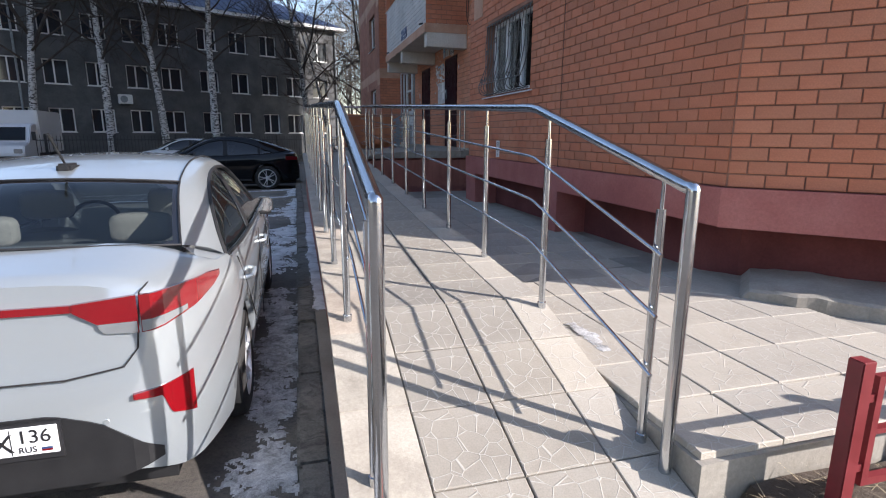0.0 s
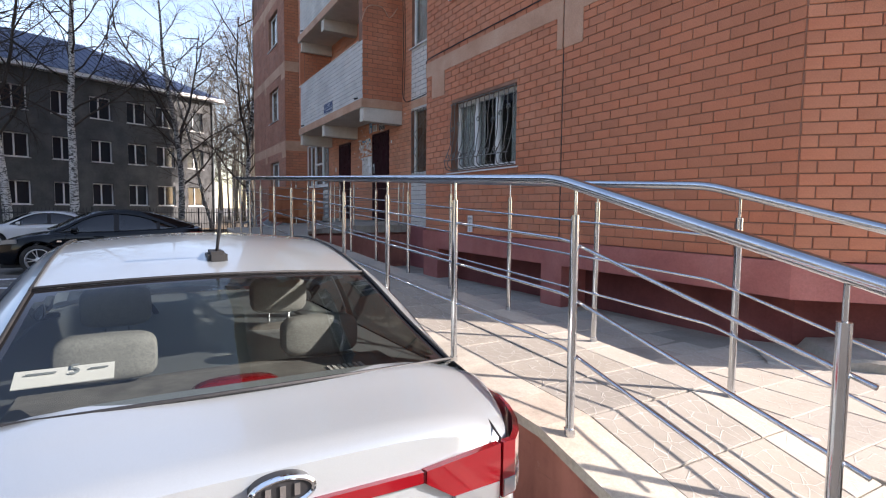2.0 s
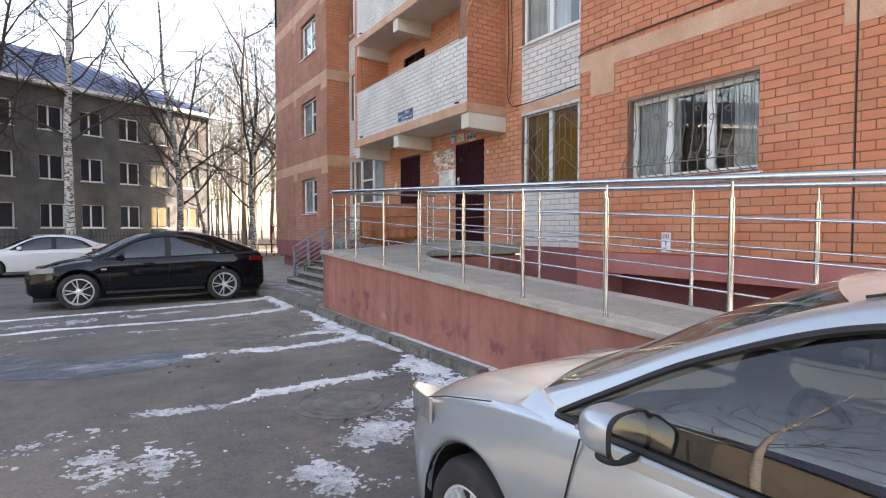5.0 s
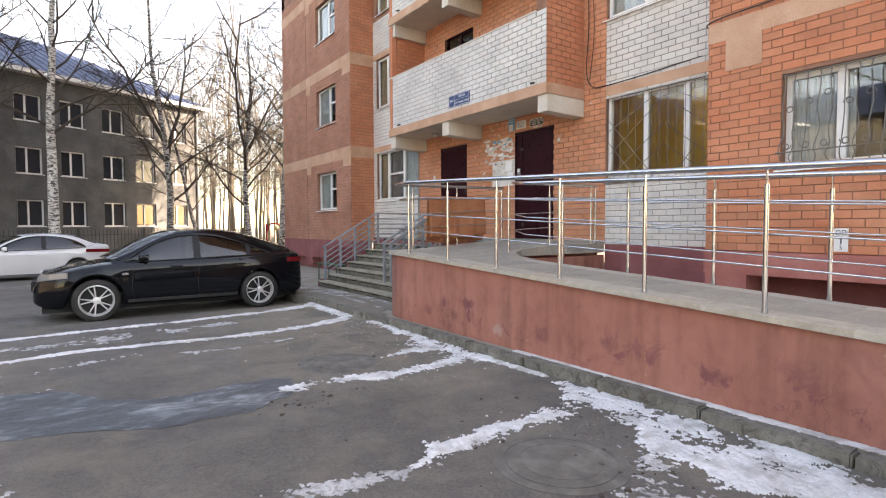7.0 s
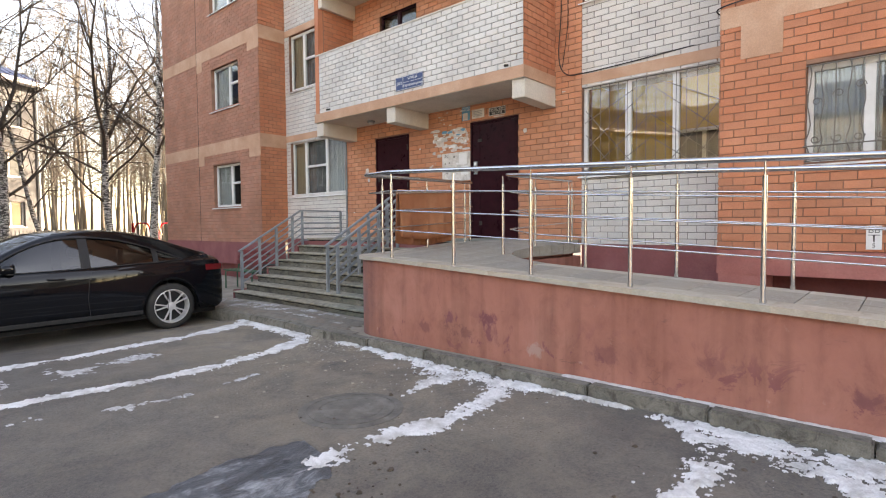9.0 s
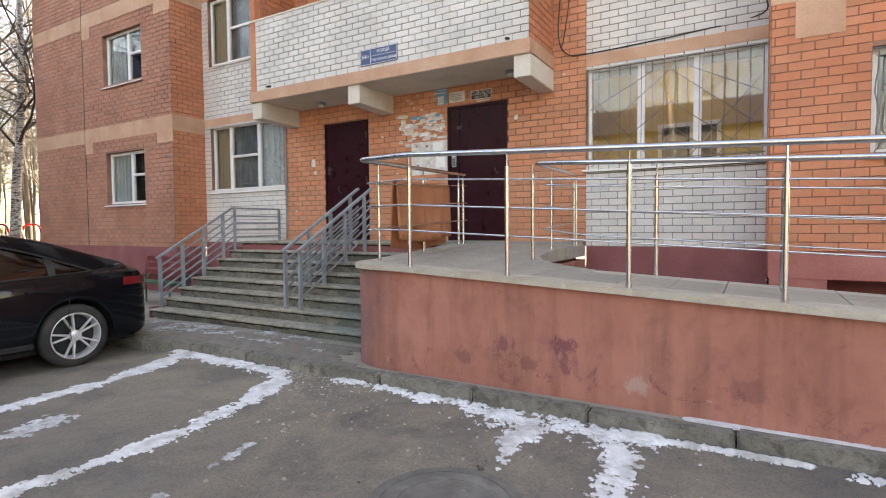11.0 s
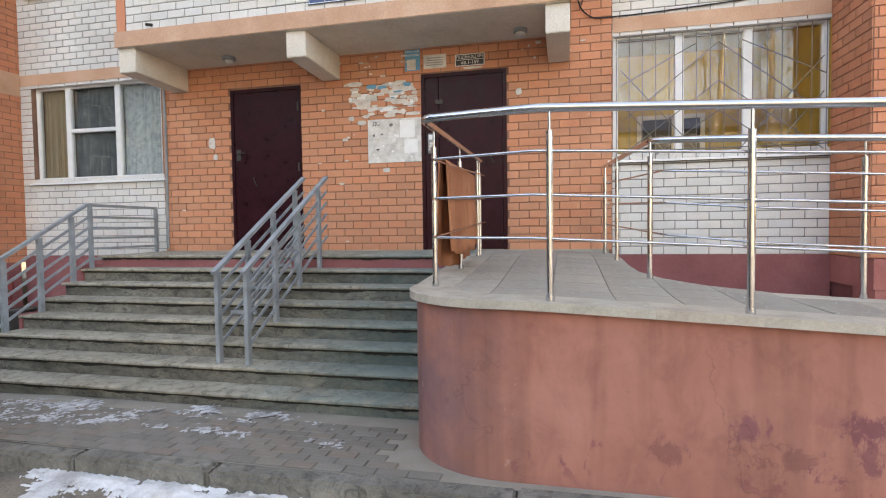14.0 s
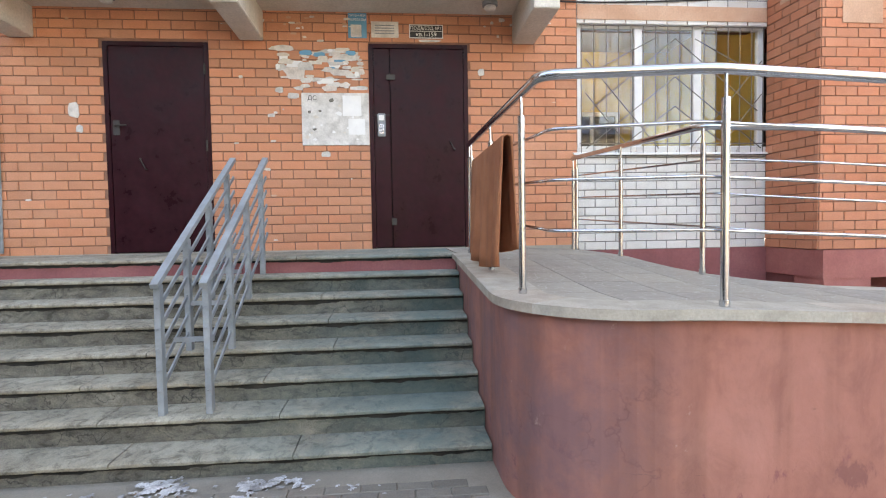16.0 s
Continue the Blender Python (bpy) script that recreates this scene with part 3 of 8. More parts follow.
def courses(u0, u1, z0, z1, holes, long=0.255, high=0.103, joint=0.011):
    """Brick faces in running bond, cut at the openings."""
    out = []
    for i in range(int((z1 - z0) / high + 0.35)):
        a, b = z0 + i * high + joint / 2, min(z1, z0 + (i + 1) * high - joint / 2)
        free = [(u0, u1)]
        for h in holes:
            if h[2] < (a + b) / 2 < h[3]:
                free = [s for f in free for s in ((f[0], min(f[1], h[0])), (max(f[0], h[1]), f[1])) if s[1] - s[0] > 0.02]
        k = u0 - (long / 2 if i % 2 else 0)
        while k < u1:
            for f in free:
                s, e = max(k + joint / 2, f[0]), min(k + long - joint / 2, f[1])
                if e - s > 0.03:
                    out.append((s, e, a, b))
            k += long
    return out


def brick_shape(rects, o, u, n, proud, rng):
    verts, faces = [], []
    for s, e, a, b in rects:
        d = proud + rng.uniform(-0.0022, 0.0022)
        i = len(verts)
        c = 0.003
        for k, ins in ((0.0, 0.0), (d - c, 0.0), (d, c)):
            for q, z in ((s + ins, a + ins), (e - ins, a + ins), (e - ins, b - ins), (s + ins, b - ins)):
                verts.append((o[0] + u[0] * q + n[0] * k, o[1] + u[1] * q + n[1] * k, z))
        for r in (0, 4):
            for j in range(4):
                faces.append((i + r + j, i + r + (j + 1) % 4, i + r + 4 + (j + 1) % 4, i + r + 4 + j))
        faces.append((i + 8, i + 9, i + 10, i + 11))
    flip = u[0] * n[1] - u[1] * n[0] > 0
    return verts, [f[::-1] for f in faces] if flip else faces


BRICKWORK = []   # laid at the end of the file


def wall(name, label, o, u, n, length, z0, z1, holes=(), thick=0.38, mortar=None, zones=(), near=None):
    """zones: (u0, u1, z0, z1, brick material) laid with bricks; near: stretch whose bricks are single pieces."""
    ob = part(name, wall_mesh(o, u, n, length, z0, z1, holes, thick), mortar or M_MORTAR)
    tagged(ob, label, "wall", kind="structure")
    for k, zn in enumerate(zones):
        BRICKWORK.append((ob, o, u, n, zn, list(holes), near if k == 0 else None))
    return ob


def lay_bricks():
    rng = random.Random(5)
    for ob, o, u, n, zn, holes, near in BRICKWORK:
        rects = courses(*zn[:4], holes)
        mat, single = zn[4], []
        if near:
            single = [r for r in rects if near[0] <= r[0] <= near[1] and near[2] <= r[2] <= near[3]][:300]
        chosen = set(single)
        verts, faces = brick_shape([r for r in rects if r not in chosen], o, u, n, 0.009, rng)
        if verts:
            me = bpy.data.meshes.new("bricks")
            me.from_pydata(verts, [], faces)
            me.materials.append(mat)
            rest = new("bricks", me)
            rest.parent = ob
            tagged(rest, kind="stuff")
        shared = {}
        for s, e, a, b in single:
            key = (round(e - s, 3), round(b - a, 3))
            if key not in shared:
                v, f = brick_shape([(0, e - s, 0, b - a)], (0, 0), u, n, 0.009, rng)
                me = bpy.data.meshes.new("brick")
                me.from_pydata(v, [], f)
                me.materials.append(mat)
                shared[key] = me
            p = new("brick", shared[key])
            p.parent = ob
            p.location = (o[0] + u[0] * s, o[1] + u[1] * s, a)


def trim(name, rows, material, label, bevel=0.0):
    return tagged(part(name, boxes(*rows, bevel=bevel), material), label, "trim", kind="structure")


# ---- setting: ground ----
def ground_z(y):
    """The yard, almost level, dips a little past the steps."""
    return float(np.interp(y, (5.5, 8.5, 16.4, 17.2), (0.08, 0.10, 0.10, 0.0)))


def walk_z(x, y):
    """The paved walkway leans towards the steps."""
    return 0.105 + float(np.interp(y, (17.6, 19.4), (1, 0))) * float(np.interp(x, (0.0, 1.1), (0.09, 0.045)))


bm = bmesh.new()
sheet(bm, [[(x, y, ground_z(y)) for x in (-900, -60, -20, 0.0, 20, 60, 900)] for y in (-900, -60, -10, 0, 5.5, 6.5, 7.5, 8.5, 12, 16.4, 17.2, 20, 60, 900)])
tagged(part("ground", bm, M_ASPHALT), "worn grey asphalt yard dusted with sand", "asphalt", kind="structure")

# ---- setting: front wall with its barred window, and the chamfered corner ----
W1 = (7.28, 9.14, 2.36, 3.52)
Z2 = STOREY
holes = [(W1[0] - 3.47, W1[1] - 3.47, W1[2] + k * Z2, W1[3] + k * Z2) for k in range(3)]
wall("wall_front", "orange brick outer wall with dark thin joints", (FX, 3.47), (0, 1), (-1, 0), 6.60, 1.30, ROOF_Z, holes, 0.38,
     zones=[(0, 2.842, 1.30, 8.6, M_BRICK), (2.866, 6.60, 1.30, 8.6, M_BRICK)], near=(0.0, 2.83, 1.3, 3.7))
cl = math.hypot(1.69, 1.69)
wall("wall_chamfer", "orange brick wall turning away at an angle", CORNER, (0.70711, -0.70711), (-0.70711, -0.70711), cl, 1.30, ROOF_Z, (), 0.38,
     zones=[(0.005, cl, 1.30, 6.2, M_BRICK)], near=(0.0, 2.0, 1.3, 3.2))
wall("wall_end", "plain brick end wall in sunlight", CHAMFER_END, (1, 0), (0, -1), 13.05, 1.30, ROOF_Z, (), 0.38, mortar=M_BRICK)
wall("wall_return", "orange brick return beside the stair window", (RX - 0.02, 10.076), (-1, 0), (0, 1), RX - 0.02 - FX, 1.30, ROOF_Z, (), 0.004,
     zones=[(0.0, RX - 0.02 - FX, 1.30, 8.0, M_BRICK)])
# expansion joint and floor bands
trim("movement_joint", [(FX - 0.003, FX + 0.02, 6.316, 6.332, 1.0, 9)], M_BLACK, "dark vertical movement joint in the brickwork")
for k in range(2):
    z = 4.14 + k * Z2
    trim("floor_band", [(FX - 0.016, FX, 3.47, 6.31, z, z + 0.26), (FX - 0.016, FX, 6.338, 10.07, z, z + 0.26), (FX - 0.018, FX, 9.38, 9.84, z - 0.42, z),
                        (FX - 0.018, FX, 5.98, 6.31, z - 0.40, z), (FX - 0.018, FX, 6.338, 6.44, z - 0.40, z), (FX - 0.016, FX + 0.6, 10.072, 10.085, z, z + 0.26)],
         M_BAND, "pale orange painted floor band")
# overhanging plinth edge and the dark recess below it
bm = bmesh.new()
prism(bm, [(3.19, 3.44), (3.19, 10.07), (4.5, 10.07), (4.5, 3.44)], 0.99, 1.295)
prism(bm, [(3.19, 3.44), (4.5, 3.44), (6.15, 1.68), (4.92, 1.68)], 0.985, 1.295)
tagged(part("plinth_edge", bm, M_PINK), "pinkish red painted plinth edge", "plinth", kind="structure")
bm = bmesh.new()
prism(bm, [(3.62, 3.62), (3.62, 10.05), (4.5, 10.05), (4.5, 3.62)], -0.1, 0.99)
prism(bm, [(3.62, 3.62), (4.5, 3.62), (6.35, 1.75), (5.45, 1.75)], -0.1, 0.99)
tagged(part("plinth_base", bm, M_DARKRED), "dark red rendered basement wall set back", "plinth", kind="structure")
trim("plinth_pier", [(3.2, 3.64, 6.2, 6.6, 0.4, 0.99), (3.2, 3.64, 9.5, 10.05, 0.4, 0.99)], M_PINK, "pinkish red plinth pier")

# ---- setting: recessed entrance wall ----
D1, D2 = (16.66, 17.78), (13.76, 14.90)
W2, W3 = (10.07, 12.45, 2.49, 4.02), (18.97, 21.40, 2.49, 4.02)
VENT = (16.4, 17.6, 5.2, 6.55)
y0 = 10.07
holes = [(D1[0] - y0, D1[1] - y0, PORCH, 3.70), (D2[0] - y0, D2[1] - y0, PORCH, 3.71)]
for k in range(3):
    for w in (W2, W3):
        holes.append((w[0] - y0, w[1] - y0, w[2] + k * Z2, w[3] + k * Z2))
    holes.append((VENT[0] - y0, VENT[1] - y0, VENT[2] + k * Z2, VENT[3] + k * Z2))
wall("wall_entrance", "orange brick entrance wall with scraps of torn notices", (RX, y0), (0, 1), (-1, 0), 11.55, 1.30, ROOF_Z, holes, 0.38,
     zones=[(2.39, 8.87, PORCH, 7.2, M_PALEBRICK)], near=(3.0, 8.2, PORCH, 3.8))
for a, b in ((0.0, 2.385), (8.875, 11.55)):
    BRICKWORK.append((bpy.data.objects["wall_entrance"], (RX - 0.002, y0), (0, 1), (-1, 0), (a, b, 1.30, 8.2, M_WBRICK), list(holes), None))
trim("white_panel_mortar", [(RX - 0.003, RX, 10.07, 12.45, 1.30, 2.47), (RX - 0.003, RX, 18.95, 21.6, 1.30, 2.47), (RX - 0.003, RX, 10.07, 12.45, 4.2, 5.42), (RX - 0.003, RX, 18.95, 21.6, 4.2, 5.42)],
     M_WMORTAR, "dark joints behind the white brick panels")
for k in range(2):
    trim("lintel_band", [(RX - 0.02, RX, a, b, 4.03 + k * Z2, 4.20 + k * Z2) for a, b in ((10.08, 12.45), (18.95, 21.6))], M_BAND, "pale orange lintel band over a window")
trim("entrance_plinth", [(RX - 0.03, RX + 0.3, 10.07, 12.44, -0.1, 1.30), (RX - 0.03, RX + 0.3, 19.06, 21.62, -0.1, 1.30)], M_PLINTH, "dark red painted plinth under the windows")

# ---- setting: far wing ----
FW = (22.75, 24.42, 2.25, 3.53)
holes = [(FW[0] - 21.62, FW[1] - 21.62, FW[2] + k * Z2, FW[3] + k * Z2) for k in range(4)]
wall("wall_far", "orange brick wall of the far wing with small windows", (GX, 21.62), (0, 1), (-1, 0), 6.42, 1.2, ROOF_Z, holes, 0.38,
     zones=[(0.004, 3.76, 1.2, 10.5, M_DULLBRICK), (3.80, 6.42, 1.2, 10.5, M_DULLBRICK)])
wall("wall_far_side", "bright orange brick side of the far wing", (GX, 21.62), (1, 0), (0, -1), RX - GX, 1.2, ROOF_Z, (), 0.30,
     zones=[(0.0, RX - GX, 1.2, 10.5, M_BRICK)])
wall("wall_far_end", "plain brick end of the far wing", (GX, 28.04), (1, 0), (0, 1), 3.9, 1.2, ROOF_Z, (), 0.30, mortar=M_BRICK)
for k in range(3):
    z = 3.86 + k * Z2
    trim("floor_band", [(GX - 0.016, GX, 21.60, 25.38, z, z + 0.36), (GX - 0.016, GX, 25.42, 28.04, z, z + 0.36), (GX - 0.018, GX, 21.60, 22.2, z - 0.25, z), (GX - 0.018, GX, 25.0, 25.38, z - 0.28, z),
                        (GX, RX - 0.02, 21.60, 21.62 - 0.001, z, z + 0.36)], M_BAND, "pale orange painted floor band")
trim("movement_joint", [(GX - 0.004, GX + 0.02, 25.385, 25.415, 1.0, 10.5)], M_BLACK, "dark vertical movement joint in the brickwork")
trim("far_plinth", [(GX - 0.02, GX + 0.5, 21.58, 25.0, 0.55, 1.2), (GX - 0.02, GX + 0.5, 25.6, 28.04, 0.55, 1.2), (GX + 0.3, GX + 0.7, 21.6, 28.04, -0.1, 1.2), (GX - 0.02, GX + 0.5, 25.0, 25.6, 0.3, 1.2)],
     M_PLINTH, "dark red painted plinth with basement openings")

# ---- setting: the rest of the block, unseen, with its flat roof ----
# Hidden depth and rear wing are added so the shadow ends on the grey house.
bm = bmesh.new()
prism(bm, [(5.05, 2.2), (18, 2.25), (18, 33.4), (7.2, 33.4), (7.2, 8.0)], 1.3, ROOF_Z)
tagged(part("building_core", bm, M_DARKRED), "unseen body of the tall apartment block, sized for its shadow", "building", kind="structure")
bm = bmesh.new()
prism(bm, [(3.0, 3.3), (4.85, 1.55), (18.2, 1.55), (18.2, 33.6), (7, 33.6), (7, 28.3), (3.0, 28.3)], ROOF_Z, ROOF_Z + 0.4)
tagged(part("roof_slab", bm, M_CONC), "flat roof slab of the apartment block", "roof", kind="structure")

# ---- setting: balconies over the entrance ----
def balcony(k):
    z = k * Z2
    b = thing("balcony", "loggia with white brick parapet on cream concrete slab", "balcony", group="loggias over the entrance")
    part("slab", boxes((3.06, RX, 12.97, 18.74, 4.06 + z, 4.27 + z), bevel=0.006), M_CONC, b, "cream concrete slab with stained edge")
    part("fascia", boxes((3.047, 3.058, 12.958, 18.748, 4.066 + z, 4.264 + z), (3.06, RX - .02, 12.956, 12.967, 4.066 + z, 4.264 + z)), M_BAND, b, "pale orange painted slab edge")
    part("corner_pier", boxes((3.078, 3.215, 18.60, 18.735, 4.272 + z, 6.97 + z)), M_BRICK, b, "orange brick end of the parapet")
    for y in (12.97, 16.06, 18.48):
        bm = bmesh.new()
        zz = 3.75 + z
        solid(bm, [(3.10, y, zz), (RX, y, zz - 0.02), (RX, y + 0.26, zz - 0.02), (3.10, y + 0.26, zz), (3.10, y, 4.06 + z), (RX, y, 4.06 + z), (RX, y + 0.26, 4.06 + z), (3.10, y + 0.26, 4.06 + z)])
        bmesh.ops.bevel(bm, geom=bm.edges[:], offset=0.008, segments=2, affect="EDGES")
        part("bracket_beam", bm, M_CONC, b)
    p = part("parapet", wall_mesh((3.09, 12.99), (0, 1), (-1, 0), 5.72, 4.27 + z, 5.60 + z, (), 0.12), M_WMORTAR, b)
    BRICKWORK.append((p, (3.09, 12.99), (0, 1), (-1, 0), (0.0, 5.60, 4.27 + z, 5.60 + z, M_WBRICK), [], None))
    p = part("side_wall", wall_mesh((3.09, 12.99), (1, 0), (0, -1), RX - 3.09, 4.27 + z, 7.0 + z - 0.01, (), 0.25), M_MORTAR, b, "orange brick side wall")
    BRICKWORK.append((p, (3.08, 12.99), (1, 0), (0, -1), (0.0, RX - 3.08, 4.27 + z, 6.98 + z, M_BRICK), [], None))
    p = part("side_wall", wall_mesh((3.22, 18.58), (1, 0), (0, -1), RX - 3.22, 4.27 + z, 6.98 + z, (), 0.13), M_MORTAR, b, "orange brick side wall")
    BRICKWORK.append((p, (3.22, 18.58), (1, 0), (0, -1), (0.0, RX - 3.22, 4.27 + z, 6.98 + z, M_BRICK), [], None))
    part("coping", boxes((3.065, 3.225, 13.25, 18.72, 5.60 + z, 5.63 + z)), M_CONC, b)
    for y in (13.3, 18.2):
        part("drain_spout", tubes((((3.09, y, 4.32 + z), (2.99, y, 4.29 + z)), 0.02)), M_DARKMETAL, b, "short drain pipe")
    return b

for k in range(3):
    balcony(k)

# ---- setting: landing, ramp, pavements ----
ARC = [(0.82 - 0.65 * math.cos(a), 13.40 + 0.65 * math.sin(a)) for a in np.linspace(0, math.pi / 2, 14)]
INNER = [(1.42, 2.9), (1.42, 11.6), (1.50, 12.0), (1.68, 12.28), (1.95, 12.42), (2.4, 12.46), (RX - 0.03, 12.46)]


def offset(line, d):
    out = []
    for i, (x, y) in enumerate(line):
        a, b = line[max(i - 1, 0)], line[min(i + 1, len(line) - 1)]
        t = Vector((b[0] - a[0], b[1] - a[1])).normalized()
        out.append((x + t.y * d, y - t.x * d))
    return out


EDGE = [(0.17, 0.4), (0.17, 1.6), (0.17, 2.25)] + [(0.17, y) for y in np.linspace(2.9, 13.3, 21)] + ARC[1:] + [(x, 14.05) for x in (1.3, 2.0, 2.9)]
# side wall of the ramp: a thick rendered skin below the coping
bm = bmesh.new()
lo, hi = EDGE, offset(EDGE, 0.22)
grid_out, grid_in = [], []
for (x, y), (xi, yi) in zip(lo, hi):
    zt = top(x, y) - 0.045
    grid_out.append([(x, y, -0.15 + (zt + 0.15) * j / 8) for j in range(9)] + [(xi, yi, zt), (xi, yi, -0.15)])
sheet(bm, grid_out, flip=True)
RAMP = tagged(part("ramp_wall", bm, M_RENDER), "red rendered ramp wall, stained, cracked and scuffed", "wall", kind="structure")
bm = bmesh.new()
prism(bm, [(1.42, 0.4), (1.42, 2.9), (0.36, 2.9), (0.36, 0.4)], -0.1, lambda x, y: surf(y) - 0.03)
prism(bm, [(0.36, 2.9), (1.42, 2.9), (1.42, 11.6), (0.36, 11.6)], -0.1, lambda x, y: surf(y) - 0.03)
v = [(0.36, 11.6)] + INNER[1:] + [(RX - 0.03, 14.02)] + [(2.8, 14.02), (0.9, 14.0), (0.45, 13.7), (0.36, 13.3)]
bm2 = bmesh.new()
prism(bm2, v, -0.1, 1.10)
prism(bm2, [(0.42, 12.6), (RX - 0.04, 12.6), (RX - 0.04, 14.0), (2.8, 14.0), (0.9, 13.98), (0.47, 13.68)], 1.0, 1.165)
prism(bm2, [(1.8, 12.62), (RX - 0.05, 12.62), (RX - 0.05, 13.98), (1.8, 13.98)], 1.1, 1.262)
RAMP_BED = tagged(part("ramp_bed", bm, M_CONCRETE), "concrete bed of the wheelchair ramp", "ramp", kind="structure")
tagged(part("landing_bed", bm2, M_RENDER), "red rendered landing with curved inner edge", "landing", kind="structure")

# kerb and walkway beside the parking
for i in range(14):
    y = 0.3 + i * 1.0
    o = part("kerb_stone", boxes((-0.07 + 0.006 * math.sin(i * 2.3), 0.08, y + 0.006, y + 0.994, -0.1, 0.105 + 0.008 * math.sin(i * 1.7) + ground_z(y)), bevel=0.015), M_KERB)
    tagged(o, "weathered concrete kerb stone beside the ramp wall", "kerb", kind="structure")
for i in range(16):
    y = 14.15 + i * 1.0
    o = part("kerb_stone", boxes((-0.10 + 0.01 * math.sin(i * 1.3), 0.06, y + 0.006, y + 0.994, -0.1, 0.012 + walk_z(0, y + 0.5) + 0.008 * math.sin(i * 1.9)), bevel=0.022), M_KERB)
    tagged(o, "weathered concrete kerb stone along the walkway", "kerb", kind="structure")
bm = bmesh.new()
prism(bm, [(0.07, 13.2), (1.1, 13.2), (1.1, 30.2), (0.07, 30.2)], -0.1, 0.1)
prism(bm, [(1.1, 13.2), (RX, 13.2), (RX, 30.2), (1.1, 30.2)], -0.1, 0.1)
sheet(bm, [[(x, y, walk_z(x, y)) for x in (0.07, 1.1, RX)] for y in (13.2, 17.6, 19.4, 30.2)])
WALKWAY = tagged(part("walkway", bm, M_SAND), "sandy paved walkway before the steps", "pavement", kind="structure")
bm = bmesh.new()
box(bm, 0.08, 0.19, 0.3, 14.0, -0.1, 0.188)
tagged(part("kerb_strip", bm, M_SAND), "narrow sandy strip between kerb and ramp wall", "pavement", kind="structure")
bm = bmesh.new()
prism(bm, [(1.42, 1.47), (2.45, 1.50), (4.1, 2.0), (4.2, 10.05), (1.42, 10.05)], -0.1, lambda x, y: 0.47 if y < 4 else 0.42)
PAVE = tagged(part("pavement", bm, M_CONCRETE), "concrete bed of the tiled pavement beside the ramp", "pavement", kind="structure")
bm = bmesh.new()
prism(bm, [(1.42, 10.05), (RX - .03, 10.05), (RX - .03, 12.46), (1.42, 12.46)], -0.1, 0.35)
tagged(part("pit_floor", bm, M_CONCRETE), "sunken concrete floor below the stair window", "pavement", kind="structure")

# bare soil by the little fence
bm = bmesh.new()
gx, gy = np.linspace(1.46, 9.0, 40), np.linspace(-4.0, 1.46, 30)
sheet(bm, [[(x, y, 0.34 + 0.07 * noise.noise((x * 1.7, y * 1.7, 0)) + 0.03 * noise.noise((x * 6, y * 6, 3)) - (0.33 if y < -3.8 or x < 1.5 else 0)) for x in gx] for y in gy])
tagged(part("soil", bm, M_SOIL, smooth=True), "bare soil with dry grass beside the pavement", "soil", kind="structure")

# ---- lettering ----
def lettering(text, size, m, material, parent, name="lettering", align="CENTER"):
    cu = bpy.data.curves.new(name, "FONT")
    cu.body, cu.size, cu.align_x, cu.align_y, cu.extrude = text, size, align, "CENTER", 0.0008
    tmp = bpy.data.objects.new(name, cu)
    me = bpy.data.meshes.new_from_object(tmp)
    bpy.data.objects.remove(tmp)
    me.materials.append(material)
    ob = new(name, me)
    ob.parent = parent
    ob.matrix_basis = m
    return ob


WALL_TEXT = Matrix(((0, 0, -1, 0), (-1, 0, 0, 0), (0, 1, 0, 0), (0, 0, 0, 1)))   # reads towards -x


def on_wall(x, y, z):
    return Matrix.Translation((x, y, z)) @ WALL_TEXT


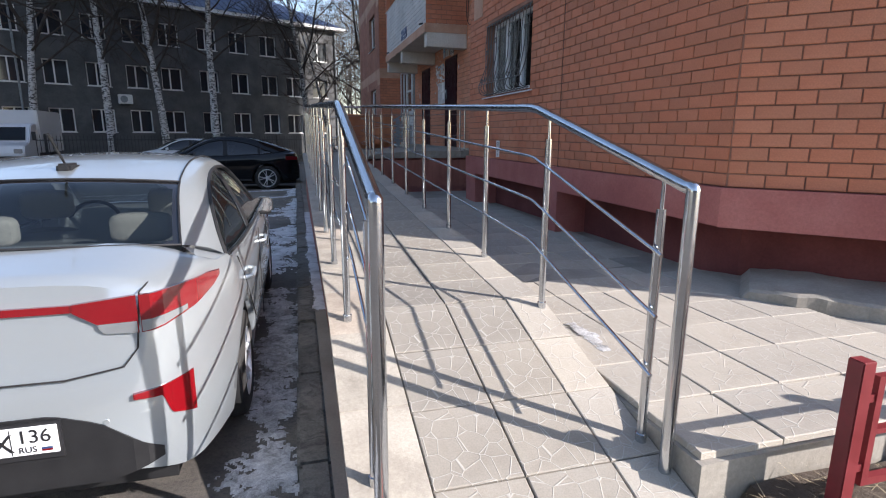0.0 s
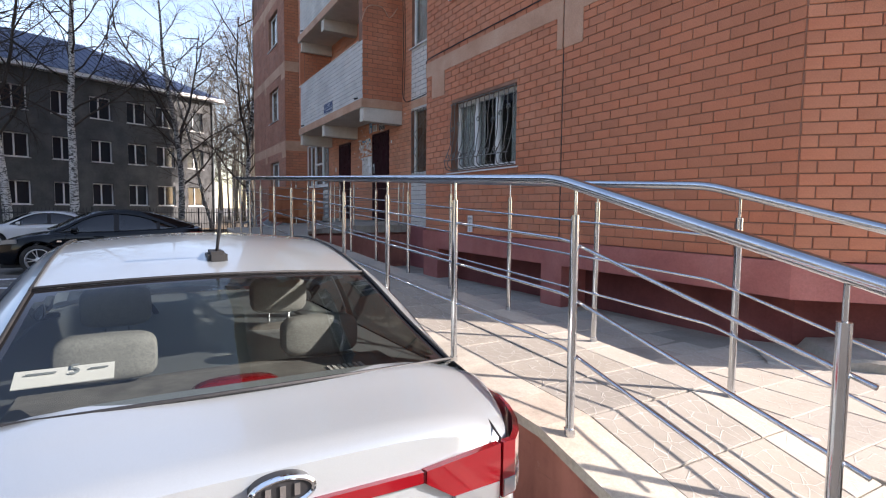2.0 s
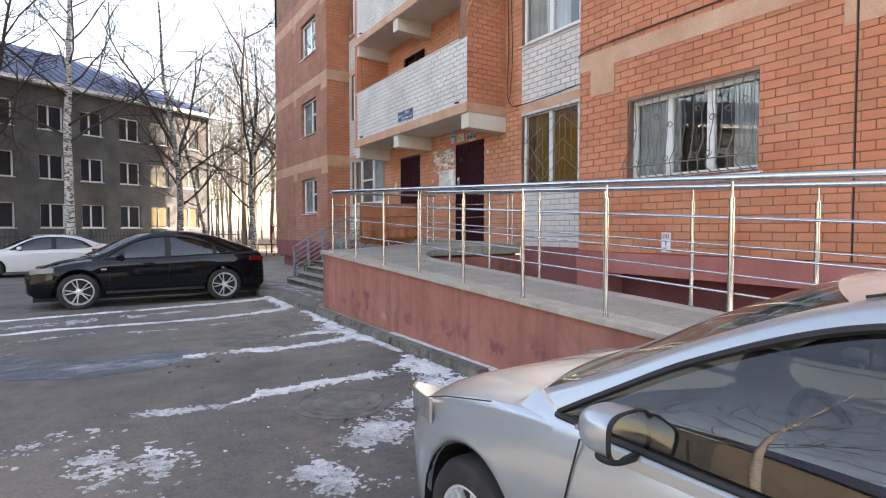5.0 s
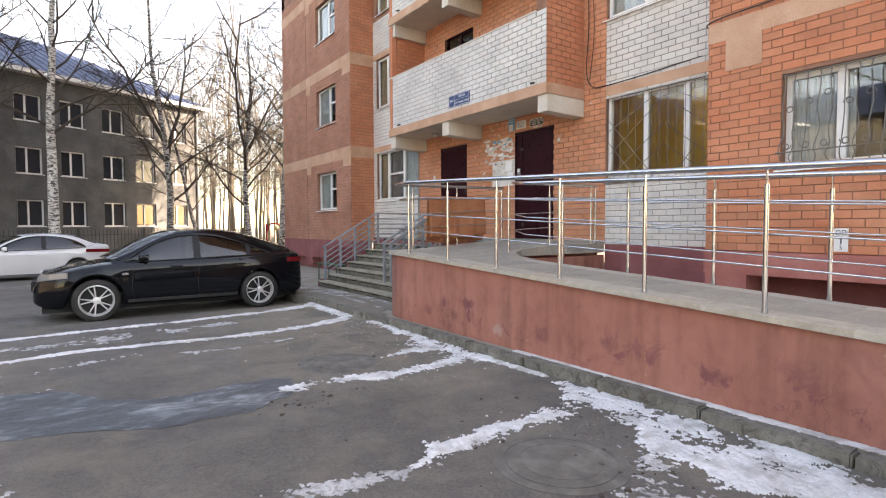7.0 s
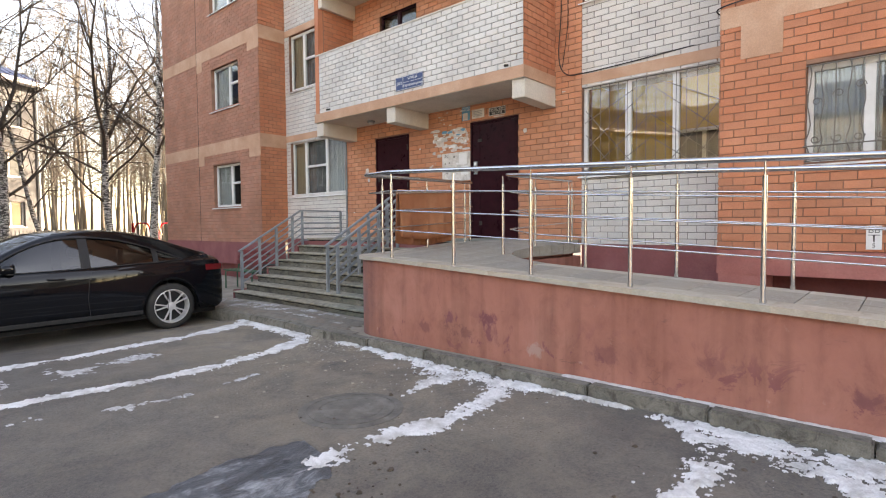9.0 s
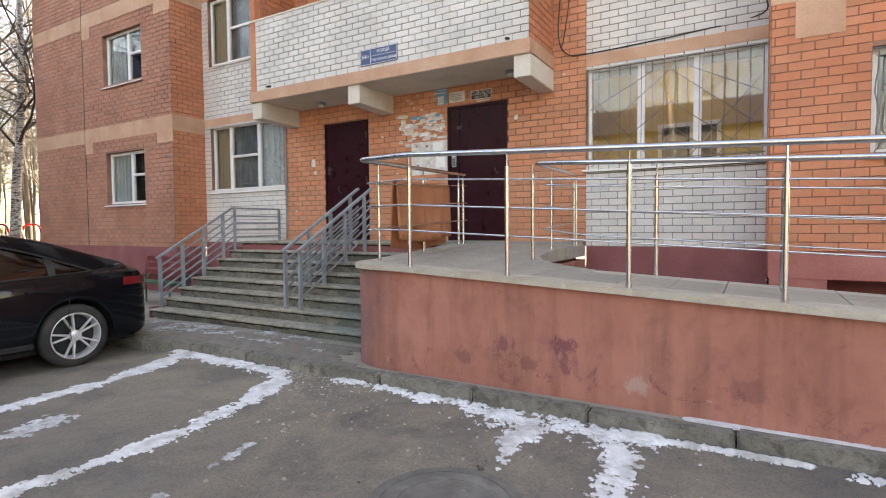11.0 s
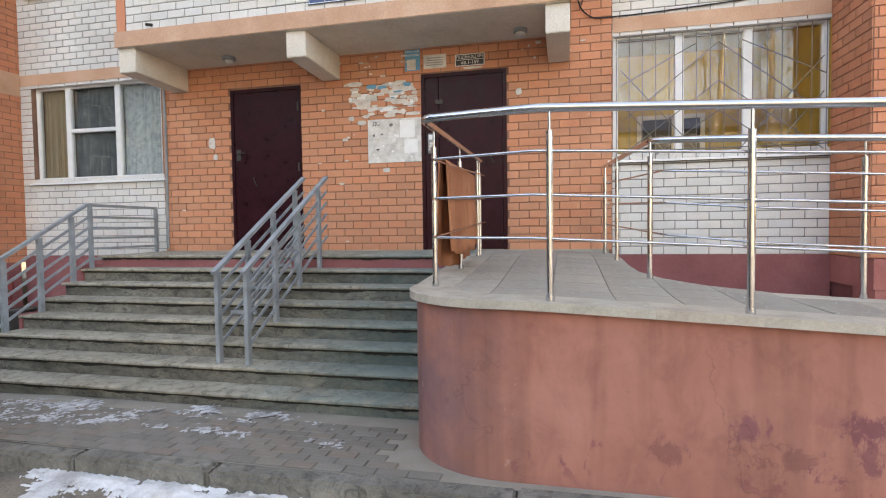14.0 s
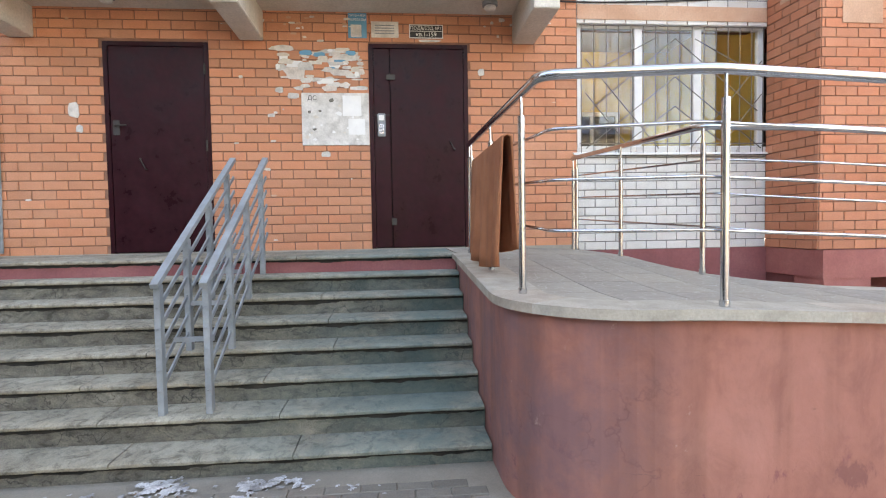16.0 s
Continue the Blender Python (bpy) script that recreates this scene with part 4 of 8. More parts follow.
# ---- windows ----
def window(name, label, x, y0, y1, z0, z1, posts, rails=(), deep=0.13, curtain=None, sill=True, room=M_ROOM):
    """A plastic window in a wall that faces -x. posts: fractions of mullions; rails: (pane index, fraction)."""
    w = thing(name, label, "window", kind="structure")
    xf = x + deep
    fr = 0.065
    yc = [y0] + [y0 + (y1 - y0) * p for p in posts] + [y1]
    part("window_frame", boxes((xf, xf + 0.07, y0, y1, z0, z0 + fr), (xf, xf + 0.07, y0, y1, z1 - fr, z1), (xf, xf + 0.07, y0, y0 + fr, z0 + fr, z1 - fr), (xf, xf + 0.07, y1 - fr, y1, z0 + fr, z1 - fr), bevel=0.006), M_PVC, w)
    for y in yc[1:-1]:
        part("mullion", boxes((xf - 0.004, xf + 0.07, y - 0.05, y + 0.05, z0 + fr, z1 - fr), bevel=0.008), M_PVC, w)
    for i, f in rails:
        z = z0 + (z1 - z0) * f
        part("transom", boxes((xf - 0.002, xf + 0.068, yc[i] + 0.05, yc[i + 1] - 0.05, z - 0.03, z + 0.03), bevel=0.006), M_PVC, w)
    for a, b in zip(yc, yc[1:]):
        p = part("pane", boxes((xf + 0.028, xf + 0.034, a + 0.03, b - 0.03, z0 + 0.04, z1 - 0.04)), M_GLASS, w)
        p.visible_shadow = False
    if sill:
        bm = bmesh.new()
        solid(bm, [(x - 0.06, y0 - 0.06, z0 - 0.055), (xf, y0 - 0.06, z0 - 0.02), (xf, y1 + 0.06, z0 - 0.02), (x - 0.06, y1 + 0.06, z0 - 0.055),
                   (x - 0.06, y0 - 0.06, z0 - 0.035), (xf, y0 - 0.06, z0), (xf, y1 + 0.06, z0), (x - 0.06, y1 + 0.06, z0 - 0.035)])
        part("window_sill", bm, M_PVC, w, "white metal sill")
    if room:
        part("room", boxes((x + 0.39, x + 1.7, y0 - 0.5, y0 - 0.45, z0 - 0.8, z1 + 0.3), (x + 0.39, x + 1.7, y1 + 0.45, y1 + 0.5, z0 - 0.8, z1 + 0.3), (x + 1.7, x + 1.75, y0 - 0.5, y1 + 0.5, z0 - 0.8, z1 + 0.3),
                           (x + 0.39, x + 1.75, y0 - 0.5, y1 + 0.5, z1 + 0.3, z1 + 0.35), (x + 0.39, x + 1.75, y0 - 0.5, y1 + 0.5, z0 - 0.85, z0 - 0.8)), room, w, "dim room behind the glass")
    for a, b, m in curtain or ():
        bm = bmesh.new()
        n = 60
        ya, yb = y0 + (y1 - y0) * a, y0 + (y1 - y0) * b
        sheet(bm, [[(xf + 0.10 + 0.014 * math.sin(k * 0.9) + 0.008 * math.sin(k * 2.3 + j), ya + (yb - ya) * k / n, z) for k in range(n + 1)] for j, z in enumerate((z0 - 0.1, (z0 + z1) / 2, z1))])
        part("curtain", bm, m, w, "pleated curtain", smooth=True)
    return w


for k in range(3):
    z = k * Z2
    window("window_1", "white plastic window with pale curtains behind bars" if k == 0 else "white plastic window on an upper floor", FX, *W1[:2], W1[2] + z, W1[3] + z, (0.36, 0.68), curtain=[(0.0, 0.22, M_CURTAIN), (0.62, 1.0, M_CURTAIN)])
    window("window_3", "white plastic window with beige blind and lace curtain" if k == 0 else "white plastic stair bay window", RX, W3[0], W3[1] - 0.02, W3[2] + z, W3[3] + z, (0.35, 0.74), ((1, 0.52),), deep=0.06,
           curtain=[(0.02, 0.36, M_LACE), (0.37, 0.73, M_GREYNET), (0.76, 0.98, M_BLIND)])
    if k:
        window("window_2", "white plastic stair window on an upper floor", RX, *W2[:2], W2[2] + z, W2[3] + z, (0.35, 0.67), deep=0.06, curtain=[(0.5, 1, M_CURTAIN)])
for k in range(4):
    z = k * Z2
    window("window_4", "small white plastic window with white sill", GX, FW[0], FW[1], FW[2] + z, FW[3] + z, (0.42,), ((0, 0.55),), deep=0.1, curtain=[(0.55, 1.0, M_CURTAIN)])
for k in range(2):
    w = window("vent_window", "brown framed loggia window", RX, VENT[0], VENT[1], VENT[2] + k * Z2, VENT[3] + k * Z2, (0.5,), deep=0.05, sill=False)
    for c in w.children:
        if c.name.startswith(("window_frame", "mullion")):
            c.data.materials[0] = M_DOOR

# stair window: yellow stairwell behind wide glass
window("window_2", "wide white plastic stair window with yellow stairwell behind", RX, *W2, (0.357, 0.672), deep=0.06, room=None)
st = thing("stairwell", "yellow painted stairwell behind the wide window", "stairwell", kind="structure")
part("stairwell_wall", boxes((RX + 0.4, 6.9, 9.85, 9.9, 1.5, 4.55), (RX + 0.4, 6.9, 13.2, 13.25, 1.5, 4.55), (6.85, 6.9, 9.9, 13.2, 1.5, 4.55)), M_YELLOW, st)
part("stairwell_ceiling", boxes((RX + 0.4, 6.9, 9.85, 13.25, 4.55, 4.6)), M_WHITE, st)
part("stairwell_floor", boxes((RX + 0.4, 6.9, 9.85, 13.25, 1.45, 1.5)), M_CONCRETE, st)
iw = thing("inner_window", "small white inner window in the stairwell", "window")
part("window_frame", boxes((6.80, 6.85, 10.75, 10.82, 2.5, 3.45), (6.80, 6.85, 11.75, 11.82, 2.5, 3.45), (6.80, 6.85, 10.75, 11.82, 3.45, 3.52), (6.80, 6.85, 10.75, 11.82, 2.43, 2.5), (6.80, 6.85, 11.2, 11.27, 2.5, 3.45)), M_PVC, iw)
part("pane", boxes((6.835, 6.845, 10.82, 11.75, 2.5, 3.45)), M_BLACKPAINT, iw, "dark glass")
tube_lamp = thing("tube_lamp", "white fluorescent tube lamp on the stairwell ceiling", "lamp")
part("housing", boxes((5.4, 5.5, 10.9, 12.1, 4.49, 4.55)), M_WHITE, tube_lamp)
glow, gt, gb = nodes_of("lamp_glow")
gb.inputs["Emission Color"].default_value, gb.inputs["Emission Strength"].default_value = (1, 0.95, 0.85, 1), 7.0
part("tube", tubes((((5.45, 10.95, 4.47), (5.45, 12.05, 4.47)), 0.018)), glow, tube_lamp, "lit glass tube")

# ---- window grilles ----
g = thing("window_grille", "bulging wrought iron window grille with scrolls", "grille")
n = 15
for i in range(n):
    y = W1[0] + 0.04 + (W1[1] - W1[0] - 0.08) * i / (n - 1)
    wig = 0.02 * math.sin(i * 2.1)
    bm = bmesh.new()
    prof = [(0.02, 3.50), (0.04, 3.2), (0.045 + wig * 0.5, 2.9), (0.10, 2.65), (0.16, 2.5), (0.13, 2.40), (0.03, 2.36)]
    tube(bm, [(FX - p[0], y + wig * math.sin(q * 1.3), p[1]) for q, p in enumerate(catmull(prof, 16))], 0.007, 6)
    part("bar", bm, M_GRILLE, g)
for z, d in ((3.49, 0.02), (2.53, 0.155), (2.37, 0.04)):
    part("cross_bar", tubes((((FX - d, W1[0], z), (FX - d, W1[1], z)), 0.008)), M_GRILLE, g)
for i in range(9):
    y = W1[0] + 0.14 + i * 0.2
    for z, s in ((3.18 - 0.07 * (i % 3), 1), (2.62, -1)):
        bm = bmesh.new()
        d = 0.05 if z > 3 else 0.14
        tube(bm, [(FX - d, y + 0.055 * (1 - q / 22) * math.cos(q * 0.5) * (1 if i % 2 else -1), z + s * 0.06 * (1 - q / 22) * math.sin(q * 0.5) + s * 0.05 * q / 22) for q in range(20)], 0.006, 5)
        part("scroll", bm, M_GRILLE, g)
g = thing("window_grille", "thin iron fan grille before the stair window", "grille")
bm_z0, bm_z1 = W2[2] - 0.08, W2[3] - 0.06
for i in range(16):
    y = W2[0] + 0.06 + (W2[1] - W2[0] - 0.1) * i / 15
    part("bar", tubes((((RX - 0.03, y, bm_z0 + 0.02), (RX - 0.03, y, bm_z1)), 0.005)), M_GRILLE, g)
for z in (bm_z0, bm_z1, bm_z0 + 0.16):
    part("cross_bar", tubes((((RX - 0.025, W2[0] + 0.03, z), (RX - 0.025, W2[1] - 0.02, z)), 0.007)), M_GRILLE, g)
ym = (W2[0] + W2[1]) / 2
for s in (-1, 1):
    for a, b, c, d in ((0.0, 1.40, 1.05, 0.55), (0.25, 1.40, 1.12, 0.95), (0.0, 0.95, 1.1, 0.1), (0.6, 0.15, 1.1, 0.75), (0.2, 0.1, 1.1, 1.15), (0.0, 0.6, 0.7, 0.1)):
        part("brace", tubes((((RX - 0.042, ym + s * a, bm_z0 + b), (RX - 0.042, ym + s * c, bm_z0 + d)), 0.006)), M_GRILLE, g)

# ---- entrance doors ----
def iron_door(name, label, y0, y1, z0, z1):
    d = thing(name, label, "door", kind="structure")
    part("door_frame", boxes((RX - 0.02, RX + 0.10, y0, y0 + 0.05, z0, z1), (RX - 0.02, RX + 0.10, y1 - 0.05, y1, z0, z1), (RX - 0.02, RX + 0.10, y0 + 0.05, y1 - 0.05, z1 - 0.05, z1), bevel=0.004), M_DOOR, d)
    part("door_back", boxes((RX + 0.10, RX + 0.3, y0, y1, z0, z1)), M_BLACK, d)
    return d

d = iron_door("door_1", "dark brown painted steel door, closed, scratched", *D1, PORCH + 0.01, 3.70)
part("door_leaf", boxes((RX - 0.012, RX + 0.04, D1[0] + 0.055, D1[1] - 0.055, PORCH + 0.025, 3.645), bevel=0.004), M_DOOR, d)
h1 = part("door_handle", tubes((rounded([(RX - 0.01, D1[1] - 0.11, 2.78), (RX - 0.06, D1[1] - 0.11, 2.78), (RX - 0.06, D1[1] - 0.24, 2.78)], 0.02), 0.009)), M_DARKMETAL, d, "dark lever handle")
part("keyhole_plate", boxes((RX - 0.018, RX - 0.012, D1[1] - 0.15, D1[1] - 0.08, 2.68, 2.84), bevel=0.002), M_DARKMETAL, d)
part("pull_handle", tubes((rounded([(RX - 0.01, 17.36, 2.30), (RX - 0.05, 17.36, 2.30), (RX - 0.05, 17.42, 2.42), (RX - 0.01, 17.42, 2.42)], 0.015), 0.007)), M_DARKMETAL, d)
for z in (1.75, 2.5, 3.35):
    part("hinge", tubes((((RX - 0.025, D1[0] + 0.045, z), (RX - 0.025, D1[0] + 0.045, z + 0.12)), 0.012)), M_DARKMETAL, d)
d = iron_door("door_2", "dark brown painted steel entrance door with intercom leaf", *D2, PORCH + 0.01, 3.71)
part("fixed_leaf", boxes((RX - 0.008, RX + 0.04, D2[1] - 0.235, D2[1] - 0.055, PORCH + 0.025, 3.655), bevel=0.004), M_DOOR, d)
part("door_leaf", boxes((RX - 0.016, RX + 0.04, D2[0] + 0.055, D2[1] - 0.245, PORCH + 0.025, 3.655), bevel=0.004), M_DOOR, d)
part("seam", boxes((RX - 0.012, RX - 0.0085, D2[1] - 0.235, D2[1] - 0.06, 2.90, 2.915)), M_BLACK, d)
pn = part("intercom", boxes((RX - 0.035, RX - 0.008, 14.72, 14.81, 2.66, 2.92), bevel=0.006), M_GREYPAINT, d, "grey intercom panel with keys")
part("display", boxes((RX - 0.038, RX - 0.035, 14.735, 14.795, 2.84, 2.90)), M_WHITE, pn)
for i in range(4):
    for j in range(3):
        part("key", boxes((RX - 0.039, RX - 0.035, 14.738 + j * 0.02, 14.752 + j * 0.02, 2.69 + i * 0.03, 2.71 + i * 0.03)), M_STEEL, pn)
part("latch", boxes((RX - 0.04, RX - 0.016, 14.60, 14.70, 3.30, 3.36), bevel=0.004), M_DARKMETAL, d)
part("latch", boxes((RX - 0.035, RX - 0.016, 14.61, 14.67, 1.64, 1.72), bevel=0.004), M_DARKMETAL, d)
part("pull_handle", tubes((rounded([(RX - 0.01, 13.92, 2.52), (RX - 0.05, 13.93, 2.50), (RX - 0.05, 13.97, 2.58), (RX - 0.01, 13.98, 2.60)], 0.012), 0.007)), M_DARKMETAL, d)
trim("threshold", [(RX - 0.05, RX + 0.1, 12.5, 19.0, PORCH - 0.05, PORCH + 0.012)], M_CONCRETE, "worn plaster threshold strip below the doors")

# ---- papers and signs on the entrance wall ----
b = thing("notice_board", "white notice board with torn scribbled papers", "notice board")
part("board", boxes((RX - 0.025, RX - 0.010, 14.905, 15.66, 2.56, 3.15), bevel=0.003), M_PAPER, b)
rng = random.Random(8)
part("sheet_of_paper", boxes((RX - 0.029, RX - 0.0255, 14.99, 15.20, 2.89, 3.12)), M_WHITE, b)
part("sheet_of_paper", boxes((RX - 0.029, RX - 0.0255, 14.95, 15.14, 2.68, 2.86)), M_WHITE, b)
for i in range(26):
    y, z = rng.uniform(15.0, 15.62), rng.uniform(2.62, 3.08)
    bm = bmesh.new()
    k = rng.randint(4, 6)
    r = rng.uniform(0.012, 0.035)
    f = [bm.verts.new((RX - 0.0262, y + r * rng.uniform(.5, 1.4) * math.cos(2 * math.pi * q / k), z + r * rng.uniform(.4, 1) * math.sin(2 * math.pi * q / k))) for q in range(k)]
    bm.faces.new(f[::-1])
    part("torn_patch", bm, rng.choice((M_CONC, M_KERB, M_WHITE)), b)
lettering("ДС", 0.07, on_wall(RX - 0.0265, 15.54, 3.09), M_BLACKPAINT, b)


def scrap(y, z, w, h, mat=None, label="torn scrap of white paper glued to brick"):
    bm = bmesh.new()
    k = rng.randint(6, 9)
    pts = []
    for q in range(k):
        a = 2 * math.pi * q / k + rng.uniform(-.2, .2)
        pts.append((y + w / 2 * math.copysign(abs(math.cos(a)) ** .6, math.cos(a)) * rng.uniform(.7, 1), z + h / 2 * math.copysign(abs(math.sin(a)) ** .6, math.sin(a)) * rng.uniform(.7, 1)))
    up = rng.uniform(0.0005, 0.004)
    lo = [bm.verts.new((RX - 0.0080, p, q)) for p, q in pts]
    hi = [bm.verts.new((RX - 0.0115 - up, p, q)) for p, q in pts]
    bm.faces.new(hi[::-1])
    for i in range(k):
        bm.faces.new((lo[i], hi[i], hi[(i + 1) % k], lo[(i + 1) % k]))
    bmesh.ops.recalc_face_normals(bm, faces=bm.faces[:])
    return tagged(part("paper_scrap", bm, mat or M_PAPER), label, "paper", group="scraps on the entrance wall")


for i in range(58):
    u = rng.random()
    scrap(14.98 + 0.95 * rng.random() ** 1.1, 3.17 + 0.48 * rng.random(), rng.uniform(0.05, 0.24), rng.uniform(0.025, 0.085), rng.choice((M_PAPER, M_PAPER, M_PAPER, M_WHITE, M_CONC)))
for y, z, w, h in ((15.28, 3.62, .42, .06), (15.15, 3.55, .33, .1), (15.6, 3.45, .2, .12), (15.72, 3.38, .24, .2), (15.2, 3.38, .35, .08), (15.45, 3.3, .5, .05), (15.95, 2.93, .06, .03), (16.0, 2.9, .1, .05), (15.4, 2.46, .12, .07),
                   (13.6, 3.4, .09, .09), (15.75, 3.12, .16, .08), (18.1, 2.95, .14, .2), (13.35, 4.0, .1, .05), (14.2, 3.75, .3, .03), (18.05, 2.75, .1, .1), (13.2, 3.95, .14, .04), (16.2, 3.9, .12, .05)):
    scrap(y, z, w, h)
for i in range(46):
    y = rng.uniform(12.7, 18.7)
    if D1[0] - 0.1 < y < D1[1] + 0.1 or D2[0] - 0.1 < y < D2[1] + 0.1:
        y = rng.uniform(15.0, 16.5)
    scrap(y, rng.choice((rng.uniform(3.80, 4.0), rng.uniform(3.72, 4.02), rng.uniform(1.45, 3.6))), rng.uniform(0.02, 0.10), rng.uniform(0.015, 0.04), rng.choice((M_PAPER, M_CONC, M_BAND)), "small pale flake of paint and paper on brick")
for y, z in ((15.45, 3.58), (15.33, 3.42), (15.1, 3.6), (15.22, 3.5), (15.6, 3.6)):
    scrap(y, z, 0.16, 0.07, M_BLUEPAPER, "torn scrap of blue printed paper glued to brick")
p = thing("poster", "torn blue printed notice on brick", "poster")
part("sheet", boxes((RX - 0.014, RX - 0.0105, 14.91, 15.12, 3.77, 4.05)), M_BLUEPAPER, p)
lettering("ГРУЗЧИКИ", 0.036, on_wall(RX - 0.0145, 15.015, 4.02), M_WHITE, p)
lettering("ПЕРЕЕЗДЫ", 0.036, on_wall(RX - 0.0145, 15.015, 3.975), M_WHITE, p)
part("torn_patch", boxes((RX - 0.0155, RX - 0.0142, 14.97, 15.09, 3.78, 3.92)), M_PAPER, p)
p = thing("poster", "weathered pale green notice on brick", "poster")
part("sheet", boxes((RX - 0.014, RX - 0.0105, 14.55, 14.86, 3.78, 3.96)), M_PAPER, p)
for i in range(4):
    part("line_of_print", boxes((RX - 0.0152, RX - 0.0142, 14.6, 14.82, 3.82 + i * 0.03, 3.832 + i * 0.03)), M_GREYPAINT, p)
p = thing("number_plate_sign", "black entrance sign with white frame and lettering", "sign")
part("plate", boxes((RX - 0.02, RX - 0.010, 14.04, 14.43, 3.775, 3.93), bevel=0.002), M_BLACKPAINT, p)
part("border", boxes((RX - 0.022, RX - 0.020, 14.04, 14.43, 3.92, 3.93), (RX - 0.022, RX - 0.020, 14.04, 14.43, 3.775, 3.785), (RX - 0.022, RX - 0.020, 14.04, 14.05, 3.785, 3.92), (RX - 0.022, RX - 0.020, 14.42, 14.43, 3.785, 3.92), (RX - 0.022, RX - 0.020, 14.05, 14.42, 3.853, 3.859)), M_WHITE, p)
lettering("ПОДЪЕЗД №1", 0.052, on_wall(RX - 0.0215, 14.235, 3.888), M_WHITE, p)
lettering("кв.1-159", 0.066, on_wall(RX - 0.0215, 14.235, 3.818), M_WHITE, p)
p = thing("street_sign", "blue enamel street sign with white lettering on parapet", "sign")
part("plate", boxes((3.06, 3.075, 15.24, 16.0, 4.33, 4.60), bevel=0.003), M_BLUE, p)
part("border", boxes((3.058, 3.060, 15.25, 15.99, 4.585, 4.592), (3.058, 3.060, 15.25, 15.99, 4.338, 4.345), (3.058, 3.060, 15.78, 15.787, 4.345, 4.585), (3.058, 3.060, 15.25, 15.78, 4.47, 4.475), (3.058, 3.060, 15.25, 15.257, 4.345, 4.585), (3.058, 3.060, 15.983, 15.99, 4.345, 4.585)), M_WHITE, p)
lettering("УЛИЦА", 0.075, on_wall(3.059, 15.52, 4.53), M_WHITE, p)
lettering("Березовая роща", 0.068, on_wall(3.059, 15.515, 4.405), M_WHITE, p)
lettering("54/1", 0.085, on_wall(3.059, 15.885, 4.47), M_WHITE, p)
p = thing("utility_sign", "small white utility marker sign on plinth brick", "sign")
part("plate", boxes((FX - 0.022, FX - 0.012, 8.40, 8.54, 1.33, 1.60), bevel=0.002), M_WHITE, p)
lettering("ВВ", 0.085, on_wall(FX - 0.0225, 8.47, 1.545), M_BLACKPAINT, p)
lettering("5", 0.07, on_wall(FX - 0.0225, 8.47, 1.375), M_BLACKPAINT, p)
part("arrow", boxes((FX - 0.0235, FX - 0.0222, 8.463, 8.477, 1.42, 1.49), (FX - 0.0235, FX - 0.0222, 8.42, 8.52, 1.49, 1.498)), M_BLACKPAINT, p)

# ---- porch lamps, camera, cables ----
for y in (13.55, 17.55):
    l = thing("porch_lamp", "small round porch lamp with frosted dome", "lamp", group="porch lamps")
    bm = bmesh.new()
    for r0, z0, z1 in ((0.085, 4.02, 4.06), (0.06, 4.0, 4.02)):
        tube(bm, [(3.75, y, z0), (3.75, y, z1)], r0, 20)
    part("base", bm, M_GREYPAINT, l)
    bm = bmesh.new()
    bmesh.ops.create_uvsphere(bm, u_segments=20, v_segments=10, radius=0.065, matrix=Matrix.Translation((3.75, y, 4.0)) @ Matrix.Diagonal((1, 1, 0.6, 1)))
    part("dome", bm, M_PAPER, l, "dull white glass dome", smooth=True)


def cable(pts, r=0.009, mat=None, label="thin black cable fixed along the wall"):
    bm = bmesh.new()
    tube(bm, catmull(pts, 14 * len(pts)), r, 6)
    return tagged(part("cable", bm, mat or M_CABLE, smooth=True), label, "cable")


cable([(FX - 0.03, 3.5, 4.52), (FX - 0.03, 5, 4.50), (FX - 0.03, 7, 4.475), (FX - 0.03, 9, 4.47), (FX - 0.03, 10.05, 4.43), (3.6, 10.12, 4.40), (RX - 0.03, 10.2, 4.34), (RX - 0.03, 11.2, 4.26), (RX - 0.03, 12.4, 4.22), (RX - 0.04, 12.75, 4.27), (RX - 0.05, 12.88, 4.6), (RX - 0.04, 12.84, 5.5), (RX - 0.04, 12.9, 7.0)])
cable([(RX - 0.03, 12.82, 4.4), (RX - 0.06, 12.7, 5.2), (RX - 0.04, 12.75, 6.2), (RX - 0.05, 12.8, 7.2)], 0.007)
cable([(3.05, 12.96, 6.0), (3.2, 12.95, 6.35), (3.55, 12.95, 6.4), (3.75, 12.95, 6.2), (3.95, 12.96, 6.45)], 0.012, M_BAND, "loose pale cable loop on the side wall")
cable([(RX - 0.03, 18.9, 4.0), (RX - 0.03, 18.88, 3.0), (RX - 0.03, 18.9, 1.4)], 0.02, M_GREYPAINT, "grey down pipe beside the bay window")

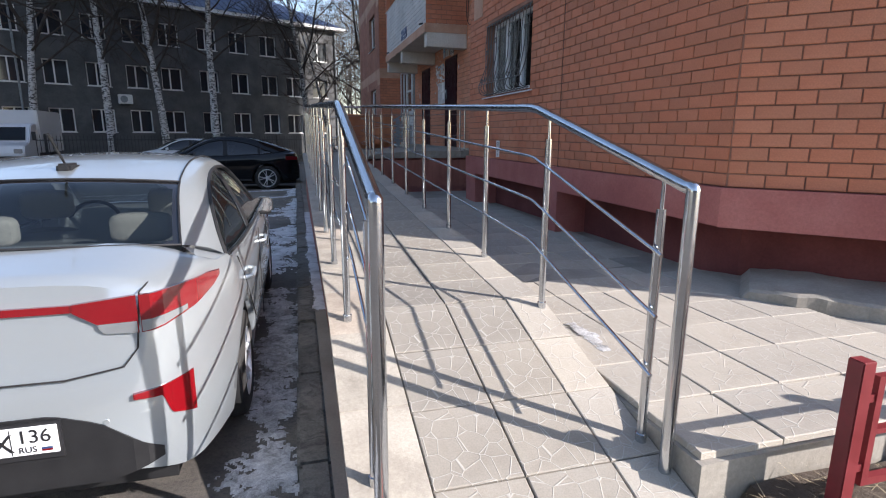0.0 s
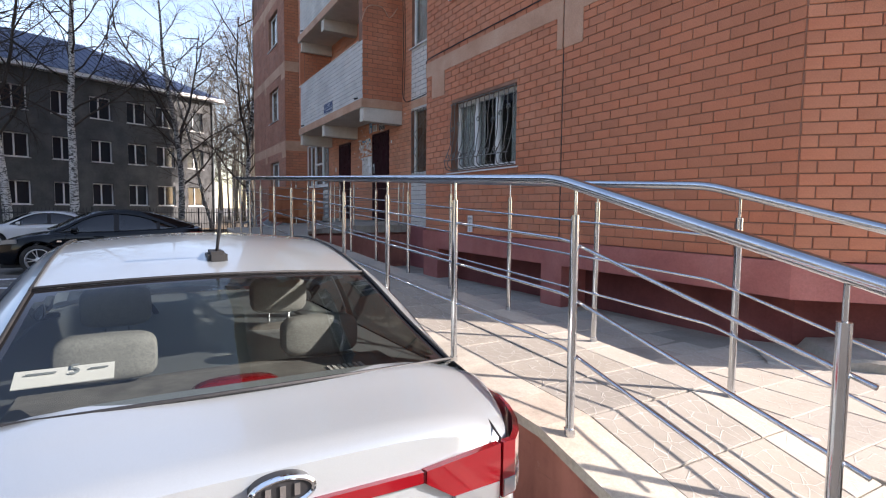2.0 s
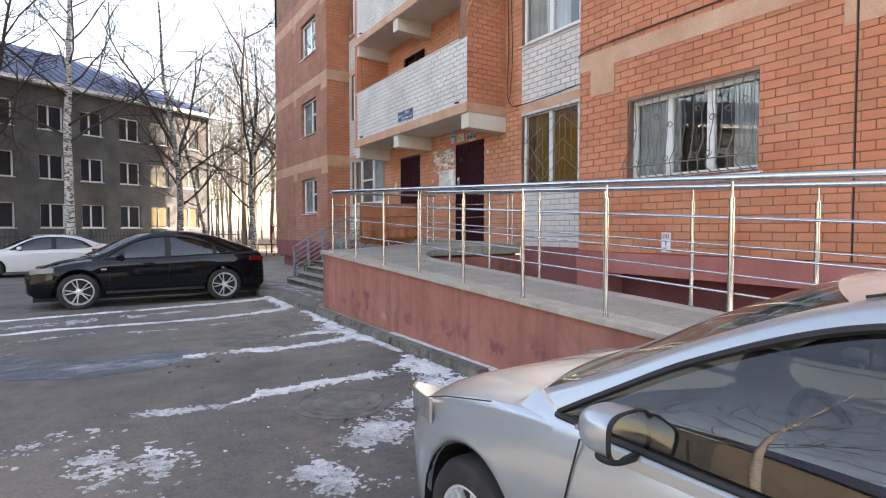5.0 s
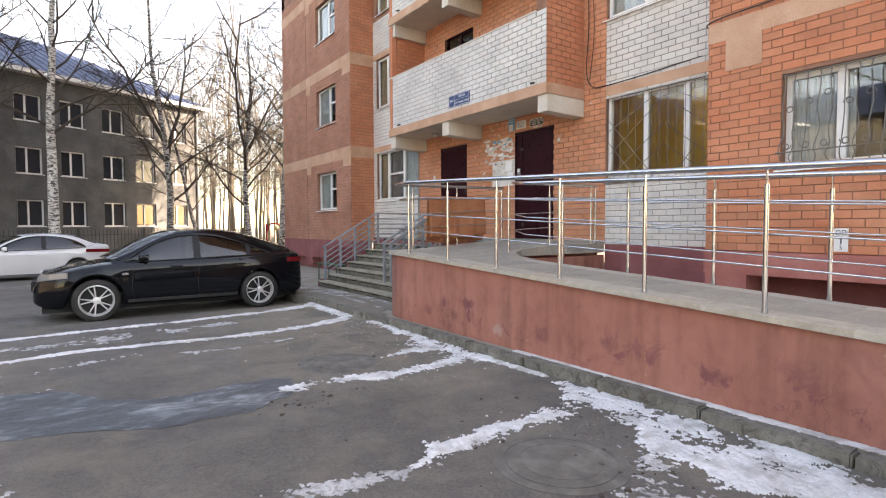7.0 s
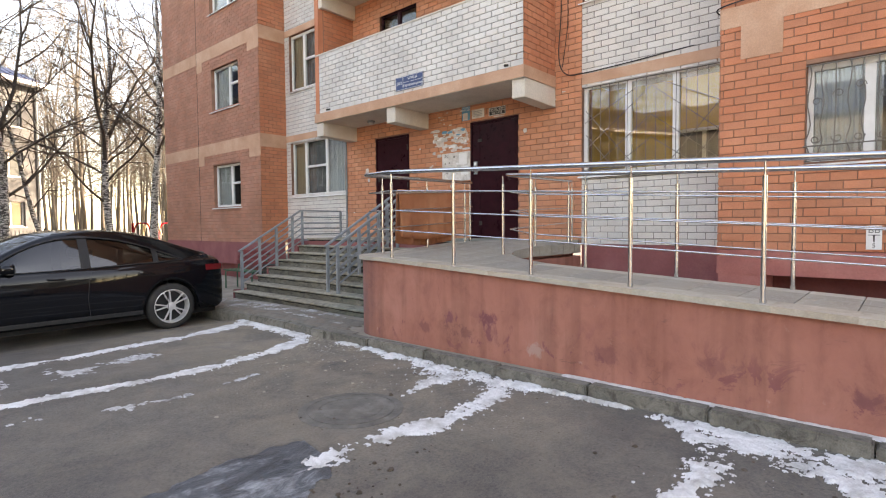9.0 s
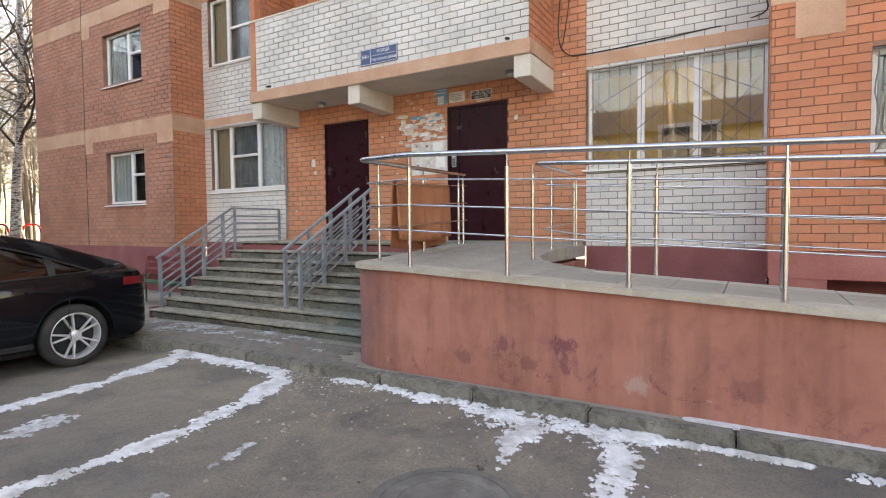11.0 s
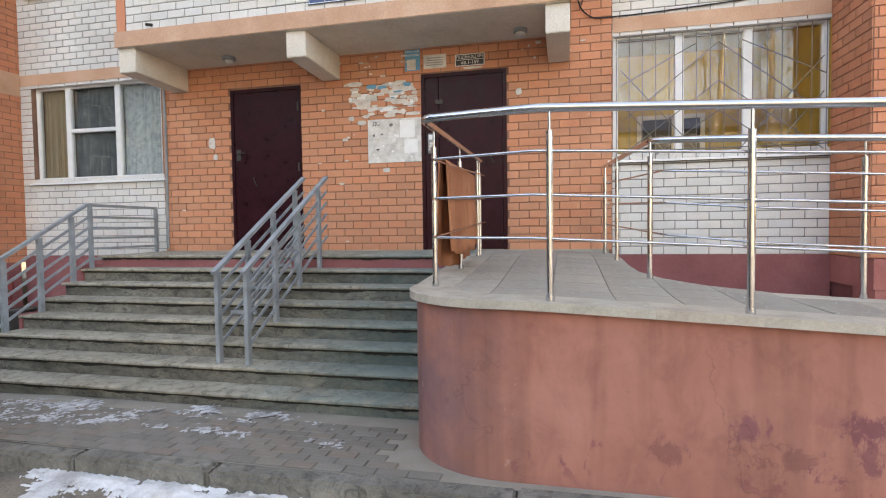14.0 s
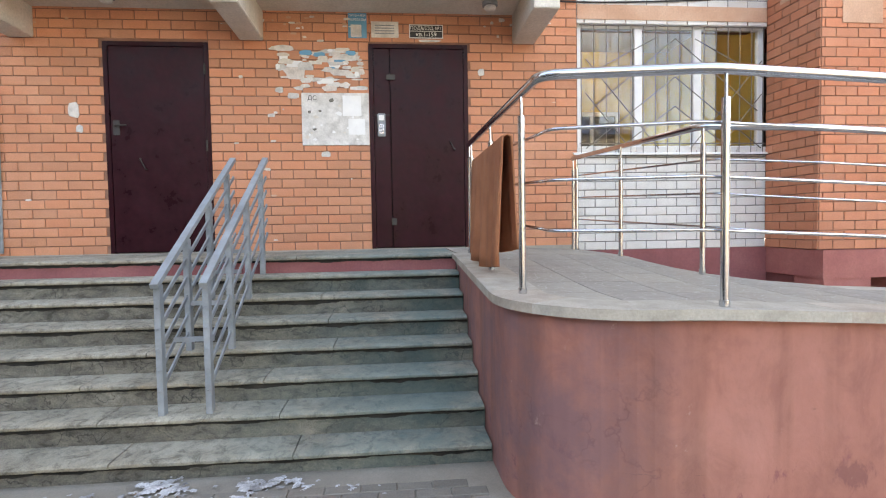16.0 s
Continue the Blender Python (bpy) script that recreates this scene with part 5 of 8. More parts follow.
# ---- steps ----
STAIRS = thing("stairs", "worn concrete entrance steps with chipped nosings", "stairs", kind="structure")
for k in range(8):
    x0 = 1.08 + 0.268 * k
    z1 = STEP0 + RISE * (k + 1)
    last = k == 7
    x1 = RX - 0.03 if last else x0 + 0.34
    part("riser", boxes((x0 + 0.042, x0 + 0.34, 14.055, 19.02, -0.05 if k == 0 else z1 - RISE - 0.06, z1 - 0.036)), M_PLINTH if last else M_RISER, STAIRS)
    # Ragged black sheet below the nosing: open joint plus the nosing's painted shadow line.
    bm = bmesh.new()
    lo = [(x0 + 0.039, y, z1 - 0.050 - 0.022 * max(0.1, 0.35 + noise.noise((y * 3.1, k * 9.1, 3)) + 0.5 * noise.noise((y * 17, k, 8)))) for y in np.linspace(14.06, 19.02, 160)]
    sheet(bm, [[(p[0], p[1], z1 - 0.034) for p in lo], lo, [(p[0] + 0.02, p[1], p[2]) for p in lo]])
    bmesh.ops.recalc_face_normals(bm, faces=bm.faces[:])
    part("open_joint", bm, M_NOSINGSHADE, STAIRS)
    yy = 14.06
    i = 0
    while yy < 18.99:
        ln = [1.21, 1.05, 1.34, 1.12, 1.5][(i + k * 2) % 5]
        ye = min(yy + ln, 19.05)
        bm = bmesh.new()
        seg = max(3, int((ye - yy) / 0.06))
        fr, bk = [], []
        for s in range(seg + 1):
            y = yy + 0.004 + (ye - yy - 0.008) * s / seg
            chip = 0.018 * noise.noise((y * 4.0, k * 7.3, 0)) + 0.012 * noise.noise((y * 15, k * 3.1, 4))
            chip += 0.03 * max(0, noise.noise((y * 2.3, k * 5.7, 9)) - 0.32)
            tilt = 0.006 * noise.noise((y * 0.8, k, 2))
            fr.append([(x0 + 0.014 + max(0, chip), y, z1 - 0.034), (x0 + 0.002 + max(0, chip) * 1.2, y, z1 - 0.026), (x0 + max(0, chip) * 1.4, y, z1 - 0.010 + tilt), (x0 + 0.012 + max(0, chip) * 1.8, y, z1 - 0.001 + tilt), (x0 + 0.1, y, z1 + tilt), (x1, y, z1)])
        v = sheet(bm, fr, flip=True)
        bm.faces.new(v[0])
        bm.faces.new(v[-1][::-1])
        part("tread", bm, M_STEP, STAIRS, smooth=True)
        yy, i = ye, i + 1
part("stair_cheek", boxes((1.1, RX - 0.03, 19.02, 19.06, -0.05, 0.30), (1.9, RX - 0.03, 19.02, 19.06, 0.3, 0.75), (2.7, RX - 0.03, 19.02, 19.06, .75, 1.25)), M_PLINTH, STAIRS)
trim("landing_slab", [(3.2, RX - 0.03, 14.05, 19.06, 1.0, PORCH - 0.008)], M_CONCRETE, "concrete porch slab before the doors")


# ---- painted stair rails ----
def bar(bm, a, b, w, h):
    """A rectangular bar from a to b in an x-z plane."""
    a, b = Vector(a), Vector(b)
    d = (b - a).normalized()
    s = Vector((0, 1, 0))
    t = d.cross(s).normalized()
    q = [s * (w / 2) * i + t * (h / 2) * j for i, j in ((-1, -1), (1, -1), (1, 1), (-1, 1))]
    solid(bm, [a + c for c in q] + [b + c for c in q])
    bmesh.ops.recalc_face_normals(bm, faces=bm.faces[:])


def one_bar(*a):
    bm = bmesh.new()
    bar(bm, *a)
    return bm


def stair_rail(y, x0, x1, label, flat=None):
    r = thing("stair_railing", label, "railing", group="painted stair railings")
    def zs(x):
        return STEP0 + RISE * (min(7, max(0, math.floor((x - 1.08) / 0.268))) + 1)
    slope = RISE / 0.268
    zb = zs(x0)
    line = lambda x: zb + (x - x0) * slope
    n = 4
    for i in range(n):
        x = x0 + 0.03 + (x1 - x0 - 0.2) * i / (n - 1)
        part("post", boxes((x - 0.03, x + 0.03, y - 0.02, y + 0.02, zs(x) - 0.01, line(x) + 0.83), bevel=0.003), M_GREYPAINT, r)
    part("handrail", one_bar((x0 - 0.03, y, line(x0 - 0.03) + 0.86), (x1 + 0.05, y, line(x1 + 0.05) + 0.86), 0.05, 0.035), M_GREYPAINT, r)
    for k in range(5):
        h = 0.15 + k * 0.135
        part("mid_bar", one_bar((x0, y, line(x0) + h), (x1 + 0.05, y, line(x1 + 0.05) + h), 0.012, 0.03), M_GREYPAINT, r)
    if flat:
        zf = line(x1 + 0.05) + 0.86
        part("handrail", boxes((x1 + 0.05, flat, y - 0.025, y + 0.025, zf - 0.0175, zf + 0.0175)), M_GREYPAINT, r)
        for k in range(5):
            part("mid_bar", boxes((x1 + 0.05, flat, y - 0.006, y + 0.006, zf - 0.71 + k * 0.135, zf - 0.68 + k * 0.135)), M_GREYPAINT, r)
        for x in (x1 + 0.1, flat):
            part("post", boxes((x - 0.025, x + 0.025, y - 0.02, y + 0.02, min(PORCH, zf - 0.9), zf - 0.018), bevel=0.003), M_GREYPAINT, r)
    return r


a = stair_rail(16.16, 1.42, 3.10, "grey painted steel stair railing, middle of steps")
b = stair_rail(15.86, 1.42, 3.10, "grey painted steel stair railing, middle of steps")
for x, z in ((1.62, 0.75), (1.95, 0.95), (2.3, 1.15), (2.62, 1.3)):
    part("spacer", boxes((x - 0.015, x + 0.015, 15.88, 16.14, z + 0.12, z + 0.15)), M_GREYPAINT, a)
stair_rail(19.0, 1.25, 2.72, "grey painted steel stair railing along the outer end", flat=3.95)


# ---- stainless ramp railings ----
def ramp_railing(label, base, posts, rail, ends):
    r = thing("ramp_railing", label, "railing", group="stainless ramp railings")
    x0, y0 = ends[0]
    low = Vector((x0, y0, surf(y0)))
    pts = rounded([low, Vector((x0, y0, rail[0][2]))] + [Vector(p) for p in rail], 0.10, 6)
    bm = bmesh.new()
    tube(bm, pts, 0.0255, 20)
    part("handrail", bm, M_STEEL, r, "polished steel tube handrail bent down at its end", smooth=True)
    def rail_z(x, y):
        best = None
        for p, q in zip(rail, rail[1:]):
            d = Vector((q[0] - p[0], q[1] - p[1]))
            t = max(0, min(1, (Vector((x - p[0], y - p[1]))).dot(d) / d.length_squared))
            e = (Vector((p[0] + d.x * t - x, p[1] + d.y * t - y))).length
            if best is None or e < best[0]:
                best = (e, p[2] + (q[2] - p[2]) * t)
        return best[1]
    for x, y in posts:
        z, zr = top(x, y), rail_z(x, y)
        bm = bmesh.new()
        tube(bm, [(x, y, z), (x, y, zr - 0.13)], 0.0195, 16)
        p = part("post", bm, M_STEEL, r, smooth=True)
        part("pin", tubes((((x, y, zr - 0.135), (x, y, zr - 0.02)), 0.008)), M_STEEL, p)
        bm = bmesh.new()
        tube(bm, [(x, y, z - 0.005), (x, y, z + 0.035)], 0.0245, 16)
        part("foot", bm, M_STEEL, p, smooth=True)
    for h in (0.355, 0.605, 0.855):
        bm = bmesh.new()
        tube(bm, rounded([(x, y, top(x, y) + h) for x, y in base], 0.06, 4), 0.0085, 10)
        part("bar", bm, M_STEEL, r, smooth=True)
    return r


LY = [2.81 + 1.031 * i for i in range(11)]
bx = 0.255
left_base = [(bx, 1.70), (bx, 2.9)] + [(bx, y) for y in (5, 7, 9, 11)] + [(bx, 13.2), (0.47, 13.86), (2.85, 13.88)]
ramp_railing("polished stainless steel ramp railing with three thin bars", left_base, [(0.22, 1.77)] + [(0.22, y) for y in LY] + [(0.80, 13.93), (1.75, 13.93), (2.70, 13.93), (2.84, 13.93)],
             [(0.22, 1.62, 1.50), (0.22, 2.93, 1.845), (0.22, 13.18, 2.325), (0.45, 13.92, 2.35), (2.88, 13.93, 2.38)], [(0.22, 1.60)])
RYS = [2.78 + 1.031 * i for i in range(9)]
bx = 1.335
right_base = [(bx, 1.70), (bx, 2.9)] + [(bx, y) for y in (5, 7, 9)] + [(bx, 11.7), (1.63, 12.28), (3.9, 12.54)]
ramp_railing("polished stainless steel ramp railing beside the wall", right_base, [(1.37, 1.77)] + [(1.37, y) for y in RYS] + [(1.62, 12.38), (2.7, 12.53), (3.82, 12.56), (3.94, 12.56)],
             [(1.373, 1.64, 1.51), (1.37, 2.97, 1.85), (1.37, 11.75, 2.27), (1.66, 12.36, 2.33), (3.95, 12.56, 2.38)], [(1.373, 1.61)])

# ---- rug hung over the landing rail ----
rug = thing("rug", "old brown rug hung over the steel railing to dry", "rug")
bm = bmesh.new()
gr = []
for i in range(41):
    u = i / 40
    x = 1.12 + 1.28 * u
    fold = 0.028 * math.sin(u * 19) + 0.02 * math.sin(u * 43 + 1) + 0.014 * noise.noise((u * 9, 0, 0))
    row = []
    for j in range(25):
        s = j / 24
        L = 0.78 + 0.05 * math.sin(u * 3.4)
        if s < 0.44:
            q = 1 - s / 0.44
            row.append((x, 13.94 + 0.035 + fold * q + 0.02 * q, 2.16 - L * q))
        elif s < 0.56:
            a = (s - 0.44) / 0.12 * math.pi
            row.append((x, 13.94 + 0.035 * math.cos(a), 2.16 + 0.03 * math.sin(a)))
        else:
            q = (s - 0.56) / 0.44
            row.append((x, 13.94 - 0.035 - fold * q * 0.8 - 0.015 * q, 2.16 - (L - 0.1) * q))
    gr.append(row)
sheet(bm, gr)
rp = part("cloth", bm, M_RUG, rug, smooth=True)
so = rp.modifiers.new("thickness", "SOLIDIFY")
so.thickness = 0.012

# ---- snow, ice and small things on the ground ----
def snow(name, label, strokes, z0=None, cell=0.012, seed=0, rough=0.9, height=0.022, gaps=0.0):
    """Old snow lying along strokes (x, y, width): an uneven crust with ragged edges and holes."""
    pts = [p for s in strokes for p in s]
    xa, xb = min(p[0] - p[2] for p in pts) - 0.1, max(p[0] + p[2] for p in pts) + 0.1
    ya, yb = min(p[1] - p[2] for p in pts) - 0.1, max(p[1] + p[2] for p in pts) + 0.1
    xs, ys = np.arange(xa, xb, cell), np.arange(ya, yb, cell)
    X, Y = np.meshgrid(xs, ys)
    F = np.full(X.shape, -9.0)
    for s in strokes:
        for p, q in zip(s, s[1:]):
            dx, dy = q[0] - p[0], q[1] - p[1]
            t = np.clip(((X - p[0]) * dx + (Y - p[1]) * dy) / (dx * dx + dy * dy + 1e-9), 0, 1)
            d = np.hypot(X - p[0] - t * dx, Y - p[1] - t * dy)
            F = np.maximum(F, 1 - d / (p[2] + (q[2] - p[2]) * t))
    idx = np.argwhere(F > -1.2)
    for i, j in idx:
        x, y = X[i, j], Y[i, j]
        n1 = noise.noise((x * 2.3, y * 2.3, seed)) + 0.6 * noise.noise((x * 6.5, y * 6.5, seed + 5)) + 0.6 * noise.noise((x * 16, y * 16, seed + 9)) + 0.75 * noise.noise((x * 34, y * 34, seed + 3)) + 0.35 * noise.noise((x * 70, y * 70, seed + 2))
        F[i, j] += rough * n1 - gaps
    verts, faces, ids = [], [], {}
    def vid(i, j):
        if (i, j) not in ids:
            f = F[i, j]
            ids[(i, j)] = len(verts)
            jx, jy = 0.35 * cell * noise.noise((X[i, j] * 31, Y[i, j] * 31, 1)), 0.35 * cell * noise.noise((X[i, j] * 31, Y[i, j] * 31, 7))
            verts.append((X[i, j] + jx, Y[i, j] + jy, (z0(X[i, j], Y[i, j]) if z0 else ground_z(Y[i, j])) + (0.0015 if f < 0.0 else 0.003 + height * min(1.0, f) ** 0.6 * (0.8 + 0.35 * noise.noise((X[i, j] * 9, Y[i, j] * 9, 3))))))
        return ids[(i, j)]
    for i in range(len(ys) - 1):
        for j in range(len(xs) - 1):
            if max(F[i, j], F[i + 1, j], F[i, j + 1], F[i + 1, j + 1]) > 0 and sum(int(q > 0) for q in (F[i, j], F[i + 1, j], F[i, j + 1], F[i + 1, j + 1])) >= 2:
                faces.append((vid(i, j), vid(i, j + 1), vid(i + 1, j + 1), vid(i + 1, j)))
    me = bpy.data.meshes.new(name)
    me.from_pydata(verts, [], faces)
    me.materials.append(M_FROST if name == "snow_patches" else M_SNOW)
    me.polygons.foreach_set("use_smooth", [True] * len(faces))
    return tagged(new(name, me), label, "snow", kind="stuff")


snow("snow_line", "narrow line of old snow across the parking", [[(-6.5, 15.35, .10), (-4.1, 15.56, .09), (-2.9, 15.64, .10), (-1.3, 15.78, .11), (-0.6, 15.98, .13), (-0.17, 16.2, .16)], [(-6.5, 13.5, .08), (-4.1, 14.05, .08), (-2.2, 13.9, .10), (-1.6, 13.92, .10), (-1.0, 14.03, .12), (-0.5, 14.26, .12), (-0.2, 14.5, .12)]], seed=2, rough=0.95, gaps=0.22, height=0.016)
snow("snow_drift", "ragged strip of old snow along the kerb", [[(-0.12, 16.35, .14), (-0.17, 15.7, .12), (-0.2, 15.0, .10), (-0.22, 14.5, .14)], [(-0.05, 13.75, .10), (-0.12, 13.2, .15), (-0.17, 12.6, .14), (-0.22, 12.05, .15), (-0.24, 11.6, .2), (-0.22, 11.1, .16), (-0.15, 10.6, .05), (-0.13, 9.9, .03)]], seed=4, rough=1.1, height=0.03, gaps=0.22)
snow("snow_line", "curved line of trampled snow on asphalt", [[(-0.3, 11.7, .10), (-0.75, 11.63, .10), (-1.12, 11.58, .05)], [(-0.25, 11.15, .14), (-0.5, 10.95, .12), (-0.97, 10.86, .09), (-1.5, 10.9, .10), (-2.0, 11.02, .12), (-2.42, 11.05, .10)]], seed=6, rough=1.1, gaps=0.25, height=0.016)
snow("snow_drift", "broad patchy trampled snow beside the kerb", [[(-0.17, 9.6, .08), (-0.2, 9.2, .16), (-0.22, 8.7, .2), (-0.25, 8.2, .28), (-0.3, 7.7, .34), (-0.35, 7.1, .4), (-0.4, 6.6, .4)], [(-0.4, 8.6, .14), (-0.7, 8.25, .16), (-0.75, 7.9, .16), (-0.6, 7.5, .2)], [(-0.17, 9.45, .12), (-0.5, 9.2, .13), (-0.85, 9.12, .11), (-1.15, 9.09, .09), (-1.55, 9.12, .10), (-1.98, 9.06, .10), (-2.3, 8.92, .05)]], seed=8, rough=1.2, height=0.02, gaps=0.24)
snow("snow_patches", "thin patches of frozen snow on asphalt", [[(-0.85, 8.2, .16), (-1.35, 7.87, .2), (-1.7, 7.54, .25), (-2.05, 7.4, .25), (-2.15, 6.9, .35), (-2.3, 6.2, .4), (-2.4, 5.2, .3)], [(-3.4, 8.4, .3), (-3.1, 7.8, .3), (-3.8, 8.8, .2)], [(-2.15, 8.89, .08), (-2.65, 8.95, .08), (-3.2, 9.1, .06)]], seed=11, rough=1.9, height=0.005, gaps=0.9)
snow("snow_patches", "thin frost and snow across the parking", [[(-6, 14.6, .3), (-4, 14.8, .3), (-2, 15.0, .2)], [(-6, 13.0, .2), (-4.1, 13.25, .14), (-3.5, 13.43, .10), (-2.6, 13.1, .06), (-1.6, 13.25, .06)], [(-5.2, 12.2, .35), (-4.3, 12.3, .14)], [(-5.5, 10.0, .5), (-4.6, 9.9, .4)]], cell=0.025, seed=14, rough=1.7, height=0.006, gaps=1.0)
snow("snow_patches", "dirty snow between car and ramp kerb", [[(-0.2, 1.9, .2), (-0.22, 2.8, .16), (-0.2, 3.6, .22), (-0.22, 4.6, .2), (-0.25, 5.6, .22)], [(-0.55, 1.2, .22), (-0.5, 1.9, .25)]], seed=17, rough=1.25, height=0.014, gaps=0.45)
snow("snow_patches", "thin trampled snow on the paved walkway", [[(0.85, 14.9, .12), (0.95, 15.8, .2), (0.9, 16.8, .25), (0.8, 17.8, .3), (0.6, 19, .3)], [(0.5, 14.6, .08), (0.55, 16.3, .12), (0.45, 17.6, .2)]], z0=lambda x, y: walk_z(x, y) + 0.0135, cell=0.012, seed=21, rough=1.8, height=0.005, gaps=1.15)
snow("snow_line", "thin line of snow along the foot of the ramp wall", [[(0.13, 4.6, .05), (0.12, 8.0, .06), (0.13, 10.6, .05)]], z0=lambda x, y: 0.191, cell=0.014, seed=29, rough=0.5, height=0.008, gaps=0.0)
# A white paint streak, made here with the snow function and its frost material.
snow("snow_patches", "white paint mark on the paving tiles, built as a thin crust", [[(1.64, 2.89, .03), (1.65, 2.68, .05), (1.63, 2.48, .03)]], z0=lambda x, y: 0.508, cell=0.01, seed=33, rough=0.9, height=0.004, gaps=0.1)
snow("snow_patches", "distant snow on the ground between trees", [[(8, 44, 2.5), (22, 50, 3)], [(-3, 24, .5), (-1, 22.5, .5)]], cell=0.15, seed=25, rough=1.1, height=0.05, gaps=0.2)

bm = bmesh.new()
back = [(-4.9, 12.5), (-4.2, 12.2), (-3.83, 11.65), (-3.34, 11.42), (-2.82, 11.47), (-2.27, 11.42)]
front = [(-4.9, 11.1), (-4.2, 10.92), (-3.5, 10.64), (-3.14, 10.6), (-2.84, 10.65), (-2.36, 10.9)]
rows = []
for p, q in zip(catmull(back, 70), catmull(front, 70)):
    wob = [0.10 * noise.noise((p[0] * 3, k * 7.0, 2)) + 0.06 * noise.noise((p[0] * 11, k * 5.0, 4)) for k in (0, 1)]
    rows.append([(p[0] + (q[0] - p[0]) * f, p[1] + wob[0] + (q[1] + wob[1] - p[1] - wob[0]) * f, 0.104) for f in (0, 0.33, 0.66, 1)])
sheet(bm, rows)
bmesh.ops.recalc_face_normals(bm, faces=bm.faces[:])
tagged(part("ice_patch", bm, M_ICE), "dark refrozen damp patch on asphalt", "ice", kind="structure")

def manhole(x, y):
    mh = thing("manhole_cover", "worn round iron manhole cover set in asphalt", "manhole", (x, y, 0.10), group="manhole covers")
    for nm, rings in (("lid", ((0.001, .007), (0.26, .007))), ("groove", ((0.26, .004), (0.275, .004))), ("rib_ring", ((0.275, .008), (0.36, .008))), ("groove", ((0.36, .003), (0.375, .003))), ("rim", ((0.375, .007), (0.44, .004)))):
        bm = bmesh.new()
        sheet(bm, [[(r * math.cos(q), r * math.sin(q), z) for q in np.linspace(0, 2 * math.pi, 41)] for r, z in ((rings[0][0], 0.0),) + rings + ((rings[1][0], 0.0),)])
        bmesh.ops.remove_doubles(bm, verts=bm.verts[:], dist=1e-5)
        bmesh.ops.recalc_face_normals(bm, faces=bm.faces[:])
        part(nm, bm, M_MANHOLE, mh)


manhole(-1.63, 11.66)
manhole(-1.49, 8.44)

# crumbs of soil, ice and asphalt swept before the ramp's end and near the covers
def crumbs(label, spots, count, mat, seed, big=0.018):
    g = random.Random(seed)
    verts, faces = [], []
    for i in range(count):
        cx, cy, sx, sy = spots[i % len(spots)]
        x, y = g.gauss(cx, sx), g.gauss(cy, sy)
        r = big * (0.2 + 0.8 * g.random() ** 3)
        z = ground_z(y)
        n = len(verts)
        k = 5
        for ring, h in ((1.0, 0.0), (0.75, 0.55)):
            verts += [(x + r * ring * g.uniform(.7, 1.2) * math.cos(2 * math.pi * q / k), y + r * ring * g.uniform(.7, 1.2) * math.sin(2 * math.pi * q / k), z + r * h * g.uniform(.8, 1.2)) for q in range(k)]
        faces += [(n + q, n + (q + 1) % k, n + k + (q + 1) % k, n + k + q) for q in range(k)] + [tuple(n + k + q for q in range(k))]
    me = bpy.data.meshes.new("crumbs")
    me.from_pydata(verts, [], faces)
    me.materials.append(mat)
    tagged(new("crumbs", me), label, "debris", kind="stuff")


crumbs("sandy crumbs and clods swept together on asphalt", [(-0.35, 13.9, .28, .3), (-0.7, 13.6, .4, .5), (-0.2, 14.2, .12, .25), (-1.1, 12.9, .7, .8)], 620, M_SAND, 41)
crumbs("bits of grey ice and snow on asphalt", [(-0.3, 13.7, .3, .3), (-0.7, 10.9, .5, .3), (-0.9, 8.6, .5, .5), (-1.9, 7.6, .5, .5), (-0.5, 12.4, .2, .6)], 260, M_FROST, 42, 0.015)
crumbs("dark clods of earth on asphalt", [(-1.3, 8.3, .35, .3), (-2.4, 10.6, .4, .15), (-1.6, 11.5, .5, .4), (-0.9, 9.6, .8, .8)], 150, M_SOIL, 43, 0.026)

# ---- little red fence on the soil ----
fn = thing("low_fence", "dark red painted low steel garden fence", "fence")
for i in range(4):
    x = 1.88 + i * 0.95
    part("post", boxes((x - 0.03, x + 0.03, 1.26, 1.32, 0.1, 0.93), bevel=0.004), M_REDMETAL, fn)
    part("frame_panel", boxes((x + 0.08, x + 0.11, 1.275, 1.305, 0.42, 0.86), (x + 0.84, x + 0.87, 1.275, 1.305, 0.42, 0.86), (x + 0.11, x + 0.84, 1.275, 1.305, 0.83, 0.86), (x + 0.11, x + 0.84, 1.275, 1.305, 0.42, 0.45), (x + 0.11, x + 0.84, 1.275, 1.305, 0.63, 0.65),
                              (x + 0.03, x + 0.08, 1.28, 1.30, 0.76, 0.79), (x + 0.03, x + 0.08, 1.28, 1.30, 0.48, 0.51), (x + 0.87, x + 0.92, 1.28, 1.30, 0.76, 0.79)), M_REDMETAL, fn)
bm = bmesh.new()
rng = random.Random(31)
for i in range(900):
    x, y = rng.uniform(1.5, 3.6), rng.uniform(0.3, 1.42)
    z = 0.34 + 0.07 * noise.noise((x * 1.7, y * 1.7, 0))
    a, l, w = rng.uniform(0, 6.28), rng.uniform(0.04, 0.16), 0.0022
    dx, dy, up = math.cos(a) * l, math.sin(a) * l, rng.uniform(0.0, 0.07)
    v = [bm.verts.new(p) for p in ((x - dy * w / l, y + dx * w / l, z), (x + dy * w / l, y - dx * w / l, z), (x + dx, y + dy, z + up))]
    bm.faces.new(v)
tagged(part("dry_grass", bm, M_STRAW), "dry flattened grass on bare soil", "grass", kind="stuff")
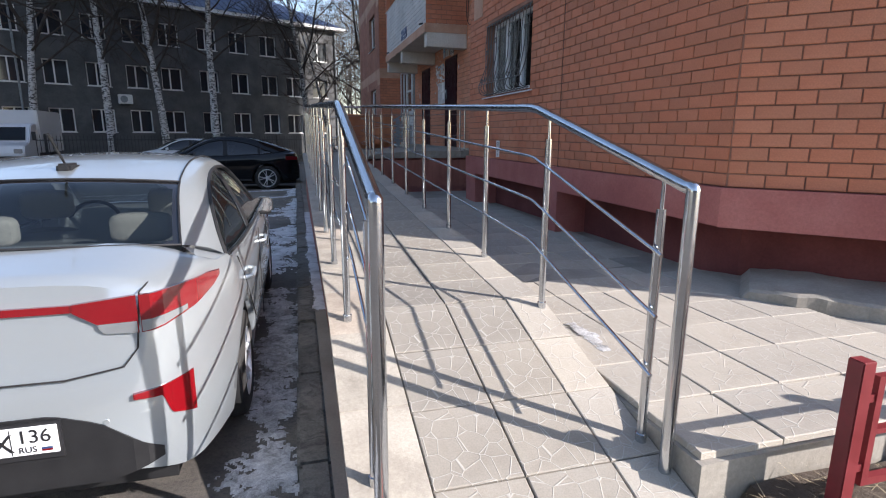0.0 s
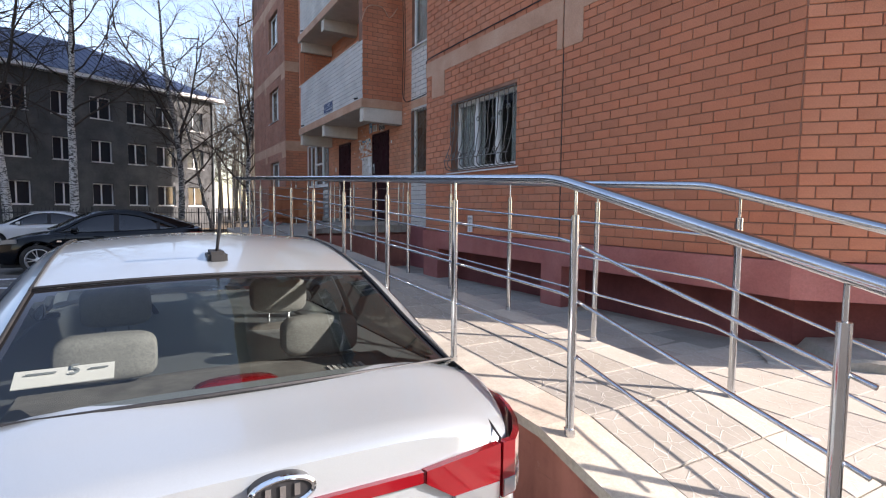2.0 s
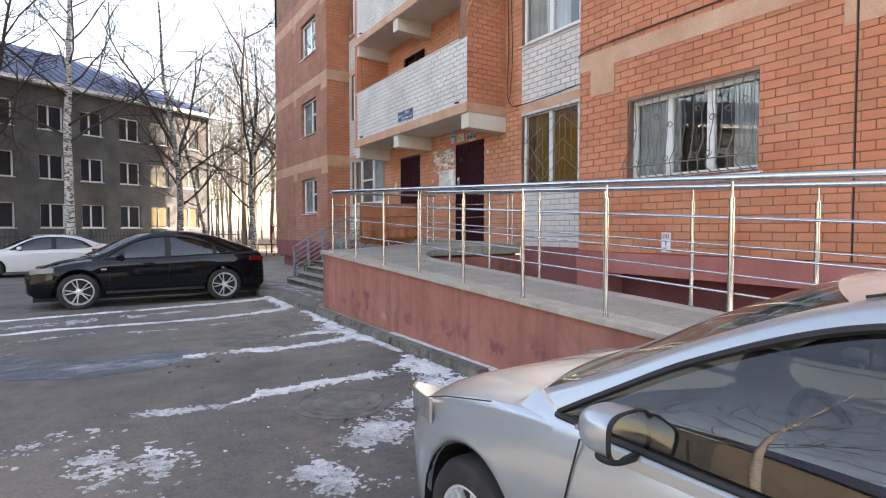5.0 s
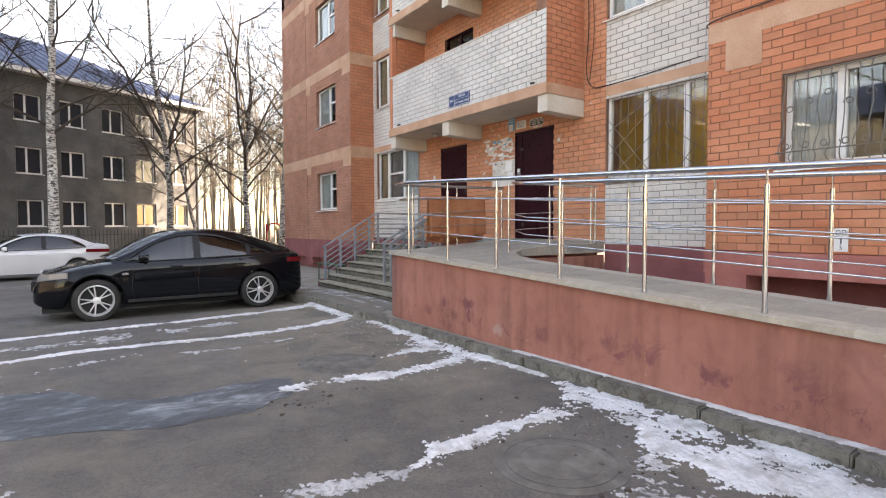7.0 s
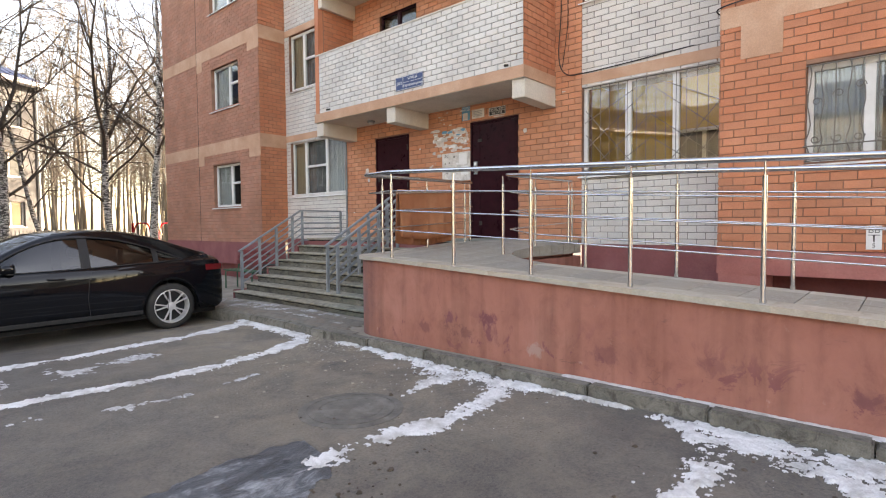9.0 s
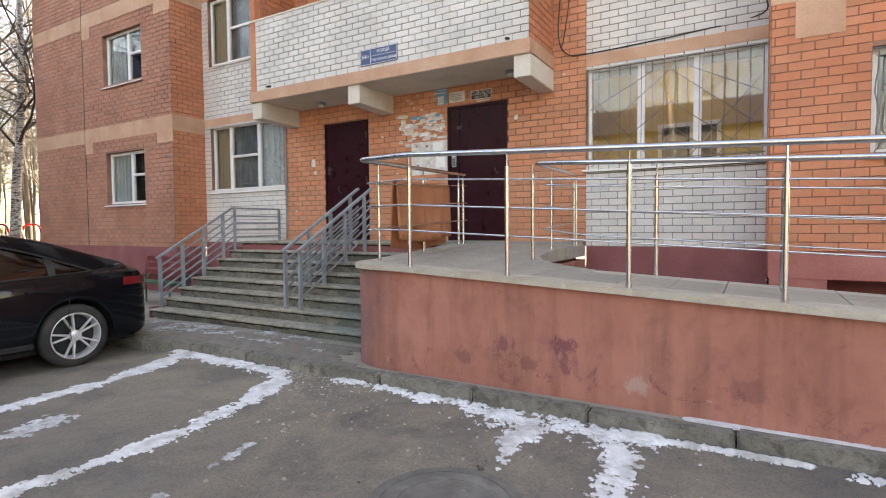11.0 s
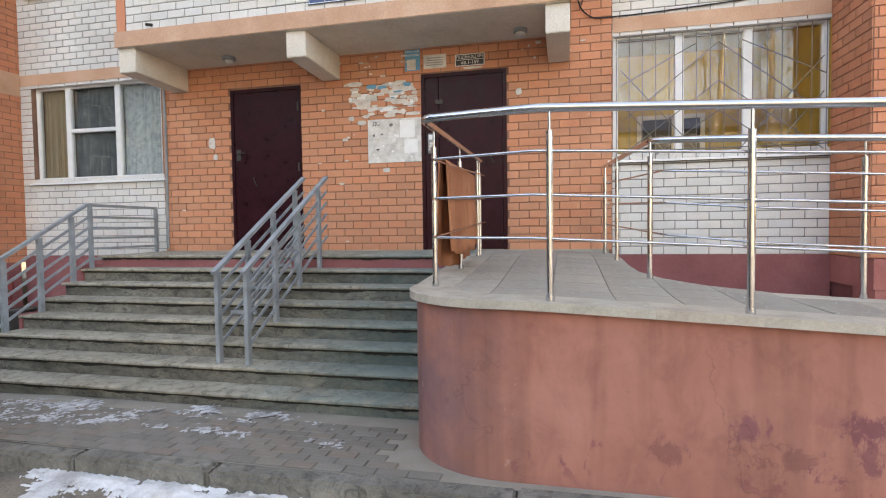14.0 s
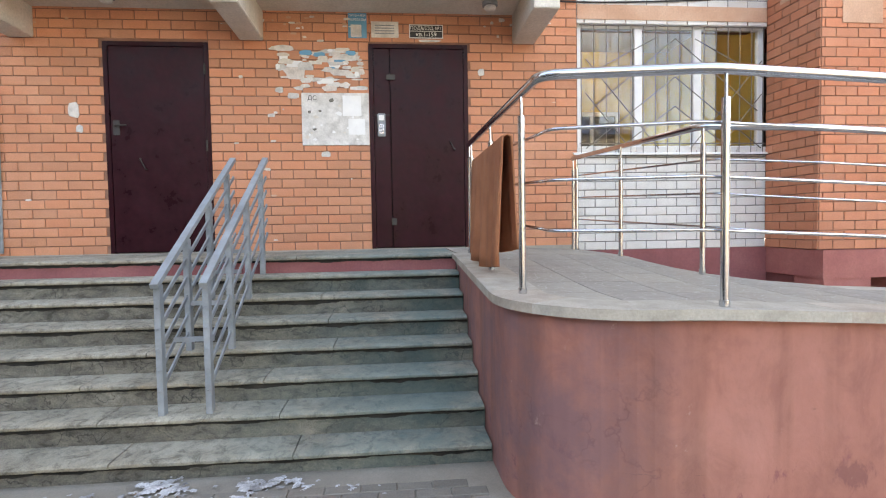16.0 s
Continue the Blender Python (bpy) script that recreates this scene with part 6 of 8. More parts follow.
# broken concrete edge along the wall foot
bm = bmesh.new()
rows = []
for i in range(46):
    s = -0.6 + i * 0.06
    x, y = 3.32 + 0.7071 * s, 3.02 - 0.7071 * s
    w = 0.05 * noise.noise((s * 3, 0, 0)) + 0.03 * noise.noise((s * 9, 2, 0))
    h = 0.585 + 0.03 * noise.noise((s * 2.2, 5, 0)) + 0.012 * noise.noise((s * 8, 1, 0)) - (0.07 if noise.noise((s * 1.3, 8, 0)) > 0.25 else 0)
    rows.append([(x - 0.7071 * d + (0.0), y - 0.7071 * d, z) for d, z in ((0.10 + w, 0.3), (0.08 + w, h - 0.02), (0.05 + w, h), (-0.25, h + 0.01), (-0.6, h + 0.02))])
sheet(bm, rows)
bmesh.ops.recalc_face_normals(bm, faces=bm.faces[:])
tagged(part("wall_footing", bm, M_CONCRETE), "broken concrete footing below the wall", "concrete", kind="structure")

# ---- bench and bin beside the steps ----
be = thing("bench", "old park bench with red back and green seat", "bench")
for k in range(3):
    part("seat_slat", boxes((1.95 + k * 0.12, 2.05 + k * 0.12, 19.75, 21.25, 0.55, 0.58), bevel=0.005), M_WOODGREEN, be, "green painted slat")
for k in range(3):
    part("back_slat", boxes((2.32 + k * 0.03, 2.35 + k * 0.03, 19.75, 21.25, 0.70 + k * 0.13, 0.80 + k * 0.13), bevel=0.005), M_WOODRED, be, "red painted slat")
for y in (19.85, 21.15):
    part("leg", tubes((rounded([(1.97, y, 0.1), (1.97, y, 0.54), (2.30, y, 0.54), (2.42, y, 1.06)], 0.05), 0.018)), M_WOODGREEN, be)
    part("leg", tubes((((2.28, y, 0.54), (2.28, y, 0.1)), 0.018)), M_WOODGREEN, be)
bi = thing("litter_bin", "dark metal litter bin beside the steps", "bin")
bm = bmesh.new()
tube(bm, [(2.2, 19.42, 0.11), (2.2, 19.42, 0.5), (2.2, 19.42, 0.75)], 0.13, 18, 0.17, caps=True)
part("body", bm, M_DARKMETAL, bi, smooth=True)
bm = bmesh.new()
tube(bm, [(2.2 + 0.17 * math.cos(a), 19.42 + 0.17 * math.sin(a), 0.75) for a in np.linspace(0, 2 * math.pi, 25)], 0.012, 6)
part("rim", bm, M_DARKMETAL, bi)

# ---- cars ----
def car_paint(name, color, metal, rough, flake=0.06, dust=0.0, coat=1.0):
    """Lacquered paint with fine flakes and a faint veil of dust."""
    m, t, b = nodes_of(name)
    fl = ramp_of(t, noise_of(t, 900, 2, 0.6), ((0.3, tuple(c * (1 - flake) for c in color)), (0.7, tuple(min(1, c * (1 + flake)) for c in color))))
    veil = ramp_of(t, noise_of(t, 1.6, 6, 0.65), ((0.35, (0, 0, 0)), (0.8, (dust, dust, dust))))
    c = mix_of(t, fl, (0.40, 0.37, 0.33), veil)
    t.links.new(c, b.inputs["Base Color"])
    b.inputs["Metallic"].default_value, b.inputs["Roughness"].default_value = metal, rough
    b.inputs["Coat Weight"].default_value, b.inputs["Coat Roughness"].default_value = coat, 0.035
    b.inputs["Specular IOR Level"].default_value = 0.5 if coat > 0.9 else 0.1
    return m


M_SILVER = car_paint("silver_car_paint", (0.41, 0.455, 0.475), 0.5, 0.30, 0.14, 0.16)
M_CARBLACK = car_paint("black_car_paint", (0.003, 0.004, 0.006), 0.0, 0.15, 0.1, 0.0, 0.45)
M_CARWHITE = car_paint("white_car_paint", (0.66, 0.66, 0.66), 0.0, 0.35, 0.02, 0.2)
M_PLASTIC = rough_surface("black_plastic", (0.013, 0.013, 0.014), (0.009, 0.009, 0.01), (0.019, 0.019, 0.02), 8, 200, 0.6, 0.2)
M_TYRE = rough_surface("tyre_rubber", (0.03, 0.029, 0.028), (0.02, 0.02, 0.019), (0.055, 0.05, 0.045), 6, 120, 0.85, 0.4)
M_RIM = gloss("alloy_rim", (0.78, 0.78, 0.78), 0.32, 0.5)
M_CHROME = gloss("chrome", (0.82, 0.82, 0.83), 0.06, 1.0)
M_REDLENS = gloss("red_lamp_lens", (0.20, 0.004, 0.008), 0.12, 0.0, 1.0)
M_CLEARLENS = gloss("clear_lamp_lens", (0.30, 0.32, 0.33), 0.08, 0.4, 1.0)
M_FRIT = gloss("black_glass_border", (0.012, 0.012, 0.014), 0.08, 0.0, 0.5)
M_SEAT = rough_surface("seat_fabric", (0.16, 0.155, 0.145), (0.11, 0.105, 0.10), (0.22, 0.215, 0.20), 12, 180, 0.9, 0.4)
M_HEADREST = rough_surface("pale_headrest_fabric", (0.30, 0.30, 0.285), (0.22, 0.22, 0.21), (0.38, 0.38, 0.36), 170, 400, 0.9, 0.6)
M_DASH = rough_surface("dashboard", (0.035, 0.034, 0.034), (0.025, 0.025, 0.025), (0.05, 0.05, 0.05), 4, 120, 0.7, 0.2)
M_CARGLASS = glass_of("car_glass", (0.40, 0.44, 0.42), ior=1.75)
M_SIDEGLASS = glass_of("tinted_side_glass", (0.12, 0.135, 0.14), ior=1.7)
M_TINT = glass_of("tinted_glass", (0.11, 0.12, 0.125), ior=1.75)


def lerp_table(table, v):
    return float(np.interp(v, [p[0] for p in table], [p[1] for p in table]))


def smooth_table(table, v):
    """Monotone cubic through a table."""
    xs, ys = [p[0] for p in table], [p[1] for p in table]
    v = min(max(v, xs[0]), xs[-1])
    i = max(0, min(len(xs) - 2, int(np.searchsorted(xs, v, "right")) - 1))
    sl = [(ys[k + 1] - ys[k]) / (xs[k + 1] - xs[k]) for k in range(len(xs) - 1)]
    def tan(k):
        if k == 0:
            return sl[0]
        if k == len(xs) - 1:
            return sl[-1]
        return 0.0 if sl[k - 1] * sl[k] <= 0 else 2 * sl[k - 1] * sl[k] / (sl[k - 1] + sl[k])
    h = xs[i + 1] - xs[i]
    s = (v - xs[i]) / h
    return (2 * s ** 3 - 3 * s * s + 1) * ys[i] + (s ** 3 - 2 * s * s + s) * h * tan(i) + (3 * s * s - 2 * s ** 3) * ys[i + 1] + (s ** 3 - s * s) * h * tan(i + 1)


def blob(x0, x1, y0, y1, z0, z1, p=3.2, tilt=0.0):
    """A cushion-like rounded block."""
    bm = bmesh.new()
    bmesh.ops.create_uvsphere(bm, u_segments=28, v_segments=18, radius=1)
    c = Vector(((x0 + x1) / 2, (y0 + y1) / 2, (z0 + z1) / 2))
    for v in bm.verts:
        d = v.co.normalized()
        k = (abs(d.x) ** p + abs(d.y) ** p + abs(d.z) ** p) ** (-1 / p)
        q = d * k
        v.co = c + Vector((q.x * (x1 - x0) / 2, q.y * (y1 - y0) / 2, q.z * (z1 - z0) / 2))
    if tilt:
        bmesh.ops.rotate(bm, cent=(c.x, c.y, z0), matrix=Matrix.Rotation(radians(tilt), 3, "X"), verts=bm.verts[:])
    return bm


def wheel(parent, x, y, r, side, spokes, rim_r, name="wheel"):
    w = new(name)
    w.parent = parent
    w.location = (x, y, r)
    def lathe(prof, mat, nm, seg=40):
        bm = bmesh.new()
        sheet(bm, [[(side * px, pr * math.cos(a), pr * math.sin(a)) for a in np.linspace(0, 2 * math.pi, seg + 1)] for px, pr in prof])
        bmesh.ops.remove_doubles(bm, verts=bm.verts[:], dist=1e-5)
        bmesh.ops.recalc_face_normals(bm, faces=bm.faces[:])
        return part(nm, bm, mat, w, smooth=True)
    hw = 0.10
    lathe([(-hw, rim_r), (-hw - .005, rim_r + .03), (-hw + .01, r - .02), (-hw + .04, r), (hw - .04, r), (hw - .01, r - .02), (hw + .006, rim_r + .03), (hw, rim_r), (hw - .01, rim_r - .004)], M_TYRE, "tyre")
    lathe([(hw - .005, rim_r), (hw - .002, rim_r - .012), (hw - .02, rim_r - .02), (hw - .09, rim_r - .035), (-hw + .02, rim_r - .03)], M_RIM, "rim")
    lathe([(-.02, 0.002), (-.02, rim_r - .03)], M_PLASTIC, "brake_shield")
    bm = bmesh.new()
    for k in range(spokes):
        for dv in (-0.16, 0.16):
            a = 2 * math.pi * k / spokes
            b = a + dv * 6.0 / spokes
            def pt(rad, ang, off, px):
                return (side * px, rad * math.cos(ang) - off * math.sin(ang), rad * math.sin(ang) + off * math.cos(ang))
            i0, i1, wd0, wd1 = 0.04, rim_r - 0.012, 0.013, 0.011
            c = [pt(i0, a + dv * .4, -wd0, hw - .05), pt(i0, a + dv * .4, wd0, hw - .05), pt(i1, b, wd1, hw - .035), pt(i1, b, -wd1, hw - .035),
                 pt(i0, a + dv * .4, -wd0 * .7, hw - .022), pt(i0, a + dv * .4, wd0 * .7, hw - .022), pt(i1, b, wd1 * .7, hw - .008), pt(i1, b, -wd1 * .7, hw - .008)]
            solid(bm, c)
    bmesh.ops.recalc_face_normals(bm, faces=bm.faces[:])
    part("spokes_casting", bm, M_RIM, w)
    lathe([(hw - .06, .065), (hw - .02, .062), (hw - .012, .045), (hw - .012, .002)], M_RIM, "hub_cap", 20)
    return w


def car(name, label, spec, at, turn, paint):
    """A car along +y, its tail at the origin. Curves give half-width, heights and glass lines along its length."""
    c = thing(name, label, "car", at, turn)
    L, WR = spec["length"], spec["wheel_r"]
    wys = spec["wheels"]
    ar = WR + spec.get("arch", 0.055)
    def arch(y):
        z = spec["sill"]
        for wy in wys:
            if abs(y - wy) < ar:
                z = max(z, WR + math.sqrt(ar * ar - (y - wy) ** 2))
        return z
    ys = set(np.linspace(0, L, int(L / 0.06)))
    for wy in wys:
        ys |= {wy + ar * math.sin(a) for a in np.linspace(-math.pi / 2, math.pi / 2, 25)}
    ys |= {0.0, .015, .035, .06, .09, .13, L - .13, L - .09, L - .06, L - .035, L - .015, L}
    ys = sorted(ys)
    keep = [ys[0]]
    for y in ys[1:]:
        if y - keep[-1] > 0.006:
            keep.append(y)
    ys = keep
    def section(y):
        w = smooth_table(spec["width"], y)
        zs, zd = smooth_table(spec["shoulder"], y), smooth_table(spec["deck"], y)
        zl = arch(y)
        end = min(y, L - y)
        if end < 0.25:
            zl = max(zl, spec["sill"] + 0.10 * (1 - end / 0.25) ** 2)
        z1, z2 = max(0.34, zl + .02), max(0.52, zl + .045)
        zm = max(zs - 0.13, z2 + .03)
        ctl = [(w * .955, zl), (w * .985, z1), (w, z2), (w * .992, zm), (w * .962, max(zs - 0.02, zm + .015)), (w * .91, zs + .35 * max(zd - zs, 0.01)), (w * .60, zs + .92 * max(zd - zs, .012)), (0.0, max(zd, zs + .013))]
        return catmull(ctl, 29)
    bm = bmesh.new()
    left, right = [], []
    for y in ys:
        s = section(y)
        left.append([(-p[0], y, p[1]) for p in s] + [(p[0], y, p[1]) for p in s[::-1][1:]])
    v = sheet(bm, left)
    bm.faces.new(v[0][::-1])
    bm.faces.new(v[-1])
    bmesh.ops.recalc_face_normals(bm, faces=bm.faces[:])
    body = part("body", bm, paint, c, smooth=True)
    # under side
    part("underbody", boxes((-0.62, 0.62, 0.12, L - 0.12, 0.17, 0.62)), M_PLASTIC, c)
    for wy in wys:
        for sd in (-1, 1):
            bm = bmesh.new()
            wx = smooth_table(spec["width"], wy)
            sheet(bm, [[(sd * x, wy + (ar + .004) * math.cos(a), WR + (ar + .004) * math.sin(a)) for a in np.linspace(-0.25, math.pi + .25, 20)] for x in (wx * .55, wx * .965)])
            part("arch_liner", bm, M_PLASTIC, c)
            wheel(c, sd * (wx - 0.115), wy, WR, sd, spec["spokes"], spec["rim_r"])
            if spec.get("cladding"):
                bm = bmesh.new()
                sheet(bm, [[(sd * (wx * .985 + .012), wy + (ar + q) * math.cos(a), WR + (ar + q) * math.sin(a)) for a in np.linspace(-0.1, math.pi + .1, 24)] for q in (-.004, .035)])
                part("arch_trim", bm, M_PLASTIC, c)
    # cabin
    B, T, R = spec["belt"], spec["glass_top"], spec["roof_rail"]   # control points (y, z, x)
    n = 64
    tc, rc = catmull(T, n), catmull(R, n)
    bz = lambda y: smooth_table([(p[0], p[1]) for p in B], y)
    bx = lambda y: smooth_table([(p[0], p[2]) for p in B], y)
    glass = spec.get("glass", M_SIDEGLASS)
    yt = [p[0] for p in tc]
    def side(sd):
        def strip(nm, y0, y1, mat, inset=0.0, lab=""):
            rows = []
            for y in np.linspace(y0, y1, 26):
                zt, xt = float(np.interp(y, yt, [p[1] for p in tc])), float(np.interp(y, yt, [p[2] for p in tc]))
                zb, xb = bz(y), bx(y)
                rows.append([(sd * (xb + (xt - xb) * f + 0.022 * math.sin(math.pi * f) - inset), y, zb + (zt - zb) * f) for f in np.linspace(0, 1, 9)])
            bm = bmesh.new()
            sheet(bm, rows, flip=sd < 0)
            bmesh.ops.recalc_face_normals(bm, faces=bm.faces[:])
            p = part(nm, bm, mat, c, lab, smooth=True)
            if mat in (M_CARGLASS, M_TINT, M_SIDEGLASS):
                p.visible_shadow = False
            return p
        cuts = spec["pillars"]
        lo, hi = yt[0] + .004, yt[-1] - .004
        edges = [lo] + [q for a in cuts for q in a] + [hi]
        for i in range(0, len(edges), 2):
            strip("side_window", edges[i], edges[i + 1], glass, 0.012, "")
        for a, b in cuts:
            strip("door_pillar", a, b, M_PLASTIC, 0.004)
        # roof rail, pillars: between glass and roof
        bm = bmesh.new()
        rows = []
        for p, q in zip(tc, rc):
            P, Q = Vector((sd * p[2], p[0], p[1])), Vector((sd * q[2], q[0], q[1]))
            rows.append([P.lerp(Q, f) + Vector((sd * 0.012, 0, 0.012)) * math.sin(math.pi * f) for f in np.linspace(0, 1, 7)])
        sheet(bm, rows, flip=sd > 0)
        bmesh.ops.recalc_face_normals(bm, faces=bm.faces[:])
        part("cabin_side", bm, paint, c, smooth=True)
        # black window surround
        bm = bmesh.new()
        tube(bm, [(sd * (p[2] + .004), p[0], p[1]) for p in tc], 0.012, 6)
        part("window_seal", bm, M_PLASTIC, c)
        bm = bmesh.new()
        tube(bm, [(sd * (bx(y) + .010), y, bz(y)) for y in np.linspace(yt[0], yt[-1], 30)], 0.011, 6)
        part("belt_trim", bm, spec.get("belt_mat", M_PLASTIC), c)
        # shoulder between glass base and body
        bm = bmesh.new()
        rows = []
        y0, y1 = rc[0][0], rc[-1][0]
        for y in np.linspace(y0 - .02, y1 + .03, 50):
            s = section(y)
            o = min(s, key=lambda p: abs(p[1] - (smooth_table(spec["shoulder"], y) - .03)) + (0 if p[0] > 0.6 else 9))
            yy = min(max(y, yt[0]), yt[-1])
            zb, xb = bz(yy), bx(yy)
            if y < yt[0]:
                f = (yt[0] - y) / max(yt[0] - y0 + .02, 1e-3)
                zb, xb = zb + (rc[0][1] - zb) * f, xb + (rc[0][2] - xb) * f
            if y > yt[-1]:
                f = (y - yt[-1]) / max(y1 + .03 - yt[-1], 1e-3)
                zb, xb = zb + (rc[-1][1] - zb) * f, xb + (rc[-1][2] - xb) * f
            rows.append([(sd * (o[0] - .004), y, o[1]), (sd * ((o[0] + xb) / 2 + .008), y, (o[1] + zb) / 2 + .012), (sd * (xb + .002), y, zb)])
        sheet(bm, rows, flip=sd < 0)
        bmesh.ops.recalc_face_normals(bm, faces=bm.faces[:])
        part("shoulder_panel", bm, paint, c, smooth=True)
        # handles and mirror
        for hy in spec["handles"]:
            w = smooth_table(spec["width"], hy)
            z = spec["handle_z"]
            bm = bmesh.new()
            tube(bm, rounded([(sd * (w * .985), hy - .10, z), (sd * (w + .035), hy - .085, z + .005), (sd * (w + .035), hy + .085, z + .01), (sd * (w * .985), hy + .10, z + .01)], 0.03, 4), 0.013, 8)
            hd = part("door_handle", bm, spec.get("handle_mat", paint), c, smooth=True)
        my, mz = spec["mirror"]
        mx = bx(my) - 0.05
        bm = blob(sd * (mx + .10) - .088, sd * (mx + .10) + .088, my - .08, my + .11, mz - .068, mz + .068, 2.7)
        for q in bm.verts:
            if q.co.y < my - .03:
                q.co.y = my - .03
        mir = part("wing_mirror", bm, paint, c, smooth=True)
        part("mirror_foot", boxes((min(sd * mx, sd * (mx - .05)) - .01, max(sd * mx, sd * (mx - .05)) + .01, my - .02, my + .035, mz - .07, mz - .02), bevel=.008), M_PLASTIC, mir)
        bm = bmesh.new()
        def face_ring(wide, high, y):
            return [((sd * (mx + .10) + wide * math.copysign(abs(math.cos(a)) ** .6, math.cos(a)), y, mz + high * math.copysign(abs(math.sin(a)) ** .6, math.sin(a)))) for a in np.linspace(0, 2 * math.pi, 32, endpoint=False)]
        rim = bmesh.new()
        sheet(rim, [q + q[:1] for q in (face_ring(.090, .068, my - .030), face_ring(.090, .068, my - .042), face_ring(.085, .063, my - .044), face_ring(.082, .060, my - .034))])
        bmesh.ops.recalc_face_normals(rim, faces=rim.faces[:])
        part("mirror_rim", rim, M_PLASTIC, mir, "black mirror rim", smooth=False)
        bm.faces.new([bm.verts.new(q) for q in face_ring(.083, .061, my - .037)])
        part("mirror_glass", bm, M_CHROME, mir, "mirror glass")
        part("mirror_base", blob(sd * (mx + .08) - .09, sd * (mx + .08) + .09, my - .045, my + .05, mz - .085, mz - .045, 3), M_PLASTIC, mir, smooth=True)
        part("indicator", boxes((sd * (mx + .15) - .03, sd * (mx + .15) + .03, my + .078, my + .09, mz - .005, mz + .008)), M_CLEARLENS, mir)
    side(-1)
    side(1)
    # roof and end screens in one set of curves
    def cap(nm, a, b, mat, bulge, crown, lab="", m0=1.0, lift=0.0):
        rows = []
        for s in np.linspace(a, b, 22):
            i = min(int(s * (n - 1)), n - 2)
            f = s * (n - 1) - i
            p = np.array(rc[i]) * (1 - f) + np.array(rc[i + 1]) * f
            g = bulge(s) if callable(bulge) else bulge
            rows.append([(p[2] * u * m0, p[0] + g * (1 - u * u), p[1] + crown * (1 - u * u) + lift) for u in np.linspace(-1, 1, 21)])
        bm = bmesh.new()
        sheet(bm, rows)
        bmesh.ops.recalc_face_normals(bm, faces=bm.faces[:])
        q = part(nm, bm, mat, c, lab, smooth=True)
        if mat in (M_CARGLASS, M_TINT, M_SIDEGLASS):
            q.visible_shadow = False
        return q
    s0, s1 = spec["headers"]
    cap("roof", s0, s1, paint, lambda s: spec["rear_bulge"] * (1 - (s - s0) / (s1 - s0)) ** 1.5 + spec["front_bulge"] * ((s - s0) / (s1 - s0)) ** 1.5, 0.033)
    e = .012
    def screen(nm, a, b, mat, bulge):
        """Glass with a black printed border and rounded corners."""
        grid, m = [], 44
        for s in np.linspace(a, b, m + 1):
            i = min(int(s * (n - 1)), n - 2)
            f = s * (n - 1) - i
            p = np.array(rc[i]) * (1 - f) + np.array(rc[i + 1]) * f
            grid.append([(p[2] * u * .99, p[0] + bulge * (1 - u * u), p[1] + .030 * (1 - u * u) - .004) for u in np.linspace(-1, 1, m + 1)])
        clear, dark = bmesh.new(), bmesh.new()
        for i in range(m):
            for j in range(m):
                u, v = abs(2 * (j + .5) / m - 1), abs(2 * (i + .5) / m - 1)
                du, dv = max(0, u - .80), max(0, v - .72)
                t = dark if (du / .14) ** 2 + (dv / .20) ** 2 > 1 else clear
                t.faces.new([t.verts.new(q) for q in (grid[i][j], grid[i][j + 1], grid[i + 1][j + 1], grid[i + 1][j])])
        for t in (clear, dark):
            bmesh.ops.remove_doubles(t, verts=t.verts[:], dist=1e-5)
            bmesh.ops.recalc_face_normals(t, faces=t.faces[:])
        q = part(nm, clear, mat, c, smooth=True)
        q.visible_shadow = False
        part("glass_border", dark, M_FRIT, q, "black printed glass border", smooth=True)
    screen("rear_window", 0.0, s0, spec.get("rear_glass", M_CARGLASS), spec["rear_bulge"])
    screen("windscreen", s1, 1.0, M_CARGLASS, spec["front_bulge"])
    i0 = int(s0 * (n - 1))
    fr = s0 * (n - 1) - i0
    p0, p1 = np.array(rc[0]), np.array(rc[i0]) * (1 - fr) + np.array(rc[i0 + 1]) * fr
    for q, nm in ((p0, "glass_seal"), (p1, "glass_seal")):
        bm = bmesh.new()
        tube(bm, [(q[2] * u, q[0] + spec["rear_bulge"] * (1 - u * u), q[1] + .030 * (1 - u * u) + .002) for u in np.linspace(-1, 1, 25)], 0.006, 6)
        part(nm, bm, M_PLASTIC, c)
    for s in (-1, 1):
        bm = bmesh.new()
        tube(bm, [(s * p[2] * .992, p[0], p[1] + .002) for p in rc[:int(s0 * n) + 1]], 0.006, 6)
        part("glass_seal", bm, M_PLASTIC, c)
    for s in (-1, 1):
        bm = bmesh.new()
        tube(bm, [(s * p[2] * .992, p[0], p[1] + .006) for p in rc[int(s0 * n):int(s1 * n)]], 0.0045, 6)
        part("roof_seam", bm, M_PLASTIC, c)
    return c, section, rc


